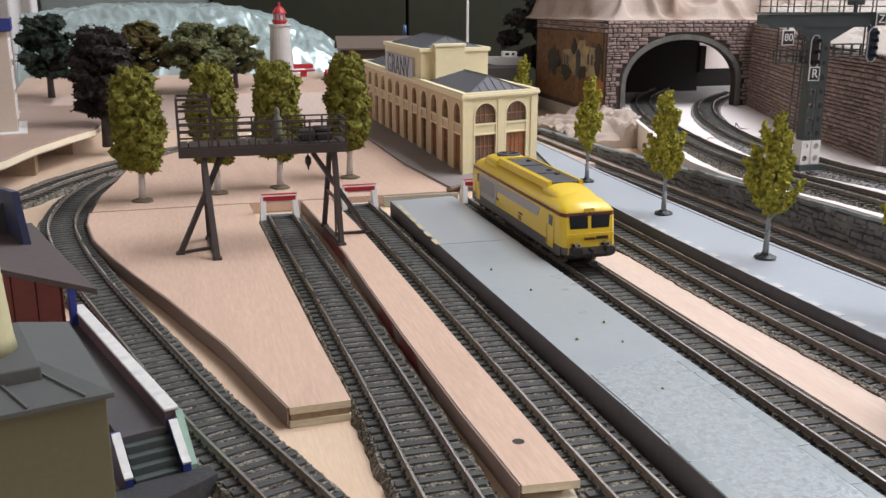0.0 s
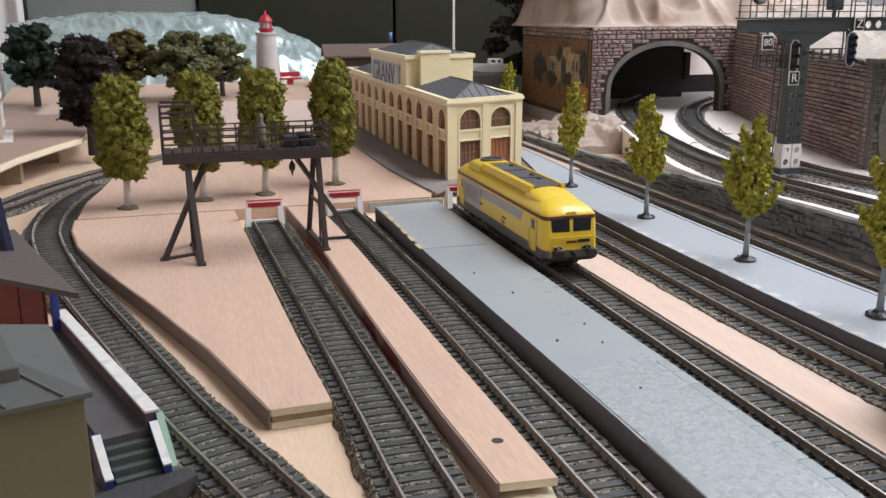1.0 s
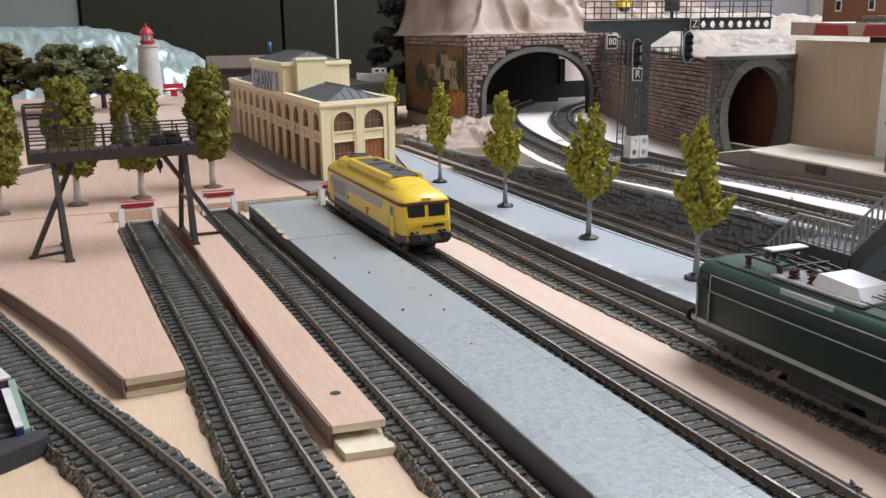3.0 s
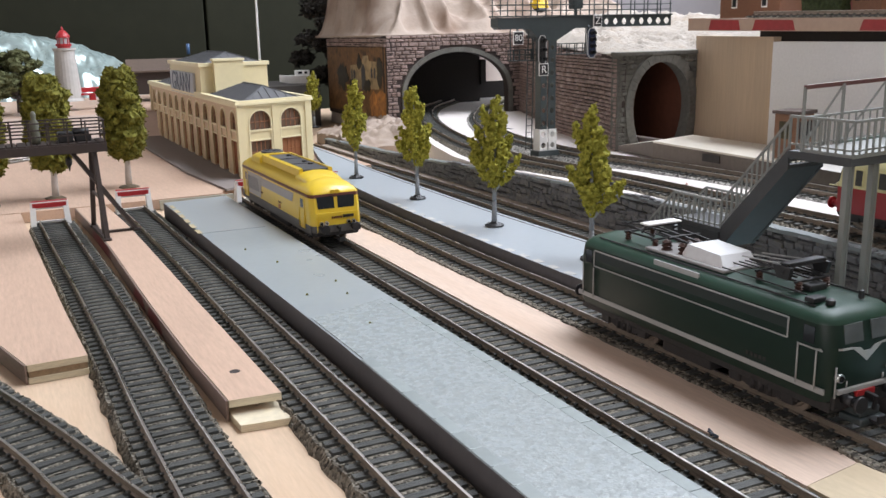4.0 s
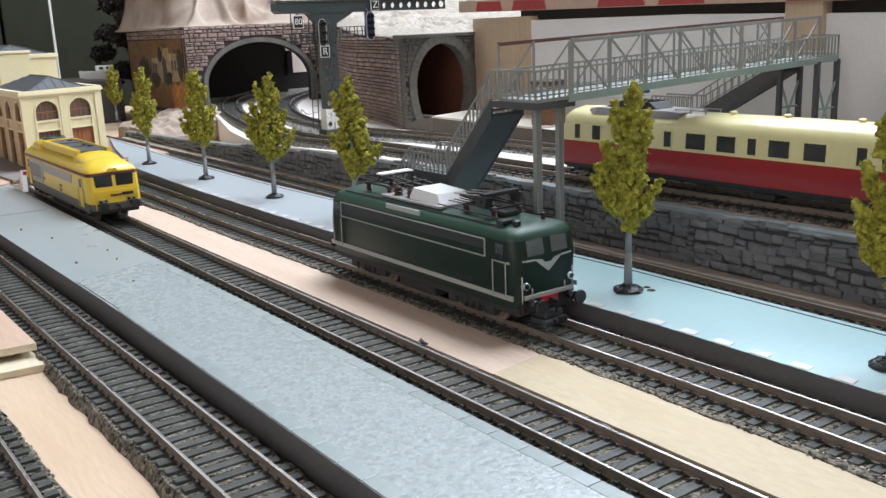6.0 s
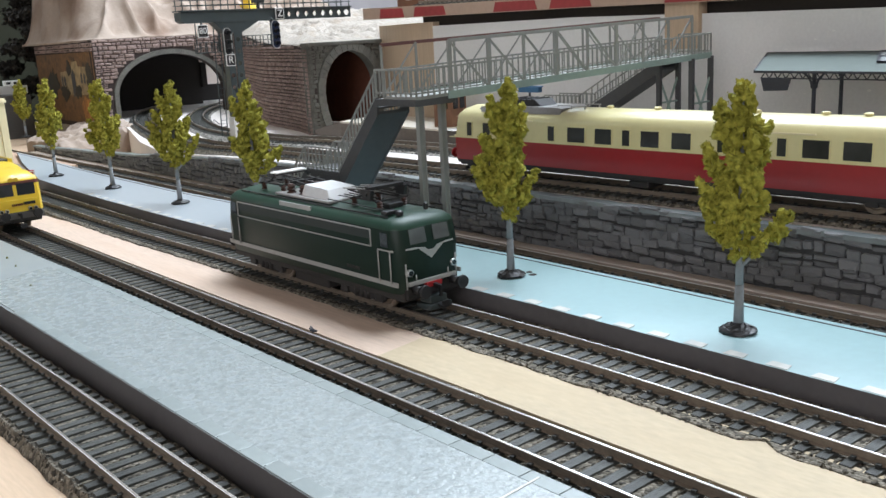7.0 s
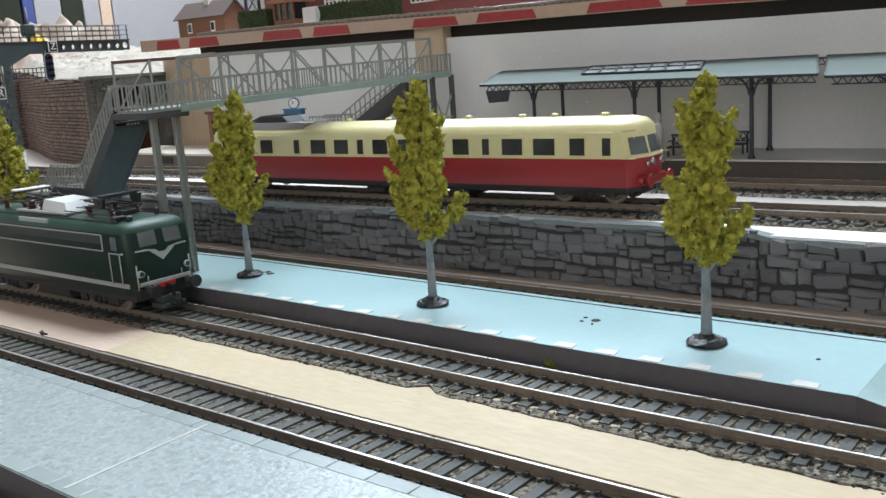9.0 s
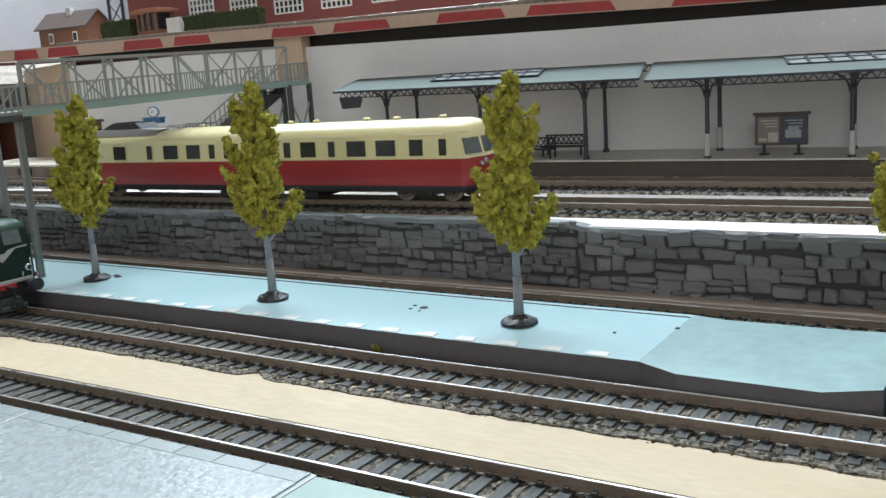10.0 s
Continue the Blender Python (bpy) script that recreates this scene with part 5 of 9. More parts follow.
    buffers(t, L - 14.2, 1, 15.5, RED_CAR)
    for y in (33.5, 60, 78, 110, 127, 163, 192):
        bm = fresh()
        rr = 1.9
        lathe(bm, 0.0, y, [(rr * 0.7, 42.8), (rr * 0.7, 43.8), (rr, 43.9), (rr, 44.6), (rr * 0.6, 44.9)], 12)
        part("roof_vent", bm, CREAM_CAR, t)
    bm = fresh()
    loft(bm, [[(-w, y, 40.6), (-w * 0.8, y, z), (w * 0.8, y, z), (w, y, 40.6)] for y, w, z in ((215, 13.5, 43.4), (221, 14, 44.0), (271, 14, 44.0), (277, 12.5, 43.2))])
    part("roof_engine_panel", bm, material("satin_roof_metal", (0.30, 0.29, 0.28), 0.3, metal=0.6, vary=0.2, bump=0.1), t, "shiny grey engine roof panel")
    bm = fresh()
    loft(bm, [[(-w, y, 43.0), (-w * 0.8, y, z), (w * 0.8, y, z), (w, y, 43.0)] for y, w, z in ((233, 7, 43.6), (238, 9, 47.4), (259, 9, 47.4), (271, 7, 43.6))])
    for i in range(5):
        bar(bm, (-7.4, 240 + i * 4.2, 47.6), (7.4, 240 + i * 4.2, 47.6), 0.8, 0.8)
    part("roof_radiator", bm, UNDERFRAME, t, "dark roof radiator housing")
    bm = fresh()
    for s in (-1, 1):
        bar(bm, (s * 6, 203, 44.6), (s * 6, 223, 44.6), 0.5, 0.5)
        for y in (204, 213, 222):
            bar(bm, (s * 6, y, 42.5), (s * 6, y, 44.6), 0.5, 0.5)
    part("roof_rail", bm, STEEL, t)
    bm = fresh()
    box(bm, -11, 11, 95, 185, 9.0, 12.0, 0.8)
    for y in (104, 160):
        box(bm, -12.2, 12.2, y, y + 12, 6.0, 9.2, 0.6)
    box(bm, -14, 14, 16, L - 16, 9.5, 13, 0.5)
    box(bm, -8, 8, 12.5, L - 12.5, 9.5, 13, 0.5)
    part("underframe", bm, UNDERFRAME, t)
    # the body rides low over its bogies
    for c in t.children:
        for q in [c] + list(c.children):
            for v in q.data.vertices:
                v.co.z -= 4.9 * MM
    bogie(t, 38, 13)
    bogie(t, L - 38, 13)
    return t


railcar()


# ---- trees ----
def ico_template(sub):
    bm = bmesh.new()
    bmesh.ops.create_icosphere(bm, subdivisions=sub, radius=1.0)
    v = np.array([p.co[:] for p in bm.verts])
    f = np.array([[q.index for q in p.verts] for p in bm.faces])
    bm.free()
    return v, f


ICO = ico_template(3)
ICO_SMALL = ico_template(2)


def crown_mesh(name, clumps, mat, seed, rough=0.42, freq=0.35, ico=None, flecks=0, fleck=1.0):
    """Lumps of foam: rough displaced balls, with loose crumbs on their skins. Millimetres."""
    base, tris = ico or ICO
    r = np.random.RandomState(seed)
    vs, fs, n0 = [], [], 0
    for c, rad in clumps:
        rad = np.array(rad if hasattr(rad, "__len__") else (rad, rad, rad), float)
        p = base * rad * r.uniform(0.9, 1.1, 3) + np.array(c)
        off = np.array([noise.fractal(Vector(q * freq) + Vector((seed * 3.1, 0, 0)), 0.7, 2.1, 4) for q in p])
        p = np.array(c) + (p - np.array(c)) * (1 + rough * off)[:, None]
        vs.append(p)
        fs.append(tris + n0)
        n0 += len(p)
        if flecks:
            k = r.randint(0, len(p), flecks)
            d = r.normal(size=(flecks, 3))
            d /= np.linalg.norm(d, axis=1)[:, None]
            e = np.cross(d, r.normal(size=(flecks, 3)))
            e /= np.linalg.norm(e, axis=1)[:, None]
            size = fleck * r.uniform(0.5, 1.3, flecks)[:, None]
            out = (p[k] - np.array(c))
            out /= np.linalg.norm(out, axis=1)[:, None]
            q0 = p[k] + out * fleck * 0.3
            tri = np.stack([q0 - e * size * 0.5, q0 + e * size * 0.5, q0 + d * size], 1).reshape(-1, 3)
            vs.append(tri)
            fs.append(np.arange(3 * flecks).reshape(-1, 3) + n0)
            n0 += 3 * flecks
    me = bpy.data.meshes.new(name)
    me.from_pydata((np.concatenate(vs) * MM).tolist(), [], np.concatenate(fs).tolist())
    me.materials.append(mat)
    return me


def poplar(x, y, z, height, seed, lean, spread, label):
    """A slim trunk, a crumbly column of foam round it and lobes that reach out and up."""
    t = thing("tree", x, y, z, label, "tree", 0, "trees on the island platform")
    r = random.Random(seed)
    bm = fresh()
    lathe(bm, 0, 0, [(6.2, 0), (6.4, 0.9), (5.2, 1.7), (4.4, 1.3), (3.0, 2.0), (2.0, 3.2)], 16)
    for v in bm.verts:
        v.co.x += r.uniform(-0.45, 0.45)
        v.co.y += r.uniform(-0.45, 0.45)
        v.co.z += r.uniform(0.0, 0.5)
    part("base", bm, BLACK, t, "dark oval base")
    bm = fresh()
    at = lambda f: Vector((lean[0] * f * f, lean[1] * f * f, height * f))
    knots = [0.01, 0.2, 0.42, 0.65, 0.93]
    for a, b, ra, rb in zip(knots, knots[1:], (1.9, 1.45, 1.15, 0.8), (1.45, 1.15, 0.8, 0.35)):
        rod(bm, at(a), at(b), ra, rb, 9)
    clumps = []

    def puff(c, s, tall=1.25):
        clumps.append((tuple(c), (s * r.uniform(0.85, 1.1), s * r.uniform(0.85, 1.1), s * tall * r.uniform(0.85, 1.15))))

    # the column: thin at the foot, full at half height, drawn out to a knobbly tip
    n = 30
    for i in range(n):
        f = 0.31 + 0.67 * i / (n - 1)
        w = spread * float(np.interp(f, [0.31, 0.42, 0.55, 0.72, 0.86, 0.98], [0.05, 0.26, 0.42, 0.34, 0.22, 0.10]))
        a = i * 2.4 + r.uniform(-0.6, 0.6)
        c = at(f) + Vector((w * math.cos(a), w * math.sin(a), 0)) * r.uniform(0.55, 1.0)
        puff(c, float(np.interp(f, [0.31, 0.5, 0.8, 0.98], [1.8, 3.4, 2.8, 1.8])), 1.3)
    # lobes, set in turns round the trunk, the lowest the longest
    turn = r.uniform(-0.4, 0.4)
    for k, (f, reach) in enumerate(((0.35, 0.98), (0.38, 0.92), (0.43, 0.7), (0.47, 0.86), (0.52, 0.75), (0.58, 0.72), (0.66, 0.52), (0.74, 0.46))):
        if r.random() < 0.12:
            continue
        a = -0.72 + turn + math.pi * k + (0.9 if k in (2, 4) else 0.0) + r.uniform(-0.35, 0.35)
        d = Vector((math.cos(a), math.sin(a), 0))
        reach *= spread * r.uniform(0.8, 1.12)
        root, tip = at(f - 0.08), at(f) + d * reach + Vector((0, 0, height * r.uniform(0.11, 0.17)))
        rod(bm, root, root.lerp(tip, 0.85), 0.8, 0.35, 6)
        for u, sz in ((0.34, 1.9), (0.5, 2.5), (0.64, 2.7), (0.78, 2.7), (0.92, 2.2), (1.05, 1.5)):
            q = root.lerp(tip, u) + Vector((r.uniform(-0.8, 0.8), r.uniform(-0.8, 0.8), r.uniform(-0.8, 1.6) + (u - 0.5) * 2))
            puff(q, sz * r.uniform(0.85, 1.15), 1.15)
    part("trunk", bm, TRUNK_GREY, t, "grey painted trunk and branches")
    ob = new("crown", crown_mesh("crown", clumps, LEAF_OLIVE, seed, 0.92, 0.5, ICO, 70, 0.7))
    ob.parent = t
    return t


ISLAND_TREES = [(96.4, 861, 97, 0), (98.9, 738, 97, 1), (100.1, 621, 96, 2), (102, 515, 96, 3), (105.5, 302, 98, 4), (101.7, 187, 98, 5), (100.9, 75, 96, 6), (100.5, -47, 95, 7)]
for x, y, h, k in ISLAND_TREES:
    poplar(x, y, 12.6, h - 12, 11 + k * 7, ((-1) ** k * 1.5, 1.0 - k % 3), 14.0 + (k * 5 % 4), "slender model tree with olive green foam leaves on the platform")
poplar(215, 1330, 10, 76, 91, (1, 0), 11, "small model tree with olive foam leaves behind the station")


def round_tree(x, y, z, height, width, seed, mat, trunk_mat, label, low=0.22, group="", base=True, flecks=170, fl=1.35):
    t = thing("tree", x, y, z, label, "tree", 0, group)
    r = random.Random(seed)
    bm = fresh()
    rod(bm, (0, 0, 0), (0.6, 0.4, height * 0.3), 3.0, 2.2, 9)
    rod(bm, (0.6, 0.4, height * 0.3), (0, 0, height * 0.75), 2.2, 0.8, 9)
    for i in range(5):
        a = i * 1.3
        rod(bm, (0, 0, height * 0.25), (width * 0.3 * math.cos(a), width * 0.3 * math.sin(a), height * 0.5), 1.0, 0.5, 6)
    part("trunk", bm, trunk_mat, t)
    if base:
        bm = fresh()
        lathe(bm, 0, 0, [(8.5, 0), (8, 1.2), (4, 2.4)], 10)
        for v in bm.verts:
            v.co.x += r.uniform(-1.2, 1.2)
            v.co.y += r.uniform(-1.2, 1.2)
        part("base", bm, material("brown_moss_base", (0.10, 0.075, 0.045), 0.85, vary=0.3, grain=500, patch=120, bump=0.6) if "brown_moss_base" not in bpy.data.materials else bpy.data.materials["brown_moss_base"], t, "brown mossy base")
    clumps = []
    z0 = height * low
    for i in range(95):
        f = (i + 0.5) / 95
        a = i * 2.39996
        prof = math.sin(math.pi * (0.12 + 0.80 * f)) ** 0.55
        rr = width * 0.5 * prof * r.uniform(0.72, 1.0)
        s = width * 0.125 * r.uniform(0.75, 1.3)
        clumps.append(((rr * 0.86 * math.cos(a), rr * 0.86 * math.sin(a), z0 + (height - z0) * (0.04 + 0.92 * f)), s))
    for i in range(6):
        clumps.append(((0, 0, z0 + (height - z0) * (0.2 + 0.12 * i)), width * 0.33))
    ob = new("crown", crown_mesh("crown", clumps, mat, seed, 0.6, 0.25, ICO_SMALL, flecks, fl))
    ob.parent = t
    return t


for k, (x, y, h, w) in enumerate(((-252, 898, 98, 40), (-196, 912, 100, 39), (-146, 922, 101, 38), (-84, 950, 104, 38))):
    round_tree(x, y, 8.5, h, w, 31 + k * 5, LEAF_ROUND, TRUNK_PALE, "bushy moss green model tree with a pale trunk", 0.24, "trees on the station square")


# ---- station building ----
# brown base colour stands in for interior glow and reflections in the panes
STATION_PANE = material("interior_glow_station_pane", (0.15, 0.098, 0.07), 0.12, vary=0.2, grain=60, patch=40, bump=0.0)


def station():
    BX, BY, BZ, W, LEN, SH = 12.0, 930.0, 10.4, 76.0, 472.0, 0.36
    t = thing("station_building", BX, BY, BZ, "cream two-storey model station with arched windows and slate roofs", "building")

    def sh(bm):
        for v in bm.verts:
            v.co.y += SH * v.co.x * max(0.0, 1 - v.co.y / 330.0)
        return bm

    EAVE = 64.5

    def facade(name, origin, along, out, bays, cell, ww, mat, door_mat, first_door):
        """Piers, bands and arched heads round real openings; frames and panes stand back in them."""
        o, a, n = Vector(origin), Vector(along), Vector(out)
        P = lambda u, z, d=0.0: tuple(o + a * u + Vector((0, 0, z)) + n * d)
        bm = fresh()
        zd0, zd1, zw0, zs, zt = 1.0, 32.5, 42.5, 49.5, EAVE
        rad = ww / 2
        for c in bays:
            l, r = c - cell / 2, c + cell / 2
            for u0, u1 in ((l, c - rad), (c + rad, r)):
                slab(bm, [P(u0, 0), P(u1, 0), P(u1, zt), P(u0, zt)], n * -3.0, n * 0.0)
            slab(bm, [P(c - rad, zd1), P(c + rad, zd1), P(c + rad, zw0), P(c - rad, zw0)], n * -3.0, n * -0.5)
            arc = [P(c + rad * math.cos(math.pi - math.pi * k / 12), zs + rad * 0.95 * math.sin(math.pi * k / 12)) for k in range(13)]
            slab(bm, arc + [P(c + rad, zt), P(c - rad, zt)], n * -3.0, n * 0.0)
        bmesh.ops.remove_doubles(bm, verts=bm.verts, dist=0.02 * MM)
        part("wall", sh(bm), mat, t)
        for i, c in enumerate(bays):
            # moulding round the arch and pilaster strips
            bm = fresh()
            for k in range(12):
                f0, f1 = math.pi - math.pi * k / 12, math.pi - math.pi * (k + 1) / 12
                q = lambda f, rr: P(c + rr * math.cos(f), zs + rr * 0.95 * math.sin(f))
                slab(bm, [q(f0, rad), q(f1, rad), q(f1, rad + 1.3), q(f0, rad + 1.3)], n * -0.2, n * 0.7)
            for s in (-1, 1):
                slab(bm, [P(c + s * rad, 0.5), P(c + s * (rad + 1.3), 0.5), P(c + s * (rad + 1.3), zs), P(c + s * rad, zs)], n * -0.2, n * 0.7)
            slab(bm, [P(c - rad, 40.8), P(c + rad, 40.8), P(c + rad, 42.5), P(c - rad, 42.5)], n * -2.0, n * 0.6)
            slab(bm, [P(c - rad, 32.5), P(c + rad, 32.5), P(c + rad, 33.8), P(c - rad, 33.8)], n * -2.0, n * 0.6)
            part("arch_moulding", sh(bm), CREAM_TRIM, t)
            bm = fresh()
            head = [P(c + rad * math.cos(math.pi - math.pi * k / 12), zs + rad * 0.95 * math.sin(math.pi * k / 12)) for k in range(13)]
            slab(bm, [P(c - rad, zw0)] + head + [P(c + rad, zw0)], n * -2.6, n * -2.3)
            w = part("window", sh(bm), STATION_PANE, t, "arched window pane with brown interior glow in its colour")
            bm = fresh()
            for u in (-rad * 0.45, 0, rad * 0.45):
                bar(bm, P(c + u, zw0, -2.0), P(c + u, zs + rad * 0.8, -2.0), 0.5, 0.5)
            bar(bm, P(c - rad, zs, -2.0), P(c + rad, zs, -2.0), 0.8, 0.6)
            part("window_frame", sh(bm), door_mat, w)
            bm = fresh()
            slab(bm, [P(c - rad, zd0), P(c + rad, zd0), P(c + rad, zd1), P(c - rad, zd1)], n * -2.9, n * -2.5)
            glazed = (i + first_door) % 2 == 1
            d = part("door", sh(bm), STATION_PANE if glazed else door_mat, t, "brown glazed opening with interior glow in its colour" if glazed else "orange-brown framed door")
            bm = fresh()
            for u in (-rad * 0.95, -rad * 0.4, 0.0, rad * 0.4, rad * 0.95):
                bar(bm, P(c + u, zd0, -2.2), P(c + u, zd1, -2.2), 0.8, 0.6)
            for z in (10, 22, 31.8):
                bar(bm, P(c - rad, z, -2.2), P(c + rad, z, -2.2), 0.8, 0.6)
            part("door_frame", sh(bm), door_mat, d)

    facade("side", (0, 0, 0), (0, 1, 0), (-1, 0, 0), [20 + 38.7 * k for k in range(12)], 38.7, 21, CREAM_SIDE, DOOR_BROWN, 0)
    facade("front", (0, 0, 0), (1, 0, 0), (0, -1, 0), [22.0, 54.5], 32.5, 21.5, CREAM, DOOR_BROWN, 1)
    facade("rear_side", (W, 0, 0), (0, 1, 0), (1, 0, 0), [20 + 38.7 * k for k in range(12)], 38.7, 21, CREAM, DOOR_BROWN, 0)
    bm = fresh()
    for x0, x1 in ((-1.5, 6.2), (34.5, 42.0), (70.2, 77.5)):
        box(bm, x0, x1, -1.2, 3, 0, EAVE, 0.3)
    box(bm, -1.2, 3, -0.5, 2, 0, EAVE)
    part("pilaster", sh(bm), CREAM, t, "broad cream pilasters of the end wall")
    bm = fresh()
    box(bm, -1.8, W + 1.8, LEN - 3, LEN, 0, EAVE)
    box(bm, 4, W - 4, 4, LEN - 4, 0.2, 1.2)
    part("wall", sh(bm), CREAM, t)
    bm = fresh()
    box(bm, 30, 46, 20, LEN - 10, 1.2, 60)
    part("inner_core", sh(bm), DARK_INSIDE, t)
    # cornice and parapet
    bm = fresh()
    for z0, z1, o in ((EAVE - 1.0, EAVE + 1.0, 1.4), (EAVE + 1.0, EAVE + 3.2, 3.0), (EAVE + 3.2, EAVE + 5.0, 2.2)):
        for x0, x1, y0, y1 in ((-o, W + o, -o, 3), (-o, W + o, LEN - 3, LEN + o), (-o, 3, 3, LEN - 3), (W - 3, W + o, 3, LEN - 3)):
            box(bm, x0, x1, y0, y1, z0, z1)
    part("cornice", sh(bm), CREAM_TRIM, t, "pale moulded cornice")
    bm = fresh()
    box(bm, 2.5, W - 2.5, 2.5, LEN - 2.5, EAVE - 1.5, EAVE + 1.5)
    part("roof_deck", sh(bm), SLATE, t)

    def hip(name, x0, x1, y0, y1, z0, z1, inset, label):
        bm = fresh()
        xm = (x0 + x1) / 2
        v = [bm.verts.new(p) for p in ((x0, y0, z0), (x1, y0, z0), (x1, y1, z0), (x0, y1, z0), (xm, y0 + inset, z1), (xm, y1 - inset, z1))]
        for f in ((0, 1, 4), (1, 2, 5, 4), (2, 3, 5), (3, 0, 4, 5), (3, 2, 1, 0)):
            bm.faces.new([v[i] for i in f])
        roof = part(name, sh(bm), SLATE, t, label)
        bm = fresh()
        n = max(3, int((y1 - y0) / 7))
        for k in range(1, n):
            y = y0 + (y1 - y0) * k / n
            f = min(1.0, (y - y0) / inset, (y1 - y) / inset)
            top = (x0 + (xm - x0) * f, y, z0 + (z1 - z0) * f + 0.3)
            bar(bm, (x0, y, z0 + 0.3), top, 0.5, 0.6)
            bar(bm, (x1, y, z0 + 0.3), (2 * xm - top[0], y, top[2]), 0.5, 0.6)
        m = max(3, int((x1 - x0) / 8))
        for k in range(1, m):
            x = x0 + (x1 - x0) * k / m
            f = 1 - abs(x - xm) / (xm - x0)
            bar(bm, (x, y0, z0 + 0.3), (x, y0 + inset * f, z0 + (z1 - z0) * f + 0.3), 0.5, 0.7)
        for a, b in (((x0, y0, z0), (xm, y0 + inset, z1)), ((x1, y0, z0), (xm, y0 + inset, z1)), ((xm, y0 + inset, z1), (xm, y1 - inset, z1))):
            bar(bm, (a[0], a[1], a[2] + 0.4), (b[0], b[1], b[2] + 0.4), 0.9, 0.9)
        part("roof_seam", sh(bm), SLATE, roof)

    T0, T1, TZ = 150.0, 318.0, 96.0
    hip("roof", 3.5, W - 3.5, 4, T0, EAVE + 1.6, EAVE + 15, 34, "dark slate hipped roof")
    hip("roof", 3.5, W - 3.5, T1, LEN - 4, EAVE + 1.6, EAVE + 15, 34, "dark slate hipped roof")
    # raised middle block with the name board
    bm = fresh()
    box(bm, 0.6, W - 0.6, T0, T1, EAVE, TZ)
    box(bm, 14, 46, T0 - 9, T0 + 1, EAVE, TZ + 6)
    part("attic_block", sh(bm), CREAM, t)
    bm = fresh()
    for x0, x1, y0, y1 in ((-1.6, W + 1.6, T0 - 2, T0 + 2), (-1.6, W + 1.6, T1 - 2, T1 + 2), (-1.6, 2, T0, T1), (W - 2, W + 1.6, T0, T1)):
        box(bm, x0, x1, y0, y1, TZ - 0.6, TZ + 3.4, 0.3)
    box(bm, 12.6, 47.4, T0 - 10.4, T0 + 1, TZ + 5, TZ + 7.6, 0.3)
    part("attic_cornice", sh(bm), CREAM_TRIM, t)
    hip("roof", 3, W - 3, T0 + 3, T1 - 3, TZ + 1.5, TZ + 13, 30, "dark slate roof of the raised block")
    bm = fresh()
    box(bm, -2.4, 0.4, 176, 304, 64.5, 88.5, 0.3)
    nb = part("name_board", sh(bm), material("name_board_grey", (0.42, 0.44, 0.47), 0.5, vary=0.06), t, "grey station name board")
    m = Matrix.Translation(Vector((-2.7, 240.0, 76.0)) * MM) @ Matrix(((0, 0, -1, 0), (-1, 0, 0, 0), (0, 1, 0, 0), (0, 0, 0, 1)))
    lettering("GRANV", 31, nb, m, material("navy_lettering", (0.012, 0.018, 0.06), 0.4), "lettering", "dark navy capital letters")
    bm = fresh()
    rod(bm, (20, 300, TZ + 10), (20, 300, TZ + 22), 2.0, 2.0, 10)
    part("chimney_pot", sh(bm), material("blue_pot", (0.05, 0.12, 0.25), 0.4), t)
    return t


station()


# ---- footbridge, canopy, backdrop and upper street ----
def railing(parent, a, b, h, n, top=0.9, thin=0.55):
    """A handrail, a bottom rail and its balusters, each a part."""
    a, b = Vector(a), Vector(b)
    up = Vector((0, 0, h))
    for name, lift, w in (("handrail", up, top), ("bottom_rail", up * 0.12, thin)):
        bm = fresh()
        bar(bm, a + lift, b + lift, w, w)
        part(name, bm, BRIDGE, parent)
    bm = fresh()
    bar(bm, (0, 0, 0), up, thin, thin)
    me = put(bm, "baluster", [BRIDGE])
    for i in range(n + 1):
        p = a.lerp(b, i / n)
        ob = new("baluster", me)
        ob.parent = parent
        ob.matrix_basis = pose(p.x * MM, p.y * MM, p.z * MM)


RUST_RED = material("rust_red_rail", (0.12, 0.045, 0.038), 0.5, vary=0.2, bump=0.05)


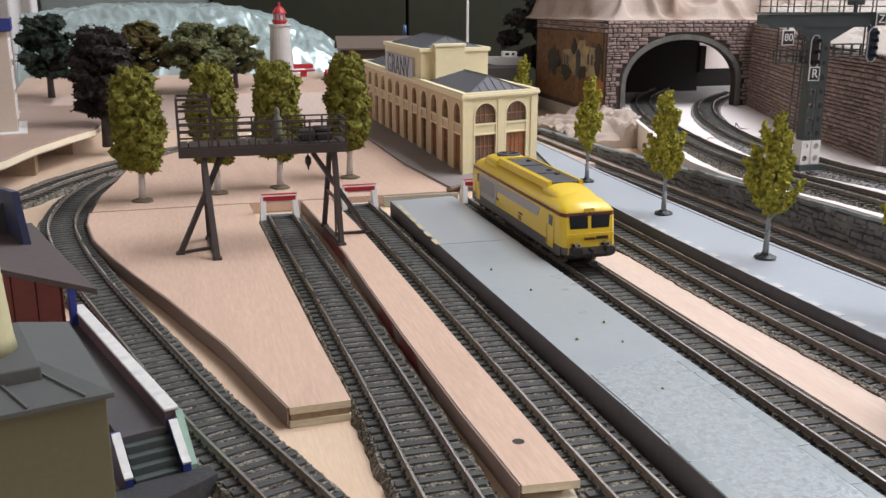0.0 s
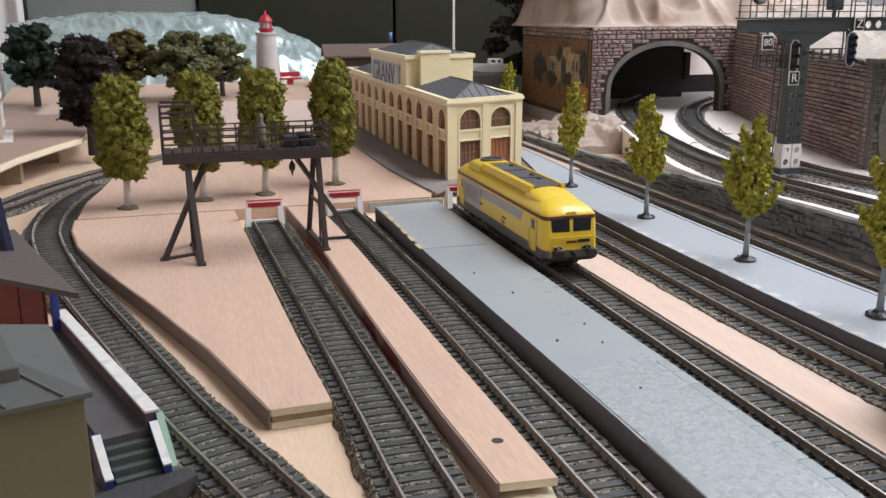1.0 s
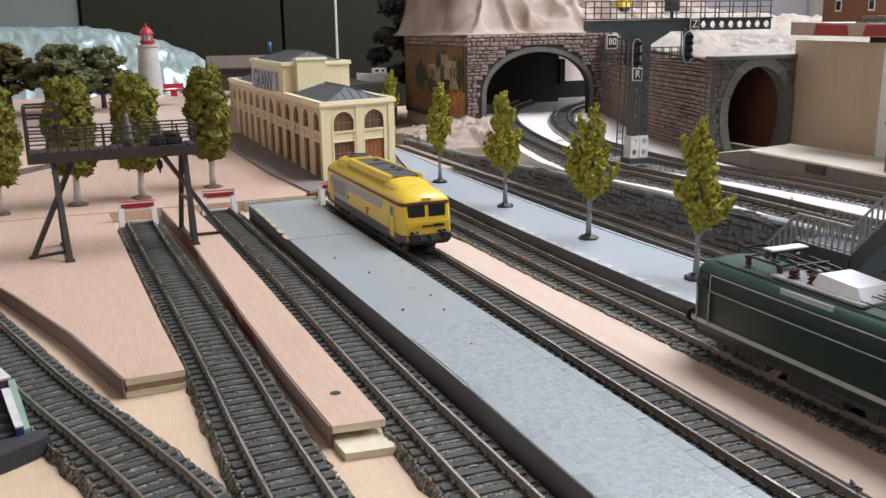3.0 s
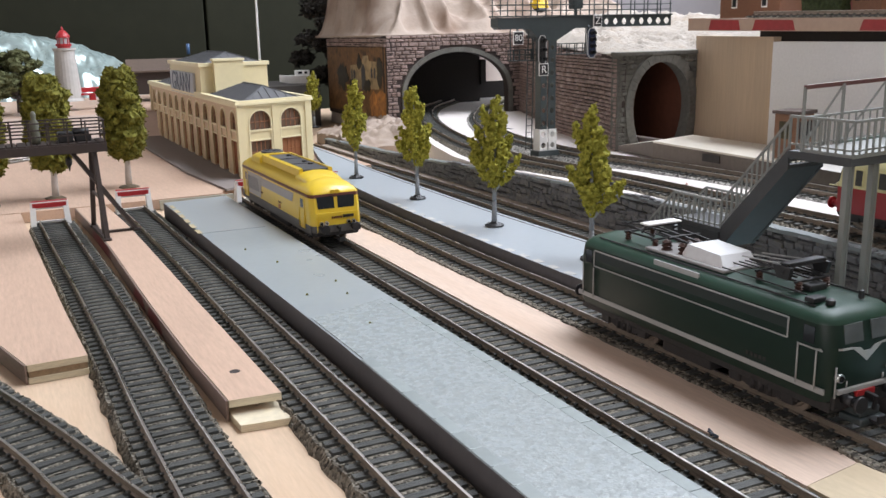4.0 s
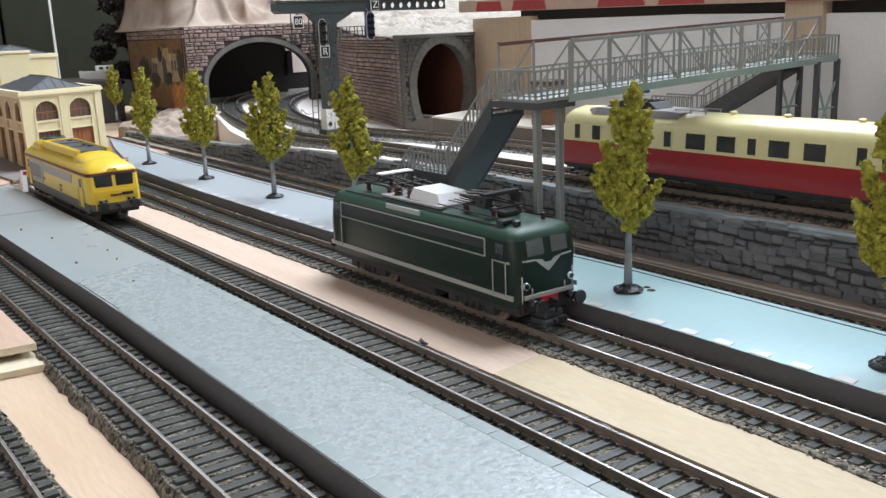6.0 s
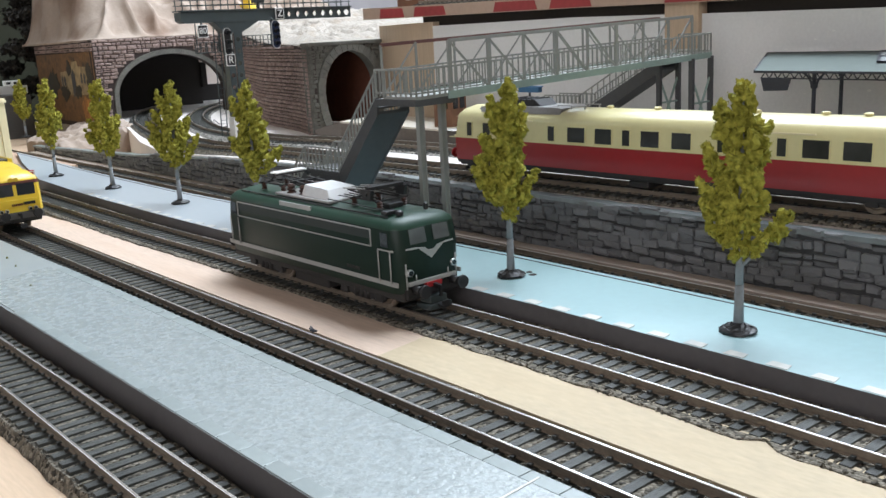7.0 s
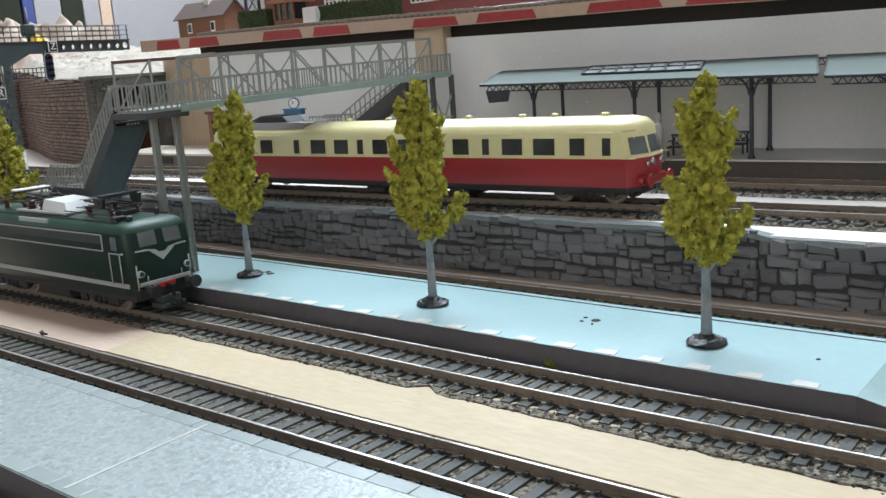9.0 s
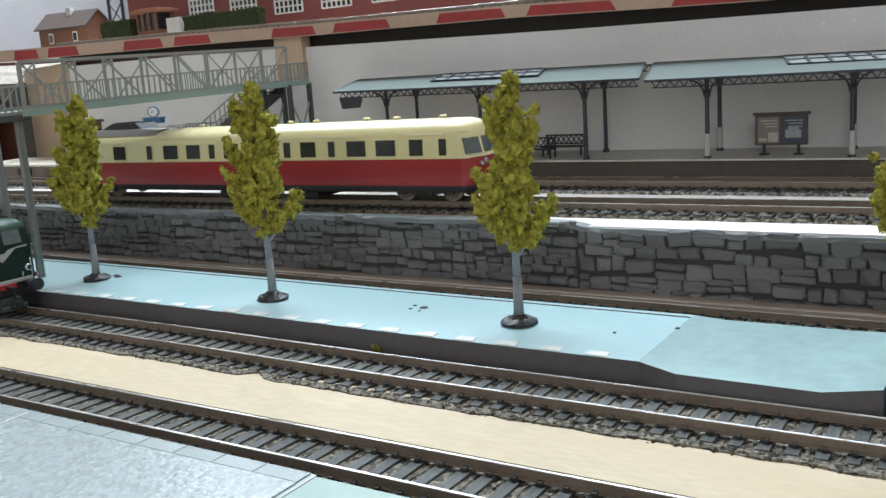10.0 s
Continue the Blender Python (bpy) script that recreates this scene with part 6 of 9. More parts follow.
def footbridge():
    t = thing("footbridge", 0, 0, 0, "grey lattice footbridge with stairs over the tracks", "bridge")
    zd = lambda x: 92.8 + (x - 81) * 0.024
    y0, y1 = 331.0, 354.0
    bm = fresh()
    loft(bm, [[(x, y0, zd(x) - 1.4), (x, y1, zd(x) - 1.4), (x, y1, zd(x)), (x, y0, zd(x))] for x in (81, 101, 319)])
    part("deck", bm, BRIDGE, t)
    for y in (y0 - 0.8, y1 + 0.2):
        bm = fresh()
        loft(bm, [[(x, y, zd(x) - 2.6), (x, y + 0.7, zd(x) - 2.6), (x, y + 0.7, zd(x) + 0.8), (x, y, zd(x) + 0.8)] for x in (99, 319)])
        part("edge_beam", bm, BRIDGE_GREEN, t, "grey-green edge beam")
    bm = fresh()
    box(bm, 80, 104, y0, y1 + 6, zd(90) - 4.4, zd(90) - 1.4, 0.4)
    part("landing", bm, BRIDGE_DARK, t)
    n = 8
    xs = [101 + (298 - 101) * i / n for i in range(n + 1)]
    H = 22.5
    for y in (y0, y1):
        rear = y == y1
        px = ([xs[0] - 20] if rear else []) + xs
        bm = fresh()
        bar(bm, (px[0], y, zd(px[0]) + H), (px[-1], y, zd(px[-1]) + H), 1.5, 1.5)
        part("top_chord", bm, RUST_RED if rear else BRIDGE, t, "rust-red top chord" if rear else "")
        for i, x in enumerate(px):
            bm = fresh()
            bar(bm, (x, y, zd(x) - 1), (x, y, zd(x) + H), 0.9 if rear else 2.0 if x == xs[0] or x == xs[5] else 1.2, 0.9 if rear else 1.2)
            part("post", bm, BRIDGE, t)
        for i, (a, b) in enumerate(zip(px, px[1:])):
            bm = fresh()
            w = 0.6 if rear else 0.8
            if (i < 5) != rear:
                bar(bm, (a, y, zd(a) + H), (b, y, zd(b)), w, w)
            else:
                bar(bm, (a, y, zd(a)), (b, y, zd(b) + H), w, w)
            part("diagonal", bm, BRIDGE, t)
            railing(t, (a, y, zd(a) + 0.2), (b, y, zd(b) + 0.2), 11.2, 6, 0.8, 0.5)
    for a, b, k in (((81, y0, zd(81)), (101, y0, zd(101)), 6), ((81, y0, zd(81)), (81, y1 + 6, zd(81)), 8), ((298, y0, zd(298)), (319, y0, zd(319)), 6), ((298, y1, zd(298)), (301, y1, zd(301)), 1), ((319, y0, zd(319)), (319, y1, zd(319)), 6)):
        railing(t, a, b, 11.6, k, 1.0, 0.65)
    # near stairs, in two flights with a landing between
    def flight(p, q, x0, x1, steps):
        p, q = Vector(p), Vector(q)
        for x in (x0, x1 - 1.2):
            bm = fresh()
            pts = [(x, p.y, p.z), (x, q.y, q.z), (x, q.y, q.z - 9.5), (x, p.y, p.z - 8.0)]
            slab(bm, pts, (0, 0, 0), (1.2, 0, 0))
            part("stringer", bm, BRIDGE_DARK, t, "dark grey stair stringer")
        bm = fresh()
        slab(bm, [(x0 + 1.2, p.y, p.z - 7.5), (x0 + 1.2, q.y, q.z - 9.0), (x0 + 1.2, q.y, q.z - 7.8), (x0 + 1.2, p.y, p.z - 6.3)], (0, 0, 0), (x1 - x0 - 2.4, 0, 0))
        part("stair_soffit", bm, BRIDGE_DARK, t, "dark grey underside of the stairs")
        for i in range(steps):
            f = (i + 0.5) / steps
            c = p.lerp(q, f)
            bm = fresh()
            box(bm, x0 + 1.2, x1 - 1.2, c.y - abs(q.y - p.y) / steps * 0.6, c.y + abs(q.y - p.y) / steps * 0.6, c.z - 1.4, c.z - 0.6)
            part("tread", bm, BRIDGE_DARK, t)
        for x in (x0 + 0.5, x1 - 0.5):
            railing(t, (x, p.y, p.z), (x, q.y, q.z), 11.5, 13, 0.8, 0.6)

    flight((0, 360, zd(90) - 1), (0, 394, 55.5), 81, 100, 14)
    bm = fresh()
    box(bm, 81, 100, 393, 424, 53.2, 55.2, 0.3)
    box(bm, 82, 99, 396, 422, 46, 53.2, 0.5)
    part("half_landing", bm, BRIDGE_DARK, t)
    for a, b, k in (((81, 394, 55), (81, 424, 55), 9), ((100, 394, 55), (100, 424, 55), 9)):
        railing(t, a, b, 11.5, k, 0.9, 0.6)
    flight((0, 424, 55.0), (0, 466, 14.0), 81, 100, 13)
    for x, y in ((84, 410), (97, 410)):
        bm = fresh()
        box(bm, x - 1.2, x + 1.2, y - 1.2, y + 1.2, 12.6, 46, 0.2)
        part("leg", bm, BRIDGE, t)
    for x, y in ((88, 338), (101, 338)):
        bm = fresh()
        box(bm, x - 1.1, x + 1.1, y - 0.8, y + 0.8, 12.6, zd(90) - 4.4, 0.2)
        for s in (-1, 1):
            box(bm, x + s * 1.2 - 0.35, x + s * 1.2 + 0.35, y - 1.2, y + 1.2, 12.6, zd(90) - 4.4)
        part("leg", bm, BRIDGE, t, "pale grey fluted column")
    # far trestle and stairs
    for x in (298, 319):
        for y in (y0, y1):
            bm = fresh()
            box(bm, x - 1.4, x + 1.4, y - 1.4, y + 1.4, 45, zd(x) - 1.5, 0.2)
            part("leg", bm, BRIDGE_DARK, t)
    for y in (y0, y1):
        bm = fresh()
        bar(bm, (298, y, 50), (319, y, 86), 1.0, 1.0)
        bar(bm, (319, y, 50), (298, y, 86), 1.0, 1.0)
        bar(bm, (298, y, 70), (319, y, 70), 1.0, 1.0)
        part("cross_brace", bm, BRIDGE_GREEN, t)
    flight((0, 354.5, zd(309) - 1), (0, 419.5, 62), 301, 318, 14)
    bm = fresh()
    box(bm, 301, 318, 418.5, 451.5, 60, 62, 0.3)
    box(bm, 302, 317, 421, 449, 45, 60, 0.3)
    part("half_landing", bm, BRIDGE_DARK, t)
    for x in (301.5, 317.5):
        railing(t, (x, 419.5, 62), (x, 451.5, 62), 11, 9, 0.9, 0.6)
    # the span crosses the tracks at a slight skew
    skew = lambda x: max(0.0, x - 101 * MM) * 0.046
    for c in t.children:
        if c.name.startswith("baluster"):
            c.location.y += skew(c.location.x)
        else:
            for v in c.data.vertices:
                v.co.y += skew(v.co.x)
    return t


footbridge()

# platform under the canopy
bm = fresh()
prism(bm, [(302, -420), (356, -420), (356, 561.5), (293.6, 561.5), (290.5, 500), (291.5, 470), (294, 400), (298.5, 250), (300.5, 65)], UP - 0.3, 45.3, 0, 1)
solid("upper_platform", bm, [CONCRETE, material("dark_platform_face", (0.10, 0.085, 0.07), 0.7, vary=0.2, grain=300, patch=20, bump=0.3)], "grey concrete platform under the canopy", "platform")
bm = fresh()
prism(bm, [(299.5, -420), (304, -420), (302.5, 65), (300.5, 250), (295, 400), (293, 470), (290.0, 470), (292, 400), (296.5, 250), (298.5, 65)], 44.9, 45.8)
solid("platform_kerb", bm, CONCRETE, "pale kerb of the upper platform", "kerb")
END = [(294, 562), (356, 562), (356, 726), (301, 710), (296.5, 604)]
bm = fresh()
prism(bm, [(x - 0.6 if x < 350 else x, y) for x, y in END], 44.2, 45.7)
solid("platform_end", bm, material("cream_card", (0.70, 0.64, 0.54), 0.6, vary=0.06), "cream card top of the platform's end", "platform")
bm = fresh()
prism(bm, END, UP - 1.5, 44.2)
solid("platform_end_base", bm, material("brown_card", (0.13, 0.105, 0.085), 0.7, vary=0.2, grain=300, patch=20, bump=0.2), "brown card sides under the platform's end", "platform")
bm = fresh()
loft(bm, [[(301, 710.2, UP - 1.5), (356, 726.2, UP - 1.5), (356, 726.2, 45.4), (301, 710.2, 45.4)], [(322, 785.5, 28), (362, 785.5, 28), (362, 785.5, 32.5), (322, 785.5, 32.5)]], mis=[0, 0, 1, 0])
solid("platform_ramp", bm, [bpy.data.materials["brown_card"], bpy.data.materials["cream_card"]], "card ramp falling from the platform's end to the tunnel", "platform")
bm = fresh()
box(bm, 296.2, 299.5, 628, 646, 37, 42.5)
solid("drain_hole", bm, DARK_INSIDE, "dark square opening in the platform's side", "hole")

bm = fresh()
loft(bm, [[(356, y, UP), (362, y, UP), (362, y, z), (356, y, z)] for y, z in ((-420, 111), (0, 116), (170, 118), (370, 122), (480, 124.5), (640, 124.5))])
backdrop = solid("backdrop_wall", bm, BACKDROP_GREY, "grey roughly painted board behind the canopy", "wall")
bm = fresh()
r_ = random.Random(12)
for k in range(70):
    y, z, w = r_.uniform(-120, 330), r_.uniform(48, 114), r_.uniform(0.5, 1.6)
    slab(bm, [(355.95, y + w * math.cos(q) * r_.uniform(0.6, 1.3), z + w * 0.55 * math.sin(q) * r_.uniform(0.6, 1.3)) for q in (0.2, 1.3, 2.4, 3.5, 4.6, 5.7)], (0.3, 0, 0), (-0.25, 0, 0))
part("paint_flecks", bm, WHITE, backdrop, "small pale flecks of paint")
bm = fresh()
slab(bm, [(356, 640, UP), (414, 792, UP), (414, 792, 128), (356, 640, 128)], (0, 0, 0), (6, -2, 0))
solid("wooden_panel", bm, material("raw_pine", (0.52, 0.39, 0.27), 0.65, vary=0.12, grain=120, patch=14, bump=0.2, stretch=(4, 4, 0.4)), "raw pine panel beside the single tunnel", "wall")
bm = fresh()
box(bm, 352, 362, 372, 398, 100, 131, 0.3)
solid("wooden_post", bm, bpy.data.materials["raw_pine"], "raw pine block carrying the upper level", "post")

# added dark sheet gives the shaded gap under the fascia its darkness
bm = fresh()
box(bm, 366, 370, -420, 664, 100, 135)
solid("cavity_back", bm, DARK_INSIDE, "added dark board standing in for shade under the upper level", "wall")

# upper level: striped fascia, deck, its track and the street behind
FX = 345.0
fas = [(-420, 112.0, 120.0), (100, 124.5, 132.0), (200, 127.5, 135.0), (350, 129.0, 136.8), (475, 131.0, 139.5), (640, 132.5, 142.0), (690, 133.0, 142.8), (724, 133.5, 143.5)]
bm = fresh()
rings = [[(FX - 0.2, y, z0), (FX + 4, y, z0), (FX + 4, y, z1), (FX - 0.2, y, z1)] for y, z0, z1 in fas]
loft(bm, rings)
fascia = solid("fascia_beam", bm, material("pinkish_wood", (0.46, 0.33, 0.25), 0.55, vary=0.1, grain=200, patch=16, bump=0.15), "pinkish wooden fascia with red painted stripes", "beam")


def fas_at(y):
    return float(np.interp(y, [f[0] for f in fas], [f[1] for f in fas])), float(np.interp(y, [f[0] for f in fas], [f[2] for f in fas]))


for a, b in ((664, 699), (609, 651), (506, 553), (454, 494), (352, 393), (289, 337), (203, 253), (132, 189), (40, 100), (-60, -5)):
    bm = fresh()
    (p0, p1), (q0, q1) = fas_at(a), fas_at(b)
    k = (b - a) * 0.06
    slab(bm, [(FX - 0.2, a, p0 + 0.5), (FX - 0.2, b, q0 + 0.5), (FX - 0.2, b - k, q1 - 1.2), (FX - 0.2, a + k, p1 - 1.4)], (0.1, 0, 0), (-0.35, 0, 0))
    ob = part("red_stripe", bm, material("worn_red_stripe", (0.33, 0.035, 0.035), 0.5, vary=0.2, grain=250, patch=25, bump=0.1) if a == 664 else bpy.data.materials["worn_red_stripe"], fascia)
bm = fresh()
rings = [[(FX + 4.2, y, z1 - 6), (700, y, z1 - 6), (700, y, z1 - 0.5), (FX + 4.2, y, z1 - 0.5)] for y, z0, z1 in fas]
loft(bm, rings)
solid("upper_street_deck", bm, PINK_BOARD, "board carrying the upper street level", "ground")
track("highest track along the edge of the upper level", [(392, y, z1 - 0.5) for y, z0, z1 in fas[:7]], bed=1.0, bed_w=13)


def cottage(x, y, z, w, d, h, rz, wall_mat, roof_mat, label):
    t = thing("cottage", x, y, z, label, "house", rz, "houses on the upper level")
    bm = fresh()
    box(bm, -w / 2, w / 2, -d / 2, d / 2, 0, h)
    slab(bm, [(-w / 2, -d / 2, h), (-w / 2, d / 2, h), (-w / 2, 0, h + d * 0.42)], (0, 0, 0), (w, 0, 0))
    part("wall", bm, wall_mat, t)
    for s in (-1, 1):
        bm = fresh()
        slab(bm, [(-w / 2 - 3, s * (d / 2 + 4), h - 3), (w / 2 + 3, s * (d / 2 + 4), h - 3), (w / 2 + 3, 0, h + d * 0.45), (-w / 2 - 3, 0, h + d * 0.45)], (0, 0, 0), (0, 0, 1.3))
        part("roof", bm, roof_mat, t)
    bm = fresh()
    box(bm, -3, 3, -5, 1, h + d * 0.2, h + d * 0.6, 0.3)
    part("chimney", bm, CONCRETE, t)
    for k in (-1, 1):
        bm = fresh()
        box(bm, k * w * 0.25 - 3, k * w * 0.25 + 3, -d / 2 - 0.6, -d / 2 + 0.4, h * 0.35, h * 0.75)
        wdw = part("window", bm, WHITE, t, "white framed window")
        bm = fresh()
        box(bm, k * w * 0.25 - 2.2, k * w * 0.25 + 2.2, -d / 2 - 0.9, -d / 2 + 0.3, h * 0.4, h * 0.7)
        part("pane", bm, GLASS_DARK, wdw)
    return t


TILE_BROWN = material("brown_tile", (0.10, 0.07, 0.06), 0.6, vary=0.15, grain=300, patch=40, bump=0.3)
cottage(448, 748, 143, 66, 30, 25, -84, material("orange_brick_wall", (0.19, 0.085, 0.045), 0.7, vary=0.15, grain=400, patch=40, bump=0.3), TILE_BROWN, "small orange brick cottage with brown roof")


def street_kiosk(x, y, z):
    """A small glazed hut: low walls, corner posts and a flat overhanging roof."""
    t = thing("kiosk", x, y, z, "small timber kiosk with flat orange roof", "kiosk", -4, "houses on the upper level")
    wood = material("timber_kiosk", (0.17, 0.075, 0.035), 0.6, vary=0.2)
    bm = fresh()
    box(bm, -9, 9, -14, 14, 0, 13)
    part("wall", bm, wood, t)
    bm = fresh()
    box(bm, -8.2, 8.2, -13.2, 13.2, 13, 28)
    part("window", bm, GLASS_DARK, t, "dark glazing")
    for px, py in ((-8.6, -13.6), (-8.6, -4), (-8.6, 5), (-8.6, 13.6), (8.6, -13.6), (8.6, 13.6)):
        bm = fresh()
        box(bm, px - 1, px + 1, py - 1, py + 1, 12, 28)
        part("post", bm, wood, t)
    bm = fresh()
    box(bm, -13, 13, -20, 19, 28, 31, 0.4)
    box(bm, -10, 10, -15, 15, 31, 32.5, 0.4)
    part("roof", bm, material("orange_roof", (0.26, 0.105, 0.05), 0.6, vary=0.1), t)
    return t


street_kiosk(440, 620, 141)
HEDGE = foliage("hedge_foliage", (0.010, 0.015, 0.006), (0.05, 0.068, 0.026), (0.026, 0.036, 0.013))
for hy, hl, hz in ((662, 42, 166), (526, 90, 162)):
    bm = fresh()
    box(bm, 428, 438, hy - hl / 2, hy + hl / 2, 139, hz, 0.8)
    bmesh.ops.subdivide_edges(bm, edges=bm.edges, cuts=5, use_grid_fill=True)
    for v in bm.verts:
        v.co += Vector((noise.noise(v.co * 0.3), noise.noise(v.co * 0.31 + Vector((9, 0, 0))), noise.noise(v.co * 0.29 + Vector((0, 9, 0))))) * 1.6
    solid("hedge", bm, HEDGE, "clipped dark green hedge on the upper level", "hedge", "")
bm = fresh()
box(bm, 428, 436, 575, 592, 138, 162, 0.4)
solid("garden_wall", bm, CONCRETE, "short pale garden wall beside the hedge", "wall")
mast = thing("lattice_mast", 468, 706, 142, "dark steel lattice mast behind the hedge", "mast")
for my in (-10, 10):
    bm = fresh()
    box(bm, -1.2, 1.2, my - 1.2, my + 1.2, 0, 90, 0.2)
    part("upright", bm, IRON, mast)
for k in range(4):
    for sgn in (-1, 1):
        bm = fresh()
        bar(bm, (0, -10 * sgn, 4 + k * 21), (0, 10 * sgn, 25 + k * 21), 1.0, 1.0)
        part("brace", bm, IRON, mast)


def brick_house():
    t = thing("apartment_house", 470, 360, 132, "red brick house with white lattice windows", "house", 0, "houses on the upper level")
    bm = fresh()
    box(bm, 0, 60, -420, 330, 0, 90)
    part("wall", bm, material("red_brick_wall", (0.20, 0.055, 0.045), 0.7, vary=0.2, grain=350, patch=60, bump=0.3), t)
    for k, y in enumerate((227.5, 174.5, 121.5, 68.5, 15.5, -37.5)):
        bm = fresh()
        box(bm, -0.8, 0.6, y - 15.5, y + 15.5, 26, 58)
        w = part("window", bm, GLASS_DARK, t, "white lattice window")
        bm = fresh()
        for i in range(7):
            bar(bm, (-1.2, y - 15.5 + i * 31 / 6, 26), (-1.2, y - 15.5 + i * 31 / 6, 58), 1.4, 1.2)
            bar(bm, (-1.2, y - 15.5, 26 + i * 32 / 6), (-1.2, y + 15.5, 26 + i * 32 / 6), 1.4, 1.2)
        part("lattice", bm, WHITE, w)
    return t


brick_house()


# ---- canopy over the upper platform ----
def canopy(y0, y1, posts, lights, ends, label):
    """ends: eave height, rise to the ridge and skew of the ridge, at y0 and at y1."""
    t = thing("platform_canopy", 0, 0, 0, label, "canopy", 0, "canopies")
    xa, xb = 277.0, 349.0
    mix = lambda k, y: ends[0][k] + (ends[1][k] - ends[0][k]) * (y - y0) / (y1 - y0)
    level = lambda y, f: mix(0, y) + mix(1, y) * f
    P = lambda y, f, up=0.0: (xa + (xb - xa) * f, y + mix(2, y) * f, level(y, f) + up)
    bm = fresh()
    slab(bm, [P(y0, 0), P(y1, 0), P(y1, 1), P(y0, 1)], (0, 0, 0), (0, 0, 0.6))
    part("roof", bm, CANOPY_ROOF, t)
    for name, a, b, w in (("gutter", P(y0, 0), P(y1, 0), 1.2), ("ridge_bar", P(y0, 1, 0.4), P(y1, 1, 0.4), 0.9), ("verge", P(y0, 0, 0.3), P(y0, 1, 0.4), 0.9), ("verge", P(y1, 0, 0.3), P(y1, 1, 0.4), 0.9)):
        bm = fresh()
        bar(bm, a, b, w, w)
        part(name, bm, IRON, t)
    for a, b in lights:
        bm = fresh()
        f0, f1 = 0.39, 0.93
        slab(bm, [P(a, f0, 0.9), P(b, f0, 0.9), P(b, f1, 0.9), P(a, f1, 0.9)], (0, 0, 0), (0, 0, 0.3))
        s = part("skylight", bm, material("skylight_pane", (0.42, 0.47, 0.48), 0.15, vary=0.04) if "skylight_pane" not in bpy.data.materials else bpy.data.materials["skylight_pane"], t, "pale glazed skylight strip")
        n = max(3, int(abs(b - a) / 9))
        for i in range(n + 1):
            y = a + (b - a) * i / n
            bm = fresh()
            bar(bm, P(y, f0, 1.3), P(y, f1, 1.3), 1.4, 0.8)
            part("glazing_bar", bm, IRON, s)
        for f in (f0, (f0 + f1) / 2, f1):
            bm = fresh()
            bar(bm, P(a, f, 1.3), P(b, f, 1.3), 1.8 if f != f0 else 1.0, 0.8)
            part("glazing_bar", bm, IRON, s)
    # lattice girder under the front row
    for x in (280.5, 344.0):
        top = lambda y: level(y, (x - xa) / (xb - xa)) - 0.6
        bm = fresh()
        bar(bm, (x, y0 + 2, top(y0)), (x, y1 - 2, top(y1)), 0.9, 0.9)
        bar(bm, (x, y0 + 2, top(y0) - 3.3), (x, y1 - 2, top(y1) - 3.3), 0.6, 0.6)
        n = int(abs(y1 - y0) / 2.4)
        for i in range(n):
            ya, yb = y0 + 2 + (y1 - y0 - 4) * i / n, y0 + 2 + (y1 - y0 - 4) * (i + 1) / n
            bar(bm, (x, ya, top(ya) - 3.3 * ((i + 1) % 2)), (x, yb, top(yb) - 3.3 * (i % 2)), 0.45, 0.45)
        part("lattice_girder", bm, IRON, t, "dark iron lattice girder")
    for y in posts:
        for x, y in ((303.0, y), (344.0, y + 5)):
            zt = level(y, (x - xa) / (xb - xa)) - 4.6
            bm = fresh()
            lathe(bm, x, y, [(2.0, 45.2), (1.9, 46.4), (1.15, 48), (1.05, zt - 6), (1.6, zt - 5.4), (1.15, zt - 4.6), (1.15, zt + 4)], 10)
            p = part("post", bm, IRON, t, "blue-black iron column")
            bm = fresh()
            lathe(bm, x, y, [(1.6, 46.0), (1.5, 58), (1.2, 58.3)], 10)
            if y < 100:
                part("post_foot", bm, material("pale_post_paint", (0.45, 0.44, 0.43), 0.5, vary=0.15) if "pale_post_paint" not in bpy.data.materials else bpy.data.materials["pale_post_paint"], p, "pale painted column foot")
            else:
                bm.free()
            for s in (-1, 1):
                bm = fresh()
                rings = []
                for k in range(7):
                    a = math.pi / 2 * k / 6
                    c, n = Vector((x, y + s * (1.2 + 7.5 * (1 - math.cos(a))), zt - 8 + 8.6 * math.sin(a))), Vector((0, s * math.cos(a), -math.sin(a))) * 0.45
                    w = Vector((0.45, 0, 0))
                    rings.append([c - n - w, c + n - w, c + n + w, c - n + w])
                loft(bm, rings)
                part("bracket", bm, IRON, p)
    return t


canopy(95, 287, [135.5, 201.0, 267], [(154, 223)], ((88.0, 7.0, 22.0), (90.2, 6.0, 34.0)), "long iron platform canopy with grey-green roof and skylights")
canopy(-170, 92, [69, 1, -66, -132], [(-66, 22)], ((85.6, 5.4, 20.0), (86.8, 7.8, 20.0)), "second iron platform canopy with grey-green roof and skylights")

bm = fresh()
slab(bm, [(278, 284, 87), (278, 267, 87), (278, 269, 80.5), (278, 282, 80)], (0, 0, 0), (1.2, 0, 0))
solid("hanging_sign", bm, IRON, "dark sign board hanging under the canopy", "sign", "")


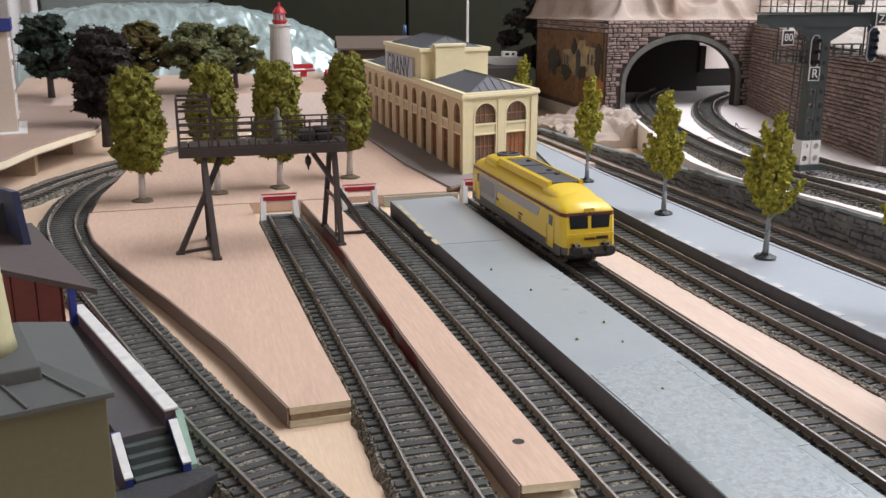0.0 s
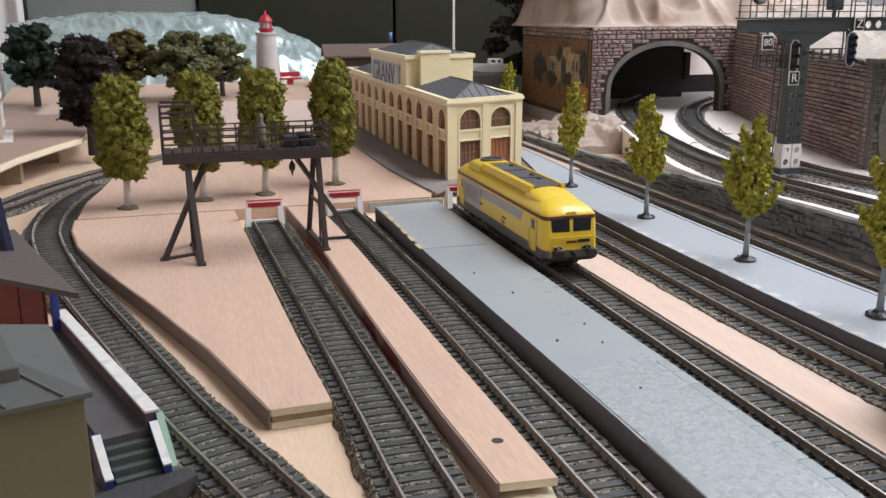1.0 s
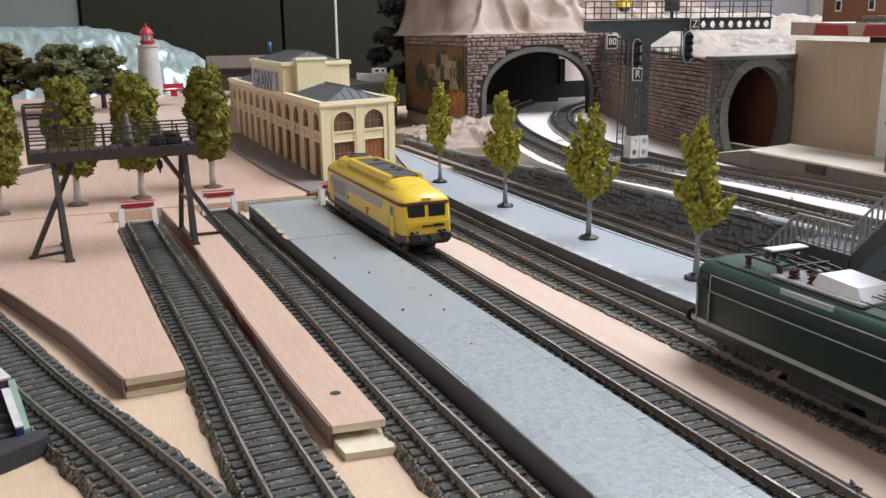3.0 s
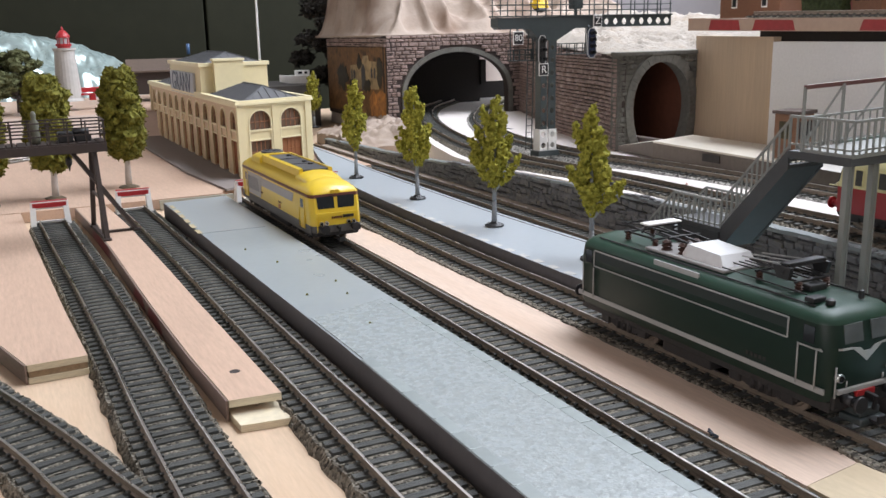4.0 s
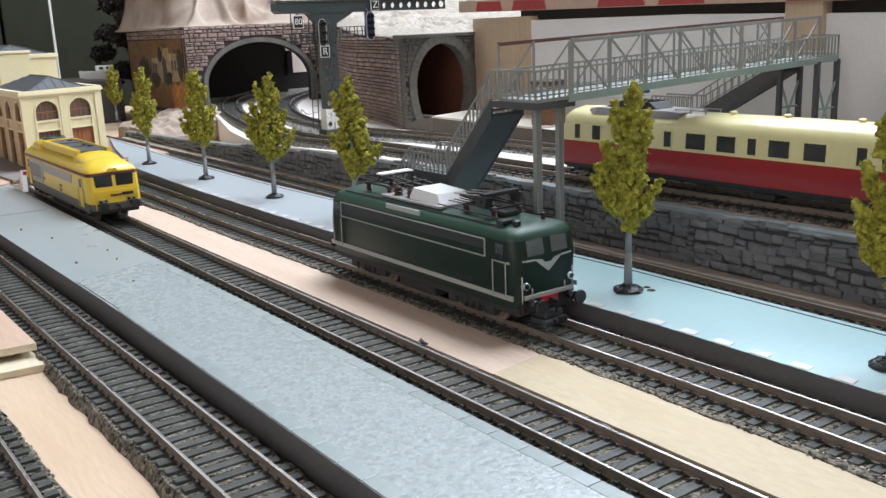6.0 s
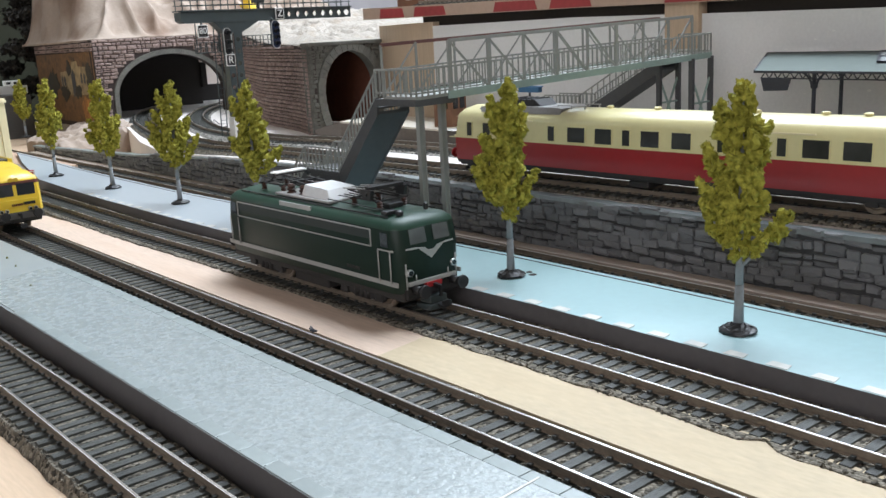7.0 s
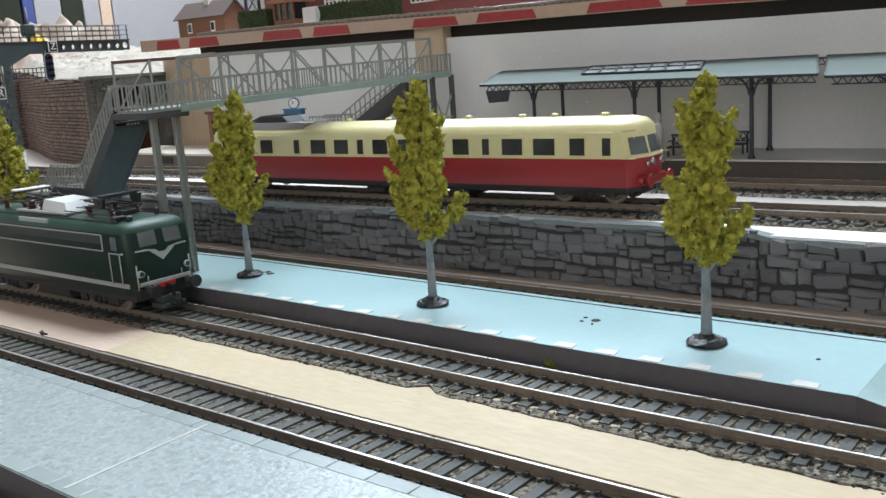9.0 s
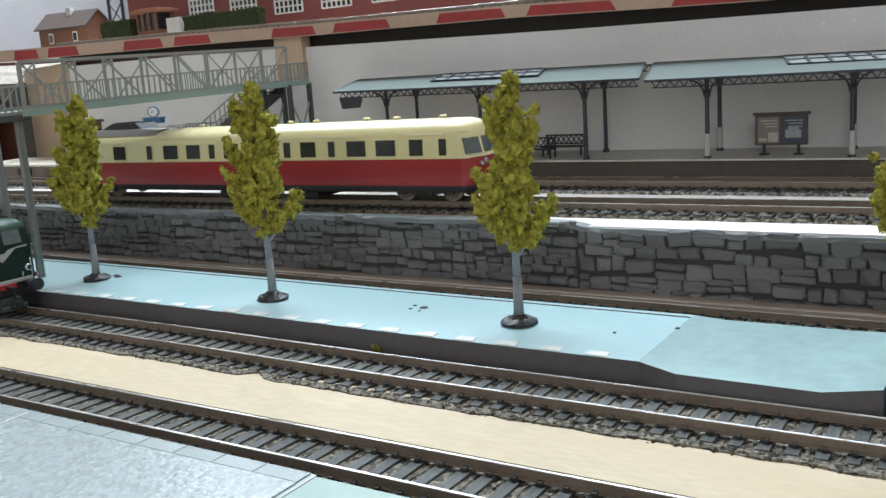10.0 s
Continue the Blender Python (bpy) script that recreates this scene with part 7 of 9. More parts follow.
def bench(x, y):
    t = thing("bench", x, y, 45.3, "dark iron lattice bench on the upper platform", "bench", 0, "benches on the platform")
    for zz, xx in ((5.5, 0), (11.5, 3.2)):
        bm = fresh()
        L = 26
        bar(bm, (xx, -L / 2, zz), (xx, L / 2, zz), 0.9, 0.9)
        if xx:
            bar(bm, (xx, -L / 2, zz - 5), (xx, L / 2, zz - 5), 0.7, 0.7)
            for i in range(8):
                bar(bm, (xx, -L / 2 + i * L / 8, zz - 5), (xx, -L / 2 + (i + 1) * L / 8, zz), 0.5, 0.5)
                bar(bm, (xx, -L / 2 + i * L / 8, zz), (xx, -L / 2 + (i + 1) * L / 8, zz - 5), 0.5, 0.5)
        else:
            box(bm, -4.5, 3, -L / 2, L / 2, zz - 0.6, zz)
        part("seat" if not xx else "backrest", bm, IRON, t)
    for s in (-1, 1):
        bm = fresh()
        bar(bm, (-3.5, s * 12, 0), (-3.5, s * 12, 5.4), 0.9, 0.9)
        bar(bm, (3.2, s * 12, 0), (3.2, s * 12, 11.5), 0.9, 0.9)
        bar(bm, (-3.5, s * 12, 8.5), (3.2, s * 12, 8.5), 0.7, 0.7)
        part("leg", bm, IRON, t)


bench(314, 173)
bench(330, 161)
bm = fresh()
lathe(bm, 319, 195, [(2.2, 45.2), (2.6, 50), (2.8, 56), (3.2, 60), (2.4, 63), (1.2, 64), (1.8, 66), (1.6, 68.5), (0.4, 69.5)], 12)
solid("figurine", bm, CONCRETE, "small plain grey figurine beside the bench", "figurine", "", True)


def poster_board():
    t = thing("poster_board", 320, 36.5, 45.3, "dark framed poster board on two feet", "notice board")
    t.scale = (0.68, 0.67, 0.67)
    bm = fresh()
    box(bm, -1.5, 1.5, -19, 19, 7.5, 30, 0.4)
    box(bm, -2.6, 2.6, -20.5, 20.5, 30, 32, 0.4)
    part("frame", bm, material("dark_brown_board", (0.07, 0.05, 0.04), 0.5, vary=0.15), t)
    for y0, y1, c, nm in ((1.2, 17, (0.20, 0.17, 0.14), "pale"), (-17, -1.2, (0.045, 0.055, 0.085), "blue")):
        bm = fresh()
        box(bm, -1.9, -1.4, y0, y1, 9.2, 28.6)
        p = part("poster", bm, material(nm + "_poster", c, 0.4, vary=0.12, grain=60, patch=60), t, nm + " printed poster")
        bm = fresh()
        for k in range(3):
            box(bm, -2.1, -1.8, y0 + 1.5, y1 - 2 - k * 2, 25.5 - k * 2.2, 26.3 - k * 2.2)
        if nm == "pale":
            lathe(bm, 0, 0, [(0.1, 0), (0.1, 0.1)], 5)
            box(bm, -2.1, -1.8, y0 + 1.0, y0 + 8, 10, 17)
            box(bm, -2.1, -1.8, y0 + 9, y1 - 1, 10.5, 13.0)
        else:
            box(bm, -2.1, -1.8, y0 + 2.5, y1 - 2, 13, 19)
            box(bm, -2.1, -1.8, y0 + 4, y1 - 4, 19, 22)
        part("print", bm, material("print_ink_" + nm, (0.42, 0.38, 0.32) if nm == "pale" else (0.30, 0.31, 0.33), 0.4, vary=0.2), p)
    for s in (-1, 1):
        bm = fresh()
        box(bm, -1, 1, s * 12.5 - 1, s * 12.5 + 1, 0.8, 8)
        box(bm, -3.6, 3.6, s * 12.5 - 3.6, s * 12.5 + 3.6, 0, 1.2, 0.4)
        part("foot", bm, IRON, t)


poster_board()


def station_clock():
    t = thing("station_clock", 291, 465, 45.3, "small round station clock over a blue sign on a post", "clock")
    bm = fresh()
    rod(bm, (0, 0, 0), (0, 0, 33.0), 1.0, 0.8, 8)
    part("post", bm, IRON, t)
    bm = fresh()
    box(bm, -2.0, 2.0, -10, 9, 30.5, 34.0, 0.4)
    box(bm, -2.6, 2.6, -10.6, 9.6, 34.0, 34.8, 0.2)
    part("sign_box", bm, material("blue_clock_case", (0.03, 0.12, 0.24), 0.35), t, "blue sign box under the dial")
    bm = fresh()
    d = Vector((-0.80, -0.60, 0)).normalized()
    c = Vector((0, -1, 38.6))
    rod(bm, c - d * 1.6, c + d * 1.6, 4.0, 4.0, 24)
    part("case", bm, bpy.data.materials["blue_clock_case"], t)
    for s in (-1, 1):
        bm = fresh()
        rod(bm, c + d * s * 1.5, c + d * s * 1.9, 3.3, 3.3, 24)
        f = part("dial", bm, WHITE, t, "white clock dial")
        bm = fresh()
        side = Vector((d.y, -d.x, 0))
        bar(bm, c + d * s * 2.0, c + d * s * 2.0 + side * 1.1 + Vector((0, 0, 1.8)), 0.4, 0.3)
        bar(bm, c + d * s * 2.0, c + d * s * 2.0 + side * 2.0 - Vector((0, 0, 0.8)), 0.4, 0.3)
        part("pointer", bm, BLACK, f)


station_clock()


# ---- tunnel hill ----
def holed_wall(bm, x0, x1, cx, half, z0, z1, y0, y1, step=3.0, mi=0):
    """An upright wall across x with an opening half(z) wide on each side of cx."""
    zs = list(np.arange(z0, z1, step)) + [z1]
    for side in (-1, 1):
        rings = []
        for z in zs:
            e, i = (x0, cx - half(z)) if side < 0 else (x1, cx + half(z))
            rings.append([(e, y0, z), (i, y0, z), (i, y1, z), (e, y1, z)])
        loft(bm, rings, True, True, mi)


def wide_half(z):
    if z < 58:
        return 76.0
    k = 1 - ((z - 58) / 52.0) ** 2
    return 76.0 * math.sqrt(k) if k > 0 else 0.0


def oval_half(z):
    k = 1 - ((z - 66) / (40.0 if z > 66 else 52.0)) ** 2
    return 33.0 * math.sqrt(k) if k > 0 else 0.0


BRICKS = stone_variants("brick", BRICK, 10, 1.0, 90, 0.10)
P1X0, P1X1, P1Y, P1TOP = 271.0, 470.0, 1200.0, 132.0
bm = fresh()
holed_wall(bm, P1X0, P1X1, 373, wide_half, 24, P1TOP, P1Y + 1, P1Y + 12)
portal = thing("tunnel_portal", 0, 0, 0, "wide double-track tunnel portal of moulded red-brown stone", "tunnel portal")
part("wall", bm, BRICK_MORTAR, portal)


def voussoirs(parent, pts, width, y0, y1, gap=0.35):
    """Wedge stones along a line of (x, z) points round an opening; width reaches outwards."""
    for (ax, az, anx, anz), (bx, bz, bnx, bnz) in zip(pts, pts[1:]):
        bm = fresh()
        d = Vector((bx - ax, 0, bz - az)).normalized() * gap
        w = width
        q = [(ax + d.x, y0, az + d.z), (bx - d.x, y0, bz - d.z), (bx + bnx * w - d.x, y0, bz + bnz * w - d.z), (ax + anx * w + d.x, y0, az + anz * w + d.z)]
        slab(bm, q, (0, 0, 0), (0, y1 - y0, 0))
        part("voussoir", bm, PORTAL_STONE, parent)


def ellipse_line(cx, cz, a, b, t0, t1, n):
    out = []
    for i in range(n + 1):
        t = t0 + (t1 - t0) * i / n
        nx, nz = math.cos(t) / a, math.sin(t) / b
        k = math.hypot(nx, nz)
        out.append((cx + a * math.cos(t), cz + b * math.sin(t), nx / k, nz / k))
    return out


line1 = [(449, 26, 1, 0), (449, 36, 1, 0), (449, 47, 1, 0)] + ellipse_line(373, 58, 76, 52, 0, math.pi, 30) + [(297, 47, -1, 0), (297, 36, -1, 0), (297, 26, -1, 0)]
voussoirs(portal, line1, 6.0, P1Y - 2.0, P1Y + 1.5, 0.08)
masonry(portal, "brick", lambda u, v: (Vector((P1X0 + u, P1Y + 0.8, 26 + v)), Vector((1, 0, 0)), Vector((0, 0, 1)), Vector((0, -1, 0))), P1X1 - P1X0, P1TOP - 26, 4.9, 9.6, 1.6, BRICKS, 21, 300,
        lambda u, v: ((abs(P1X0 + u - 373) / 86) ** 2 + (max(0, 26 + v - 58) / 61) ** 2) > 1.0, None, 0.55)

# curved retaining wall between the two portals
CW = curve_points([(322, 791, 0), (339, 840, 0), (352, 892, 0), (366, 950, 0), (392, 1015, 0), (430, 1105, 0), (467, 1200, 0)], 4.0)
CWF = frames_along(CW)
CWL = (len(CW) - 1) * 4.0


def curve_top(u):
    return float(np.interp(u, [0, 120, 260, CWL], [112, 115, 124, 131]))


bm = fresh()
rings = []
for i, (p, d, s) in enumerate(CWF):
    z = curve_top(i * 4.0)
    rings.append([p + s * 1.0 + Vector((0, 0, 24)), p + s * 9 + Vector((0, 0, 24)), p + s * 9 + Vector((0, 0, z)), p + s * 1.0 + Vector((0, 0, z))])
loft(bm, rings)
curved = solid("wall_curved", bm, BRICK_MORTAR, "curved red-brown stone wall between the tunnels", "wall")


def curve_face(u, v):
    i = min(int(u / 4.0), len(CWF) - 2)
    f = u / 4.0 - i
    p = CWF[i][0].lerp(CWF[i + 1][0], f)
    d = CWF[i][1].lerp(CWF[i + 1][1], f).normalized()
    s = Vector((d.y, -d.x, 0))
    return p + s * 0.9 + Vector((0, 0, 26 + v)), -d, Vector((0, 0, 1)), -s


masonry(curved, "brick", curve_face, CWL, 106, 3.9, 8.6, 1.9, BRICKS, 33, 300, lambda u, v: 26 + v < curve_top(u) - 1.5, lambda c: c[0], 0.6, 0.05, 0.05)

# side wall with a painted scene
SA, SB = Vector((271, 1200, 0)), Vector((285, 1465, 0))
SD = (SB - SA).normalized()
SN = Vector((SD.y, -SD.x, 0))
side_wall = thing("painted_wall", 0, 0, 0, "brick hillside wall with a painted autumn castle scene", "wall")
bm = fresh()
slab(bm, [SA + Vector((0, 0, 20)), SB + Vector((0, 0, 20)), SB + Vector((0, 0, 128)), SA + Vector((0, 0, 131))], SN * 0.2, SN * 8)
part("wall", bm, BRICK_MORTAR, side_wall)
AUTUMN = material("painted_autumn_wood", (0.17, 0.082, 0.026), 0.6, vary=0.7, grain=200, patch=60, bump=0.08, second=(0.035, 0.024, 0.012), mixin=0.95)
bm = fresh()
slab(bm, [SA + SD * 3 + Vector((0, 0, 26)), SA + SD * 262 + Vector((0, 0, 26)), SA + SD * 262 + Vector((0, 0, 116)), SA + SD * 3 + Vector((0, 0, 118))], (0, 0, 0), SN * -0.4)
part("painted_panel", bm, AUTUMN, side_wall, "painted panel of orange-brown autumn woods")
PAINT_PALE = material("painted_pale_walls", (0.27, 0.20, 0.105), 0.6, vary=0.7, grain=120, patch=50, bump=0.05)
PAINT_BLUE = material("painted_dark_openings", (0.055, 0.055, 0.06), 0.6, vary=0.2, bump=0.05)
PAINT_OCHRE = material("painted_ochre_bush", (0.36, 0.15, 0.03), 0.6, vary=0.7, grain=150, patch=60, bump=0.05)


def on_side(pts, mat, name, lift):
    bm = fresh()
    slab(bm, [SA + SD * u + Vector((0, 0, z)) for u, z in pts], SN * -lift, SN * -(lift + 0.25))
    part(name, bm, mat, side_wall)


on_side([(30, 64), (150, 60), (150, 92), (120, 94), (118, 98), (96, 99), (94, 106), (70, 107), (68, 100), (34, 99)], PAINT_PALE, "painted_castle", 0.42)
for u, z, w, h in ((42, 78, 6, 14), (54, 78, 6, 14), (84, 60, 16, 36), (128, 74, 7, 13), (140, 74, 5, 13)):
    on_side([(u, z), (u + w, z), (u + w, z + h * 0.8), (u + w / 2, z + h), (u, z + h * 0.8)], PAINT_BLUE, "painted_window", 0.7)
on_side([(6, 28), (62, 28), (70, 50), (52, 62), (40, 57), (22, 64), (6, 60)], PAINT_OCHRE, "painted_bush", 0.7)
PAINT_SHRUB = material("painted_dark_shrubs", (0.030, 0.024, 0.012), 0.6, vary=0.6, grain=150, patch=60, bump=0.05)
for u, z, w, h, seed in ((10, 66, 30, 44, 3), (60, 56, 34, 22, 4), (112, 52, 44, 26, 5), (96, 84, 22, 26, 6), (158, 50, 60, 50, 7)):
    r_ = random.Random(seed)
    on_side([(u + w * (0.5 + 0.5 * math.cos(q * 0.314) * r_.uniform(0.45, 1.1)), z + h * (0.5 + 0.5 * math.sin(q * 0.314) * r_.uniform(0.5, 1.1))) for q in range(20)], PAINT_SHRUB, "painted_shrub", 0.95)
masonry(side_wall, "brick", lambda u, v: (SA + SD * (262 - u) + Vector((0, 0, 118 + v)), -SD, Vector((0, 0, 1)), -SN), 262, 11.5, 5.5, 11.5, 1.5, BRICKS, 44, 120, None, None, 0.75)

# dark linings inside the two tunnels
TUNNEL_DARK = material("tunnel_black_card", (0.024, 0.020, 0.018), 0.9, vary=0.2, bump=0.2)
TUNNEL_RED = material("tunnel_red_brown_card", (0.13, 0.042, 0.022), 0.85, vary=0.25, grain=150, patch=25, bump=0.2)
bm = fresh()
box(bm, 292, 296, 1213, 1420, 25, 118)
box(bm, 296, 508, 1390, 1396, 25, 118)
box(bm, 296, 640, 1213, 1560, 114, 117)
box(bm, 508, 660, 1452, 1458, 25, 54)
box(bm, 508, 517, 1386, 1400, 54, 92)
solid("tunnel_lining", bm, TUNNEL_DARK, "black card lining inside the wide tunnel", "lining")
bm = fresh()
box(bm, 560, 720, 1560, 1566, 20, 200)
solid("pale_board", bm, PINK_BOARD, "pale board seen through the wide tunnel", "board")
oval = thing("tunnel_portal", 0, 0, 0, "single oval tunnel portal of grey-green moulded stone", "tunnel portal")
bm = fresh()
holed_wall(bm, 323, 420, 372, oval_half, 28, 112, 789, 799, 2.5)
part("wall", bm, PORTAL_STONE, oval)
voussoirs(oval, ellipse_line(372, 66, 33, 40, 0, math.pi, 17), 8.5, 786.5, 789.5, 0.15)
low = ellipse_line(372, 66, 33, 52, -0.78, 0, 5)
voussoirs(oval, low, 8.5, 786.5, 789.5, 0.15)
voussoirs(oval, ellipse_line(372, 66, 33, 52, math.pi, math.pi + 0.78, 5), 8.5, 786.5, 789.5, 0.15)
OVAL_STONES = stone_variants("stone", PORTAL_STONE, 8, 1.0, 140, 0.3)
masonry(oval, "stone", lambda u, v: (Vector((323.5 + u, 789, 30 + v)), Vector((1, 0, 0)), Vector((0, 0, 1)), Vector((0, -1, 0))), 96, 82, 4.6, 7.5, 1.3, OVAL_STONES, 52, 300,
        lambda u, v: ((323.5 + u - 372) / 42.5) ** 2 + ((30 + v - 66) / (49.5 if 30 + v > 66 else 61)) ** 2 > 1.0, None, 0.3, 0.06, 0.2)
bm = fresh()
box(bm, 322, 420, 786, 800, 112, 115.5, 0.5)
part("coping", bm, PORTAL_STONE, oval)
bm = fresh()
box(bm, 412, 416, 799.5, 1002, 28, 112)
box(bm, 396, 412, 1000, 1004, 28, 112)
solid("tunnel_lining", bm, TUNNEL_RED, "red-brown card lining inside the single tunnel", "lining")


# ---- crumpled plaster landscape ----
def crumple(p, seed, size):
    a = noise.fractal(Vector((p[0] / size, p[1] / size, seed)), 0.9, 2.0, 4)
    b = 1 - abs(noise.noise(Vector((p[0] / size * 1.3, p[1] / size * 1.3, seed + 9)))) * 2.2
    return a, b


def terrain(name, xs, ys, height, mat, label, floor_z, category="landscape"):
    bm = fresh()
    rows = [[bm.verts.new((x + (noise.noise(Vector((x / 20, y / 20, 3))) * 3), y + noise.noise(Vector((x / 20, y / 20, 7))) * 3, height(x, y))) for x in xs] for y in ys]
    for a, b in zip(rows, rows[1:]):
        for i in range(len(xs) - 1):
            f = bm.faces.new((a[i], a[i + 1], b[i + 1], b[i]))
            f.smooth = True
    edge = rows[0] + [r[-1] for r in rows[1:]] + rows[-1][-2::-1] + [r[0] for r in rows[-2:0:-1]]
    lowv = [bm.verts.new((v.co.x, v.co.y, floor_z)) for v in edge]
    n = len(edge)
    for i in range(n):
        bm.faces.new((lowv[i], lowv[(i + 1) % n], edge[(i + 1) % n], edge[i]))
    bmesh.ops.recalc_face_normals(bm, faces=bm.faces)
    return solid(name, bm, mat, label, category)


def fold(x, y, size, seed):
    """Sharp crests with round hollows between, like draped cloth."""
    return max(0.0, 1 - abs(noise.noise(Vector((x / size, y / size, seed)))) * 2.4)


def ease(v):
    v = min(1.0, max(0.0, v))
    return v * v * (3 - 2 * v)


def hill_height(x, y):
    wx = x + 22 * noise.noise(Vector((x / 70, y / 70, 1.5)))
    wy = y + 22 * noise.noise(Vector((x / 70, y / 70, 4.5)))
    side = ease((x - 276) / 30.0)
    apron = ease((y - 1200) / 22.0) * side
    back = ease((y - 1214) / 120.0) * side
    tall = 1.0 - 0.6 * ease((x - 430) / 80.0)
    lump = 20.0 * fold(wx, wy * 0.6, 36, 3.3) ** 1.25 + 1.2 * noise.noise(Vector((x / 14, y / 14, 2.2)))
    big = 58 * fold(wx * 0.8 + wy * 0.3, wy * 0.8 - wx * 0.3, 105, 7.7) ** 1.25 + 22 * fold(wx, wy, 62, 12.1) ** 1.4
    return 132.8 + apron * (4.0 + lump) + back * tall * (big + 46) + ease((y - 1214) / 50.0) * side * 0.25 * big


terrain("plaster_hill", list(np.arange(274, 660, 2.5)), list(np.arange(1202, 1480, 2.5)), hill_height, PLASTER, "crumpled plaster-cloth hill, cream with brown stains and fold shade in its colour", 130)


def snow_height(x, y):
    base = float(np.interp(y, [795, 830, 930, 1060, 1200], [114.5, 117, 123, 131, 138]))
    e = ease((y - 795) / 25.0)
    rough = 6 * fold(x, y, 34, 6.2) ** 2 + 3.0 * noise.noise(Vector((x / 9, y / 9, 1))) + 2.0 * noise.noise(Vector((x / 4, y / 4, 8)))
    return base + e * rough + max(0, x - 430) * 0.10 * e


bm = fresh()
xs_of = [0.0, 0.04, 0.09] + list(np.linspace(0.13, 0.5, 34)) + list(np.linspace(0.53, 1, 16))
rows = []
for p, d, s in frames_along(curve_points([(322, 795, 0), (339, 840, 0), (352, 892, 0), (366, 950, 0), (392, 1015, 0), (430, 1105, 0), (467, 1196, 0)], 4.0)):
    row = []
    for k in xs_of:
        x = (p.x + 1.5) + (620 - p.x) * k
        z = max(snow_height(x, p.y), curve_top((p.y - 791) * 1.06) + 1.0) if k > 0.05 else curve_top((p.y - 791) * 1.06) + 0.8 + 1.2 * noise.noise(Vector((p.y * 0.1, 0, 0)))
        row.append(bm.verts.new((x, p.y, z)))
    rows.append(row)
for a, b in zip(rows, rows[1:]):
    for i in range(len(xs_of) - 1):
        bm.faces.new((a[i], a[i + 1], b[i + 1], b[i])).smooth = True
r = bmesh.ops.extrude_face_region(bm, geom=list(bm.faces))
for v in r["geom"]:
    if isinstance(v, bmesh.types.BMVert):
        v.co.z -= 2.0
bmesh.ops.recalc_face_normals(bm, faces=bm.faces)
solid("plaster_snow", bm, SNOW, "rough white plaster over the single tunnel", "landscape")


def scrap_height(x, y):
    a, b = crumple((x, y), 11.0, 26.0)
    edge = float(np.interp(y, [960, 1010, 1100, 1230], [212, 228, 258, 282]))
    up = max(0.0, min(1.0, (x - 178) / max(20.0, edge - 178)))
    e = min(1.0, (y - 1085) / 40.0)
    return 3 + (7 + up * 15 + 3.0 * a + 5 * max(0, b) * (0.3 + up) + 5.0 * fold(x, y, 15, 31.0) ** 1.5) * (0.25 + 0.75 * e if x < 240 else 0.8 + 0.2 * e)


terrain("plaster_scraps", list(np.arange(186, 276, 2.5)), list(np.arange(1085, 1235, 2.5)), scrap_height, PLASTER, "torn crumpled plaster cloth beside the upper track", 0.3)


def dark_pine(x, y, z, height, seed, mat, label, width=0.28):
    t = thing("tree", x, y, z, label, "tree")
    r = random.Random(seed)
    bm = fresh()
    rod(bm, (0, 0, 0), (0, 0, height * 0.9), height * 0.035, height * 0.012, 8)
    part("trunk", bm, TRUNK_DARK, t)
    cl = []
    for i in range(60):
        f = r.uniform(0.12, 1.0)
        a = r.uniform(0, 6.28)
        w = height * width * (1.15 - f) * r.uniform(0.4, 1.0)
        cl.append(((w * math.cos(a), w * math.sin(a), height * f), (height * 0.06, height * 0.06, height * 0.035)))
    ob = new("crown", crown_mesh("crown", cl, mat, seed, 0.6, 0.12, ICO_SMALL, 260, height * 0.03))
    ob.parent = t
    return t


dark_pine(318, 1335, hill_height(318, 1335) - 4, 70, 5, LEAF_DARK, "dark green conifer on the plaster hill")
dark_pine(318, 1530, 20, 230, 6, LEAF_DARK, "tall dark conifer beside the plaster hill")
dark_pine(420, 1390, hill_height(420, 1390) - 4, 62, 7, LEAF_DARK, "dark bushy tree on the plaster hill")


# ---- signal gantry ----
def signal_head(parent, x, y, z, mat, hood_n, h, w=9.0):
    bm = fresh()
    poly = [(x - w / 2, y, z + 3), (x - w / 4, y, z), (x + w / 4, y, z), (x + w / 2, y, z + 3), (x + w / 2, y, z + h - 3), (x + w / 4, y, z + h), (x - w / 4, y, z + h), (x - w / 2, y, z + h - 3)]
    slab(bm, poly, (0, 0, 0), (0, 1.6, 0))
    head = part("signal_head", bm, mat, parent, "dark oval signal head with lamp hoods")
    bm = fresh()
    rim = [Vector(p) + Vector((0, -0.25, 0)) for p in poly]
    for a, b in zip(rim, rim[1:] + rim[:1]):
        bar(bm, a, b, 0.7, 0.7)
    part("rim", bm, SILVER, head)
    for i in range(hood_n):
        bm = fresh()
        zz = z + 4 + (h - 8) * i / max(1, hood_n - 1)
        rings = []
        for yy in (y - 4.0, y):
            rings.append([(x + 2.2 * math.cos(a), yy, zz + 2.2 * math.sin(a)) for a in np.linspace(-0.4, math.pi + 0.4, 9)])
        loft(bm, rings, False)
        part("hood", bm, BLACK, head)
        bm = fresh()
        rod(bm, (x, y - 0.6, zz), (x, y + 0.1, zz), 1.5, 1.5, 10)
        part("lens", bm, GLASS_DARK, head)
    return head


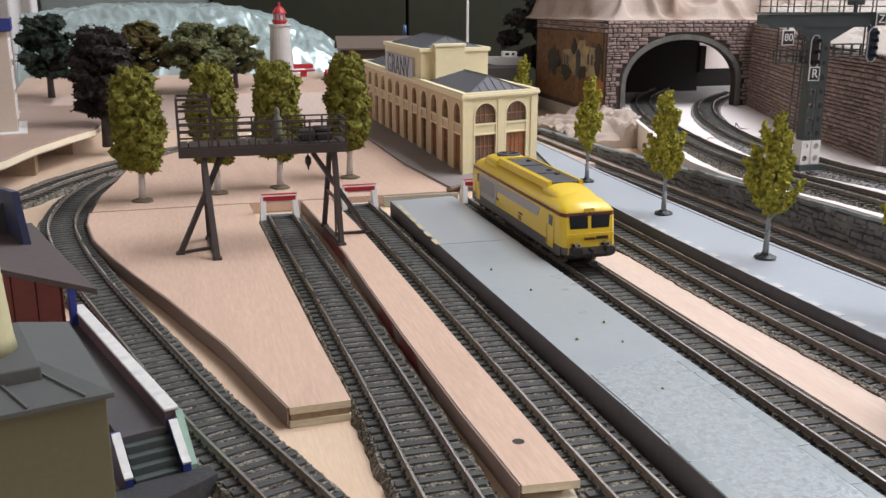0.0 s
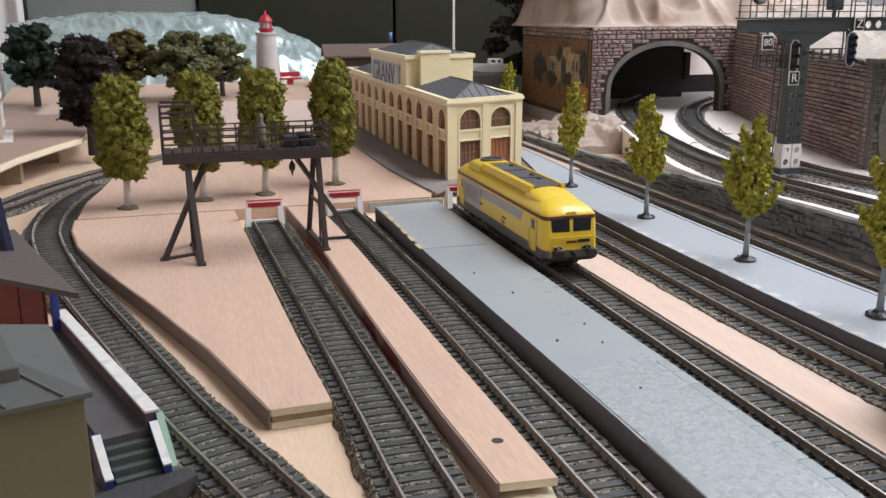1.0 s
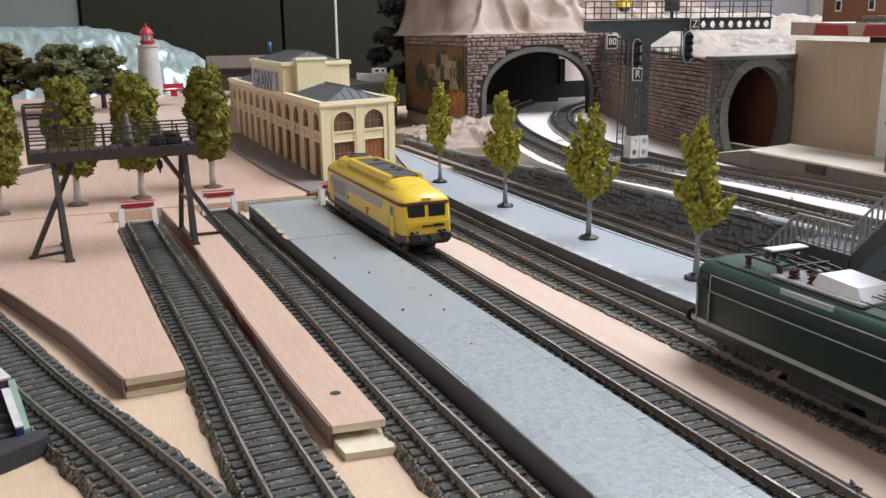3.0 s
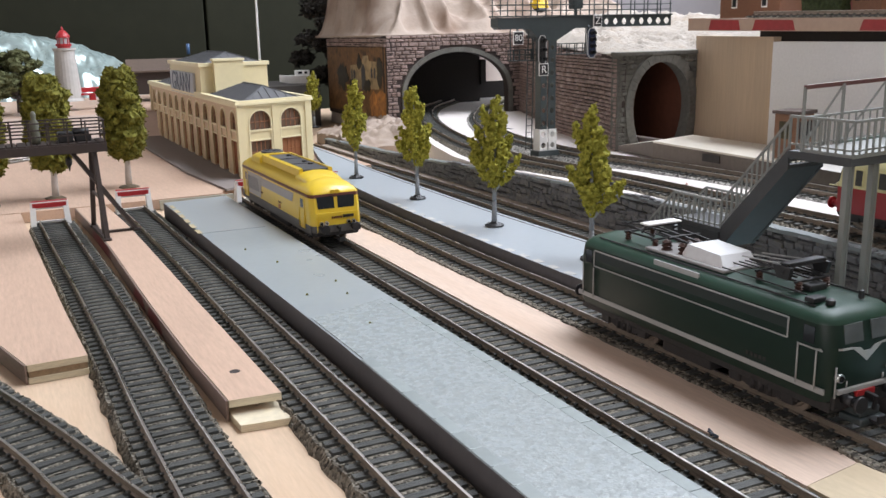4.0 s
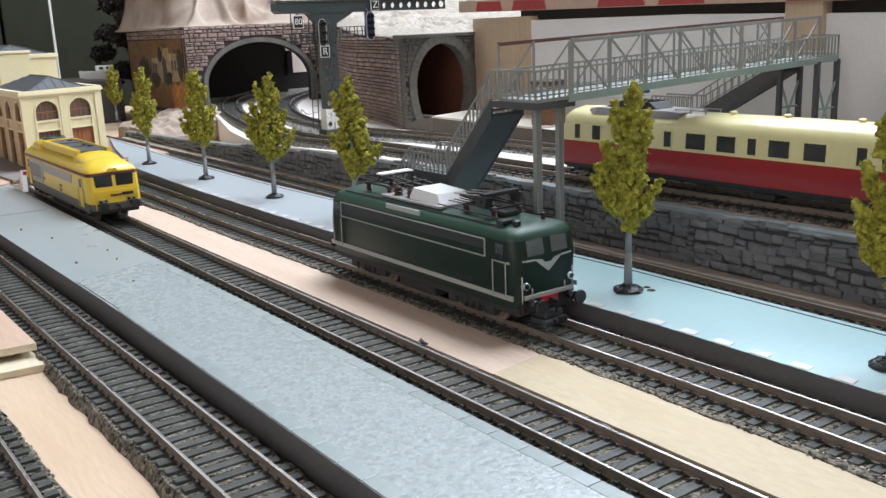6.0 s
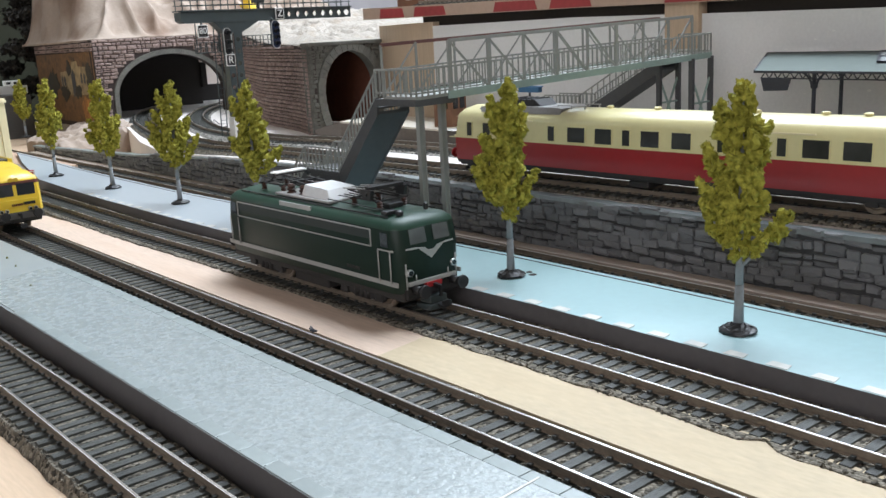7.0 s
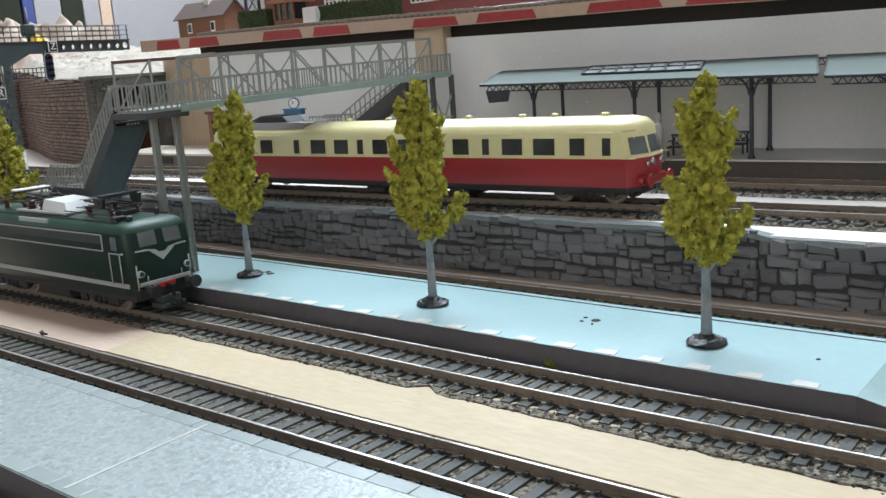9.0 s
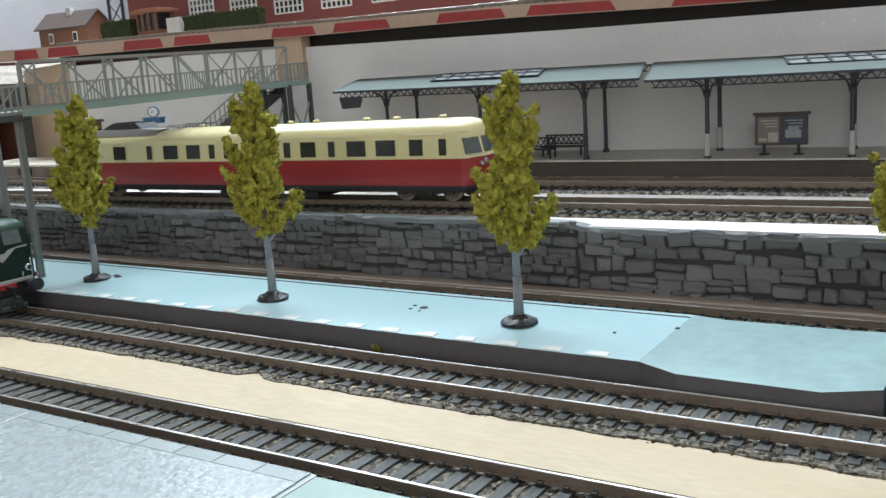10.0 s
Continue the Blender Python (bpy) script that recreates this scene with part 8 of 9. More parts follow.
def plate(parent, text, x, y, z, w, h, size):
    bm = fresh()
    box(bm, x - w / 2, x + w / 2, y, y + 0.8, z - h / 2, z + h / 2, 0.15)
    pl = part("plate", bm, WHITE, parent, "black plate with a white border and white writing")
    bm = fresh()
    box(bm, x - w / 2 + 0.7, x + w / 2 - 0.7, y - 0.25, y + 0.1, z - h / 2 + 0.7, z + h / 2 - 0.7)
    part("face", bm, BLACK, pl)
    lettering(text, size, pl, pose(x * MM, (y - 0.45) * MM, z * MM, 90, 0, 0), WHITE)


def signal_gantry():
    t = thing("signal_gantry", 0, 0, 0, "grey-green cantilever signal gantry with railing and signal heads", "signal gantry")
    mx0, mx1, my0, my1 = 223.5, 240.0, 762.0, 772.0
    bm = fresh()
    box(bm, mx0 - 2, mx1 + 2, my0 - 2, my1 + 2, UP, 37.5, 0.5)
    part("base_plate", bm, SIGNAL_GREY, t)
    bm = fresh()
    for x0, x1 in ((mx0, mx0 + 5.5), (mx1 - 7, mx1)):
        for side in (0,):
            holed_front = []
    holes = [44, 52]
    # pale foot box: two plates with round holes left between strips
    def strip(x0, x1, y0, y1, z0, z1, step, rad, mat, name, label=""):
        bm = fresh()
        cx = (x0 + x1) / 2
        def half(z):
            k = (z - z0) % step - step / 2
            return math.sqrt(max(0.0, rad * rad - k * k))
        holed_wall(bm, x0, x1, cx, lambda z: max(half(z), 0.02), z0, z1, y0, y1, 0.5 if rad < 2.4 else 0.6)
        part(name, bm, mat, t, label)
    strip(mx0, mx0 + 7.6, my0, my0 + 1.2, 37.5, 55.5, 9.0, 2.3, WHITE, "foot_plate", "white painted foot plate with holes")
    strip(mx0 + 8.9, mx1, my0, my0 + 1.2, 37.5, 55.5, 9.0, 2.3, WHITE, "foot_plate", "white painted foot plate with holes")
    bm = fresh()
    box(bm, mx0, mx0 + 1.2, my0 + 1.2, my1, 37.5, 55.5)
    box(bm, mx1 - 1.2, mx1, my0 + 1.2, my1, 37.5, 55.5)
    part("foot_box", bm, WHITE, t)
    strip(mx0 + 1, mx0 + 7.0, my0 + 0.2, my0 + 1.2, 55.5, 128.0, 10.3, 2.0, SIGNAL_GREY, "mast_flange")
    strip(mx1 - 8.0, mx1 - 1, my0 + 0.2, my0 + 1.2, 55.5, 128.0, 10.3, 2.0, SIGNAL_GREY, "mast_flange")
    bm = fresh()
    box(bm, mx0 + 7.4, mx1 - 8.2, my0 + 3, my0 + 4, 37.5, 128)
    box(bm, mx0 + 1, mx0 + 2, my0 + 1.2, my1 - 1, 55.5, 128)
    box(bm, mx1 - 2, mx1 - 1, my0 + 1.2, my1 - 1, 55.5, 128)
    part("mast", bm, SIGNAL_GREY, t)
    # beam: solid towards the short arm, pierced by round holes on the long arm
    bm = fresh()
    slab(bm, [(184, 762, 140), (187, 762, 137.5), (275, 762, 137.5), (275, 762, 147.0), (184, 762, 146.5)], (0, 0, 0), (0, 12, 0))
    part("beam", bm, SIGNAL_GREY, t)
    bm = fresh()
    slab(bm, [(214, 762.4, 137.5), (224, 762.4, 128), (240, 762.4, 128), (258, 762.4, 137.5)], (0, 0, 0), (0, 11, 0))
    part("gusset", bm, SIGNAL_GREY, t)
    n = 9
    for yy in (762.0, 773.0):
        bm = fresh()
        x0, x1, z0, z1, rr = 275.0, 358.0, 138.0, 147.0, 2.9
        step = (x1 - x0) / n
        xs = list(np.arange(x0, x1, 0.6)) + [x1]
        for side in (-1, 1):
            rings = []
            for x in xs:
                k = (x - x0) % step - step / 2
                hh = max(0.02, math.sqrt(max(0, rr * rr - k * k)))
                e, i = (z0, 142.5 - hh) if side < 0 else (z1, 142.5 + hh)
                rings.append([(x, yy, e), (x, yy, i), (x, yy + 1, i), (x, yy + 1, e)])
            loft(bm, rings)
        part("pierced_web", bm, SIGNAL_GREY, t, "beam web pierced by round holes")
    bm = fresh()
    box(bm, 183, 359, 761, 775, 147.0, 148.0)
    part("walkway", bm, SIGNAL_GREY, t)
    for yy in (761.5, 774.5):
        for i in range(13):
            bm = fresh()
            x = 186 + i * 14.2
            bar(bm, (x, yy, 148), (x, yy, 161), 0.7, 0.7)
            part("railing_post", bm, SIGNAL_GREY, t)
        for zz in (152, 156.5, 161):
            bm = fresh()
            bar(bm, (184, yy, zz), (358, yy, zz), 0.6, 0.6)
            part("rail", bm, SIGNAL_GREY, t)
    # ladder beside the mast
    for x in (211.5, 217.0):
        bm = fresh()
        bar(bm, (x + 2, 768, UP + 6), (x + 4.5, 768, 138), 0.7, 0.7)
        part("ladder_rail", bm, SIGNAL_GREY, t)
    for i in range(17):
        bm = fresh()
        z = 42 + i * 5.6
        o = 2 + 2.5 * (z - 34) / 104
        bar(bm, (211.5 + o, 768, z), (217 + o, 768, z), 0.45, 0.45)
        part("rung", bm, SIGNAL_GREY, t)
    # lower service baskets
    for x0, x1, z0 in ((199, 222, 112), (243, 275, 116)):
        bm = fresh()
        box(bm, x0, x1, 764, 773, z0, z0 + 0.8)
        for x in np.linspace(x0 + 0.4, x1 - 0.4, 5):
            bar(bm, (x, 764.4, z0), (x, 764.4, z0 + 9), 0.6, 0.6)
            bar(bm, (x, 772.6, z0), (x, 772.6, z0 + 9), 0.6, 0.6)
        for zz in (z0 + 5, z0 + 9):
            bar(bm, (x0, 764.4, zz), (x1, 764.4, zz), 0.6, 0.6)
            bar(bm, (x0, 772.6, zz), (x1, 772.6, zz), 0.6, 0.6)
        for x in (x0 + 1, x1 - 1):
            bar(bm, (x, 770, z0), (x, 770, 138), 0.8, 0.8)
        part("service_basket", bm, SIGNAL_GREY, t)
    signal_head(t, 222.5, 757, 109, BLACK, 3, 23, 7.2)
    signal_head(t, 271, 757, 113, material("blue_black_plastic", (0.02, 0.035, 0.085), 0.35, vary=0.15), 4, 24, 8)
    bm = fresh()
    box(bm, 221.5, 226, 758.6, 763, 118, 121)
    box(bm, 270, 272, 758.6, 763, 134, 138)
    bar(bm, (271, 760, 136), (271, 763, 140), 1.5, 1.5)
    part("bracket", bm, SIGNAL_GREY, t)
    plate(t, "80", 202.0, 760.5, 130.5, 9.6, 10.8, 7.2)
    plate(t, "R", 223.0, 755.5, 105.0, 9.0, 10.0, 8.6)
    plate(t, "Z", 278.5, 759.5, 143.0, 8.6, 9.8, 8.6)
    bm = fresh()
    bar(bm, (202, 761.5, 134), (202, 763, 141), 1.2, 1.2)
    bar(bm, (223.5, 756.5, 108), (226, 763, 108), 1.2, 1.2)
    bar(bm, (278.5, 760.5, 143), (278.5, 762.2, 143), 1.6, 1.6)
    part("bracket", bm, SIGNAL_GREY, t)
    # second signal standing on the walkway
    bm = fresh()
    rod(bm, (262, 768, 148), (262, 768, 178), 1.4, 1.4, 8)
    box(bm, 257, 267, 764, 772, 153, 163, 1.0)
    part("signal_post", bm, SIGNAL_GREY, t)
    return t


signal_gantry()


# ---- gantry crane over the siding ----
def crane():
    t = thing("gantry_crane", 0, 0, 0, "dark brown plastic gantry crane standing over the siding", "crane")
    x0, x1, y0, y1, z = -222.0, -122.0, 733.0, 759.0, 69.0

    def beam(name, a, b, w, h, label=""):
        bm = fresh()
        bar(bm, a, b, w, h)
        return part(name, bm, RUST_BROWN, t, label)

    for y in (y0 + 1.2, y1 - 1.2):
        bm = fresh()
        box(bm, x0, x1, y - 1.2, y + 1.2, 66.5, 72.0, 0.3)
        part("girder", bm, RUST_BROWN, t)
    for i in range(17):
        bm = fresh()
        x = x0 + 3 + i * 5.9
        box(bm, x - 2.6, x + 2.6, y0 + 0.5, y1 - 0.5, 72.0, 73.0, 0.2)
        part("deck_plank", bm, RUST_BROWN, t)
    for y in (y0 + 0.8, y1 - 0.8):
        for i in range(10):
            x = x0 + 1 + i * (x1 - x0 - 2) / 9
            beam("railing_post", (x, y, 72), (x, y, 86.5), 1.0, 1.0)
        for zz in (78, 82.3, 86.5):
            beam("rail", (x0, y, zz), (x1, y, zz), 0.9, 0.9)
    for zz in (78, 82.3, 86.5):
        beam("rail", (x1 - 0.6, y0, zz), (x1 - 0.6, y1, zz), 0.9, 0.9)
    # raised end frame
    for x in (x0 + 0.6, x0 + 19.5):
        for y in (y0 + 0.8, y1 - 0.8):
            beam("end_post", (x, y, 72), (x, y, 100.5), 1.3, 1.3)
    for y in (y0 + 0.8, y1 - 0.8):
        for zz in (94, 100.5):
            beam("end_rail", (x0, y, zz), (x0 + 20.2, y, zz), 1.2, 1.4)
    for x in (x0 + 0.6, x0 + 19.5):
        beam("end_rail", (x, y0, 100.5), (x, y1, 100.5), 1.2, 1.4)
    # winch
    bm = fresh()
    box(bm, -150, -141, 739, 753, 73, 79.5, 0.8)
    box(bm, -140, -130, 741, 751, 73, 77.5, 0.8)
    rod(bm, (-141, 746, 79), (-131, 746, 79), 2.6, 2.6, 10)
    part("winch", bm, BLACK, t, "black winch boxes with a drum")
    bm = fresh()
    rod(bm, (-145, 746, 72), (-145, 746, 63), 0.35, 0.35, 6)
    part("hoist_cable", bm, BLACK, t)
    bm = fresh()
    lathe(bm, -145, 746, [(0.5, 63.5), (1.9, 61.5), (2.0, 58.5), (0.8, 56.5), (0.3, 54)], 10)
    part("hook_block", bm, BLACK, t)
    # trestles: two raked legs, an upright, a brace and a foot bar
    for feet, topx, brace in ((((-204, 717, 9), (-207, 768, 9), (-225, 735, 9)), -208, 1), (((-128, 731, 9), (-131, 783, 9), (-106, 757, 9)), -130, -1)):
        (ax, ay, az), (bx, by, bz), (cx, cy, cz) = feet
        top = (topx, 746, 68)
        beam("leg", (ax, ay, az), (topx, y0 + 5, 68), 3.0, 2.6)
        beam("leg", (bx, by, bz), (topx, y1 - 5, 68), 3.0, 2.6)
        beam("raking_strut", (cx, cy, cz), (topx + 12 if brace > 0 else topx - 14, 746, 68), 3.0, 2.6)
        beam("foot_bar", (ax, ay, az), (bx, by, bz), 3.2, 2.4)
        beam("foot_bar", (cx, cy, cz), ((ax + bx) / 2, (ay + by) / 2, az), 2.6, 2.2)
        beam("drop_rod", (topx + 1, 746, 9), (topx + 1, 746, 68), 1.1, 1.1)
        beam("cross_tie", (ax * 0.55 + topx * 0.45, ay * 0.55 + (y0 + 5) * 0.45, 36), (bx * 0.55 + topx * 0.45, by * 0.55 + (y1 - 5) * 0.45, 36), 1.6, 1.6)
        for q in feet:
            bm = fresh()
            box(bm, q[0] - 2.6, q[0] + 2.6, q[1] - 2.6, q[1] + 2.6, 8.5, 10.0, 0.3)
            part("foot_pad", bm, RUST_BROWN, t)
    return t


crane()
bm = fresh()
lathe(bm, 0, 0, [(2.6, 0), (3.0, 4), (2.4, 9), (2.9, 13), (1.2, 15.5), (1.7, 17.5), (1.4, 19.5), (0.3, 20.5)], 10)
fig = tagged(new("figurine", put(bm, "figurine", [material("olive_grey_plastic", (0.12, 0.12, 0.085), 0.6, vary=0.2)], True)), "plain olive-grey plastic figurine lump on the crane", "figurine")
fig.matrix_basis = pose(-163 * MM, 744 * MM, 73.2 * MM)


# ---- buffer stops ----
def buffer_stop(x, y):
    t = thing("buffer_stop", x, y, 4, "white plastic buffer stop with a red and white beam", "buffer stop", 0, "buffer stops at the track ends")
    for s in (-1, 1):
        bm = fresh()
        slab(bm, [(s * 12.2, -8.5, -3.8), (s * 12.2, 4.5, -3.8), (s * 11.5, 2.5, 9), (s * 11.0, -1.2, 17), (s * 11.0, -4.4, 17)], (-1.9, 0, 0), (1.9, 0, 0))
        part("leg", bm, WHITE, t)
    bm = fresh()
    box(bm, -13, 13, -4.6, -1.4, 12.5, 18.0, 0.4)
    part("beam", bm, WHITE, t)
    bm = fresh()
    box(bm, -11.5, 11.5, -5.0, -4.5, 13.6, 17.0)
    part("beam_face", bm, RED, t, "worn red beam face")
    bm = fresh()
    box(bm, -12.5, 12.5, -4.5, -1.5, 18.0, 18.5)
    part("beam_top", bm, RED, t)
    bm = fresh()
    box(bm, -12, 12, 3.0, 5.5, 0, 2.4, 0.3)
    part("tie", bm, WHITE, t)
    return t


for bx, by in ((-156, 834), (-94.3, 853), (-1, 850), (61, 850)):
    buffer_stop(bx, by)


# ---- loading dock, goods house and brick shed beside the curved siding ----
NAVY = material("navy_plastic", (0.018, 0.03, 0.16), 0.45, vary=0.15, bump=0.05)
GREEN_PALE = material("pale_green_paint", (0.24, 0.37, 0.28), 0.55, vary=0.12, grain=250, patch=60, bump=0.1)
DOCK_FLOOR = material("dark_grey_dock", (0.075, 0.07, 0.07), 0.6, vary=0.14, grain=250, patch=25, bump=0.15)
STAIR_GREEN = material("dark_green_grey_plastic", (0.06, 0.075, 0.068), 0.5, vary=0.12, bump=0.08)
OLIVE_WALL = material("olive_plaster", (0.105, 0.10, 0.055), 0.7, vary=0.08, grain=450, patch=25, bump=0.3)
ZINC = material("grey_zinc_roof", (0.068, 0.073, 0.067), 0.7, vary=0.08, grain=250, patch=25, bump=0.1)
DOCK_WALL_IN = material("purple_brown_paint", (0.12, 0.07, 0.085), 0.5, vary=0.2, grain=200, patch=40, bump=0.1)
SHED_ROOF = material("grey_brown_felt", (0.085, 0.067, 0.06), 0.8, vary=0.15, grain=350, patch=25, bump=0.3)
SHED_RED = material("red_brown_boards", (0.20, 0.045, 0.03), 0.6, vary=0.2, grain=200, patch=40, bump=0.15, stretch=(1, 1, 3))

ANG = 18.5
dock = thing("loading_dock", -228, 477, 0, "dark grey loading dock with a white-topped wall and steps", "loading dock", ANG)
bm = fresh()
prism(bm, [(-17.5, 0), (-2.2, 0), (-2.2, 128), (-75, 128), (-75, 40), (-17.5, 40)], 0.3, 18)
part("floor", bm, DOCK_FLOOR, dock)
bm = fresh()
box(bm, -2.2, 2.2, 0.5, 130, 0.3, 23.2)
wl = part("wall", bm, DOCK_WALL_IN, dock, "wall with a purple-brown inner face")
bm = fresh()
box(bm, -2.5, 2.6, 0, 130.3, 23.2, 24.3, 0.3)
part("coping", bm, WHITE_WORN, wl, "chipped white coping")
bm = fresh()
box(bm, 2.3, 2.7, 0.5, 130, 0.4, 23.0)
part("facing", bm, GREEN_PALE, wl, "pale green outer face")
for i in range(4):
    bm = fresh()
    box(bm, -16.5, -1.5, -2.9 * (i + 1), -2.9 * i - 0.05, 0.4, 18 - 2.6 * (i + 1), 0.25)
    part("step", bm, STAIR_GREEN, dock)
for x in (-19.0, -0.2):
    bm = fresh()
    slab(bm, [(x, 0.6, 3), (x, -13.5, 3), (x, -13.5, 9.5), (x, -11.5, 10.5), (x, -1.5, 20), (x, 0.6, 20.5)], (-1.3, 0, 0), (1.3, 0, 0))
    ck = part("cheek_wall", bm, NAVY, dock, "navy cheek wall with a pale worn top")
    bm = fresh()
    slab(bm, [(x, -13.6, 9.6), (x, -11.5, 10.6), (x, -1.5, 20.1), (x, -1.5, 20.9), (x, -11.7, 11.4), (x, -13.8, 10.3)], (-1.4, 0, 0), (1.4, 0, 0))
    part("cap", bm, WHITE_WORN, ck)
bm = fresh()
slab(bm, [(1.3, 0.3, 2), (1.3, -12, 2), (1.3, -12, 8), (1.3, 0.3, 23)], (0, 0, 0), (2.4, 0, 0))
part("end_wing", bm, GREEN_PALE, dock, "pale green end wing")
bm = fresh()
rr = random.Random(8)
pts = [(-30, -12), (7, -13), (7.5, -20), (0, -23), (-12, -26), (-30, -27)]
prism(bm, pts, 0.4, 6.8)
part("apron", bm, material("black_tar", (0.035, 0.035, 0.036), 0.85, vary=0.3, grain=500, patch=60, bump=0.8), dock, "crumbly black apron slab at the foot of the steps")

house = thing("goods_house", -241, 410.5, 0, "olive-walled goods house with a grey zinc roof and round chimney", "house", 16)
bm = fresh()
box(bm, -80, 0, 0, 58, 0.4, 59.0, 0.4)
part("wall", bm, OLIVE_WALL, house)
bm = fresh()
box(bm, -82, 1.9, -1.9, 60, 59.0, 60.6, 0.3)
part("eave", bm, ZINC, house)
bm = fresh()
loft(bm, [[(a, c, z), (b, c, z), (b, d, z), (a, d, z)] for a, b, c, d, z in ((-81.6, 1.5, -1.5, 59.6, 60.6), (-66, -13.5, 12, 46, 67.5))])
roof = part("roof", bm, ZINC, house)
for k in range(6):
    bm = fresh()
    x = -5 - k * 13.5
    bar(bm, (x, -1.5, 60.9), (-13.5 + (x - 1.5) * 0.632, 12, 67.8), 0.6, 0.6)
    part("seam", bm, ZINC, roof)
bm = fresh()
box(bm, -48, -13.5, 6, 44, 61.5, 68.2, 0.5)
part("chimney_base", bm, ZINC, house, "square zinc-covered chimney base")
bm = fresh()
lathe(bm, -26, 25, [(9.6, 68.2), (9.0, 72), (7.4, 96), (6.6, 118), (7.0, 119), (6.8, 132)], 24)
part("chimney", bm, material("pale_olive_plaster", (0.40, 0.36, 0.20), 0.7, vary=0.08, bump=0.2), house, "pale olive round chimney", True)

shed = thing("brick_shed", -274, 604, 0, "red-brown shed with a flat grey-brown roof slab", "shed", 22)
bm = fresh()
prism(bm, [(-4, -12), (-2, 75), (-60, 75), (-60, 22)], 0.5, 43)
part("wall", bm, SHED_RED, shed)
for k in range(6):
    bm = fresh()
    a, b = Vector((-5 - k * 8.6, -11.4 + k * 5.3, 0)), Vector((-13.1 - k * 8.6, -6.5 + k * 5.3, 0))
    slab(bm, [a + Vector((0, 0, 18.2)), b + Vector((0, 0, 18.2)), b + Vector((0, 0, 42.8)), a + Vector((0, 0, 42.8))], (0, 0, 0), (-0.4, -0.7, 0))
    part("wall_board", bm, SHED_RED, shed)
bm = fresh()
prism(bm, [(-2.3, -56.2), (3.0, 25), (7.0, 78), (-62, 80), (-62, 70), (-26.5, -2.5)], 43.2, 45.6)
part("roof", bm, SHED_ROOF, shed)
bm = fresh()
box(bm, -2.6, 0.4, -15, -12.2, 18, 43.1, 0.2)
part("column", bm, NAVY, shed, "navy blue column")
bm = fresh()
slab(bm, [(-4.5, 32, 45.6), (-4.5, 84, 45.6), (-6.5, 84, 66), (-6.5, 36, 70.5)], (0, 0, 0), (-3.0, 0.6, 0))
part("roof_board", bm, material("dull_navy_board", (0.022, 0.028, 0.07), 0.5, vary=0.2, bump=0.1), shed, "navy board standing on the roof")
bm = fresh()
slab(bm, [(-8, 60, 45.6), (-24, 66, 45.6), (-8.5, 60, 62)], (0, 0, 0), (0, 2.4, 0))
part("board_prop", bm, BLACK, shed, "dark prop behind the board")


# ---- far side of the layout ----
def tarp_height(x, y):
    a, b = crumple((x + 0.25 * y, y * 0.7), 15.0, 42.0)
    s = float(np.interp(x, [-430, -330, -150, -60, 0, 50], [136, 150, 150, 132, 108, 80]))
    f = float(np.interp(y, [1600, 1625, 1690, 1760], [0.0, 0.55, 0.97, 1.0]))
    wx, wy = x + 14 * noise.noise(Vector((x / 40, y / 40, 2.5))), y + 14 * noise.noise(Vector((x / 40, y / 40, 6.5)))
    crease = 7.0 * fold(wx * 0.8 + wy * 0.9, wy * 0.5 - wx * 0.35, 46, 21.0) ** 2.2 + 3.2 * fold(wx + wy * 0.4, wy * 0.9, 22, 23.0) ** 2 + 0.9 * fold(wx, wy, 9, 25.0)
    return 20 + (s - 24) * f + (3.5 * a + 4.0 * max(0, b) ** 2 + crease) * (1 if f > 0.05 else 0.3) * (1 - 0.55 * max(0, f - 0.9) / 0.1)


TARP = material("silver_green_tarpaulin", (0.40, 0.51, 0.49), 0.28, metal=0.4, vary=0.12, grain=200, patch=18, bump=0.25, second=(0.24, 0.27, 0.26), mixin=0.5)
terrain("tarpaulin", list(np.arange(-440, 52, 2.5)), list(np.arange(1600, 1790, 2.5)), tarp_height, TARP, "crumpled silver-green tarpaulin thrown over a mound", 0.5, "tarpaulin")
bm = fresh()
prism(bm, [(-420, 1380), (150, 1340), (150, 1790), (-440, 1790)], 0.4, 56, 0, 1)
for v in bm.verts:
    if v.co.z > 10 and v.co.y < 1400:
        v.co.z = 40
        v.co.y += 30
solid("back_deck", bm, [PLY, material("pinkish_deck_face", (0.56, 0.44, 0.37), 0.5, vary=0.08)], "pinkish raised deck at the back of the layout", "ground")

light_tower = thing("lighthouse", -87, 1450, 55, "grey-white toy lighthouse with a red lantern", "lighthouse")
bm = fresh()
lathe(bm, 0, 0, [(19, 0), (18, 2), (16.5, 4), (12.8, 66), (14.5, 67), (14.5, 69.5), (12, 69.6)], 22)
part("tower", bm, material("grey_white_tower", (0.46, 0.44, 0.41), 0.6, vary=0.12, grain=200, patch=30, bump=0.2), light_tower)
bm = fresh()
lathe(bm, 0, 0, [(8.5, 69.5), (8.5, 72), (10.0, 72.3), (10.0, 75)], 16)
part("gallery", bm, RED, light_tower, "red gallery ring")
bm = fresh()
lathe(bm, 0, 0, [(7.0, 73.5), (7.0, 83)], 12)
part("lantern", bm, material("lantern_grey", (0.40, 0.42, 0.44), 0.3, vary=0.1), light_tower, "grey glazed lantern")
for k in range(8):
    bm = fresh()
    a = k * math.pi / 4
    rod(bm, (7.3 * math.cos(a), 7.3 * math.sin(a), 73.5), (7.3 * math.cos(a), 7.3 * math.sin(a), 83), 0.7, 0.6, 6)
    part("mullion", bm, RED, light_tower)
bm = fresh()
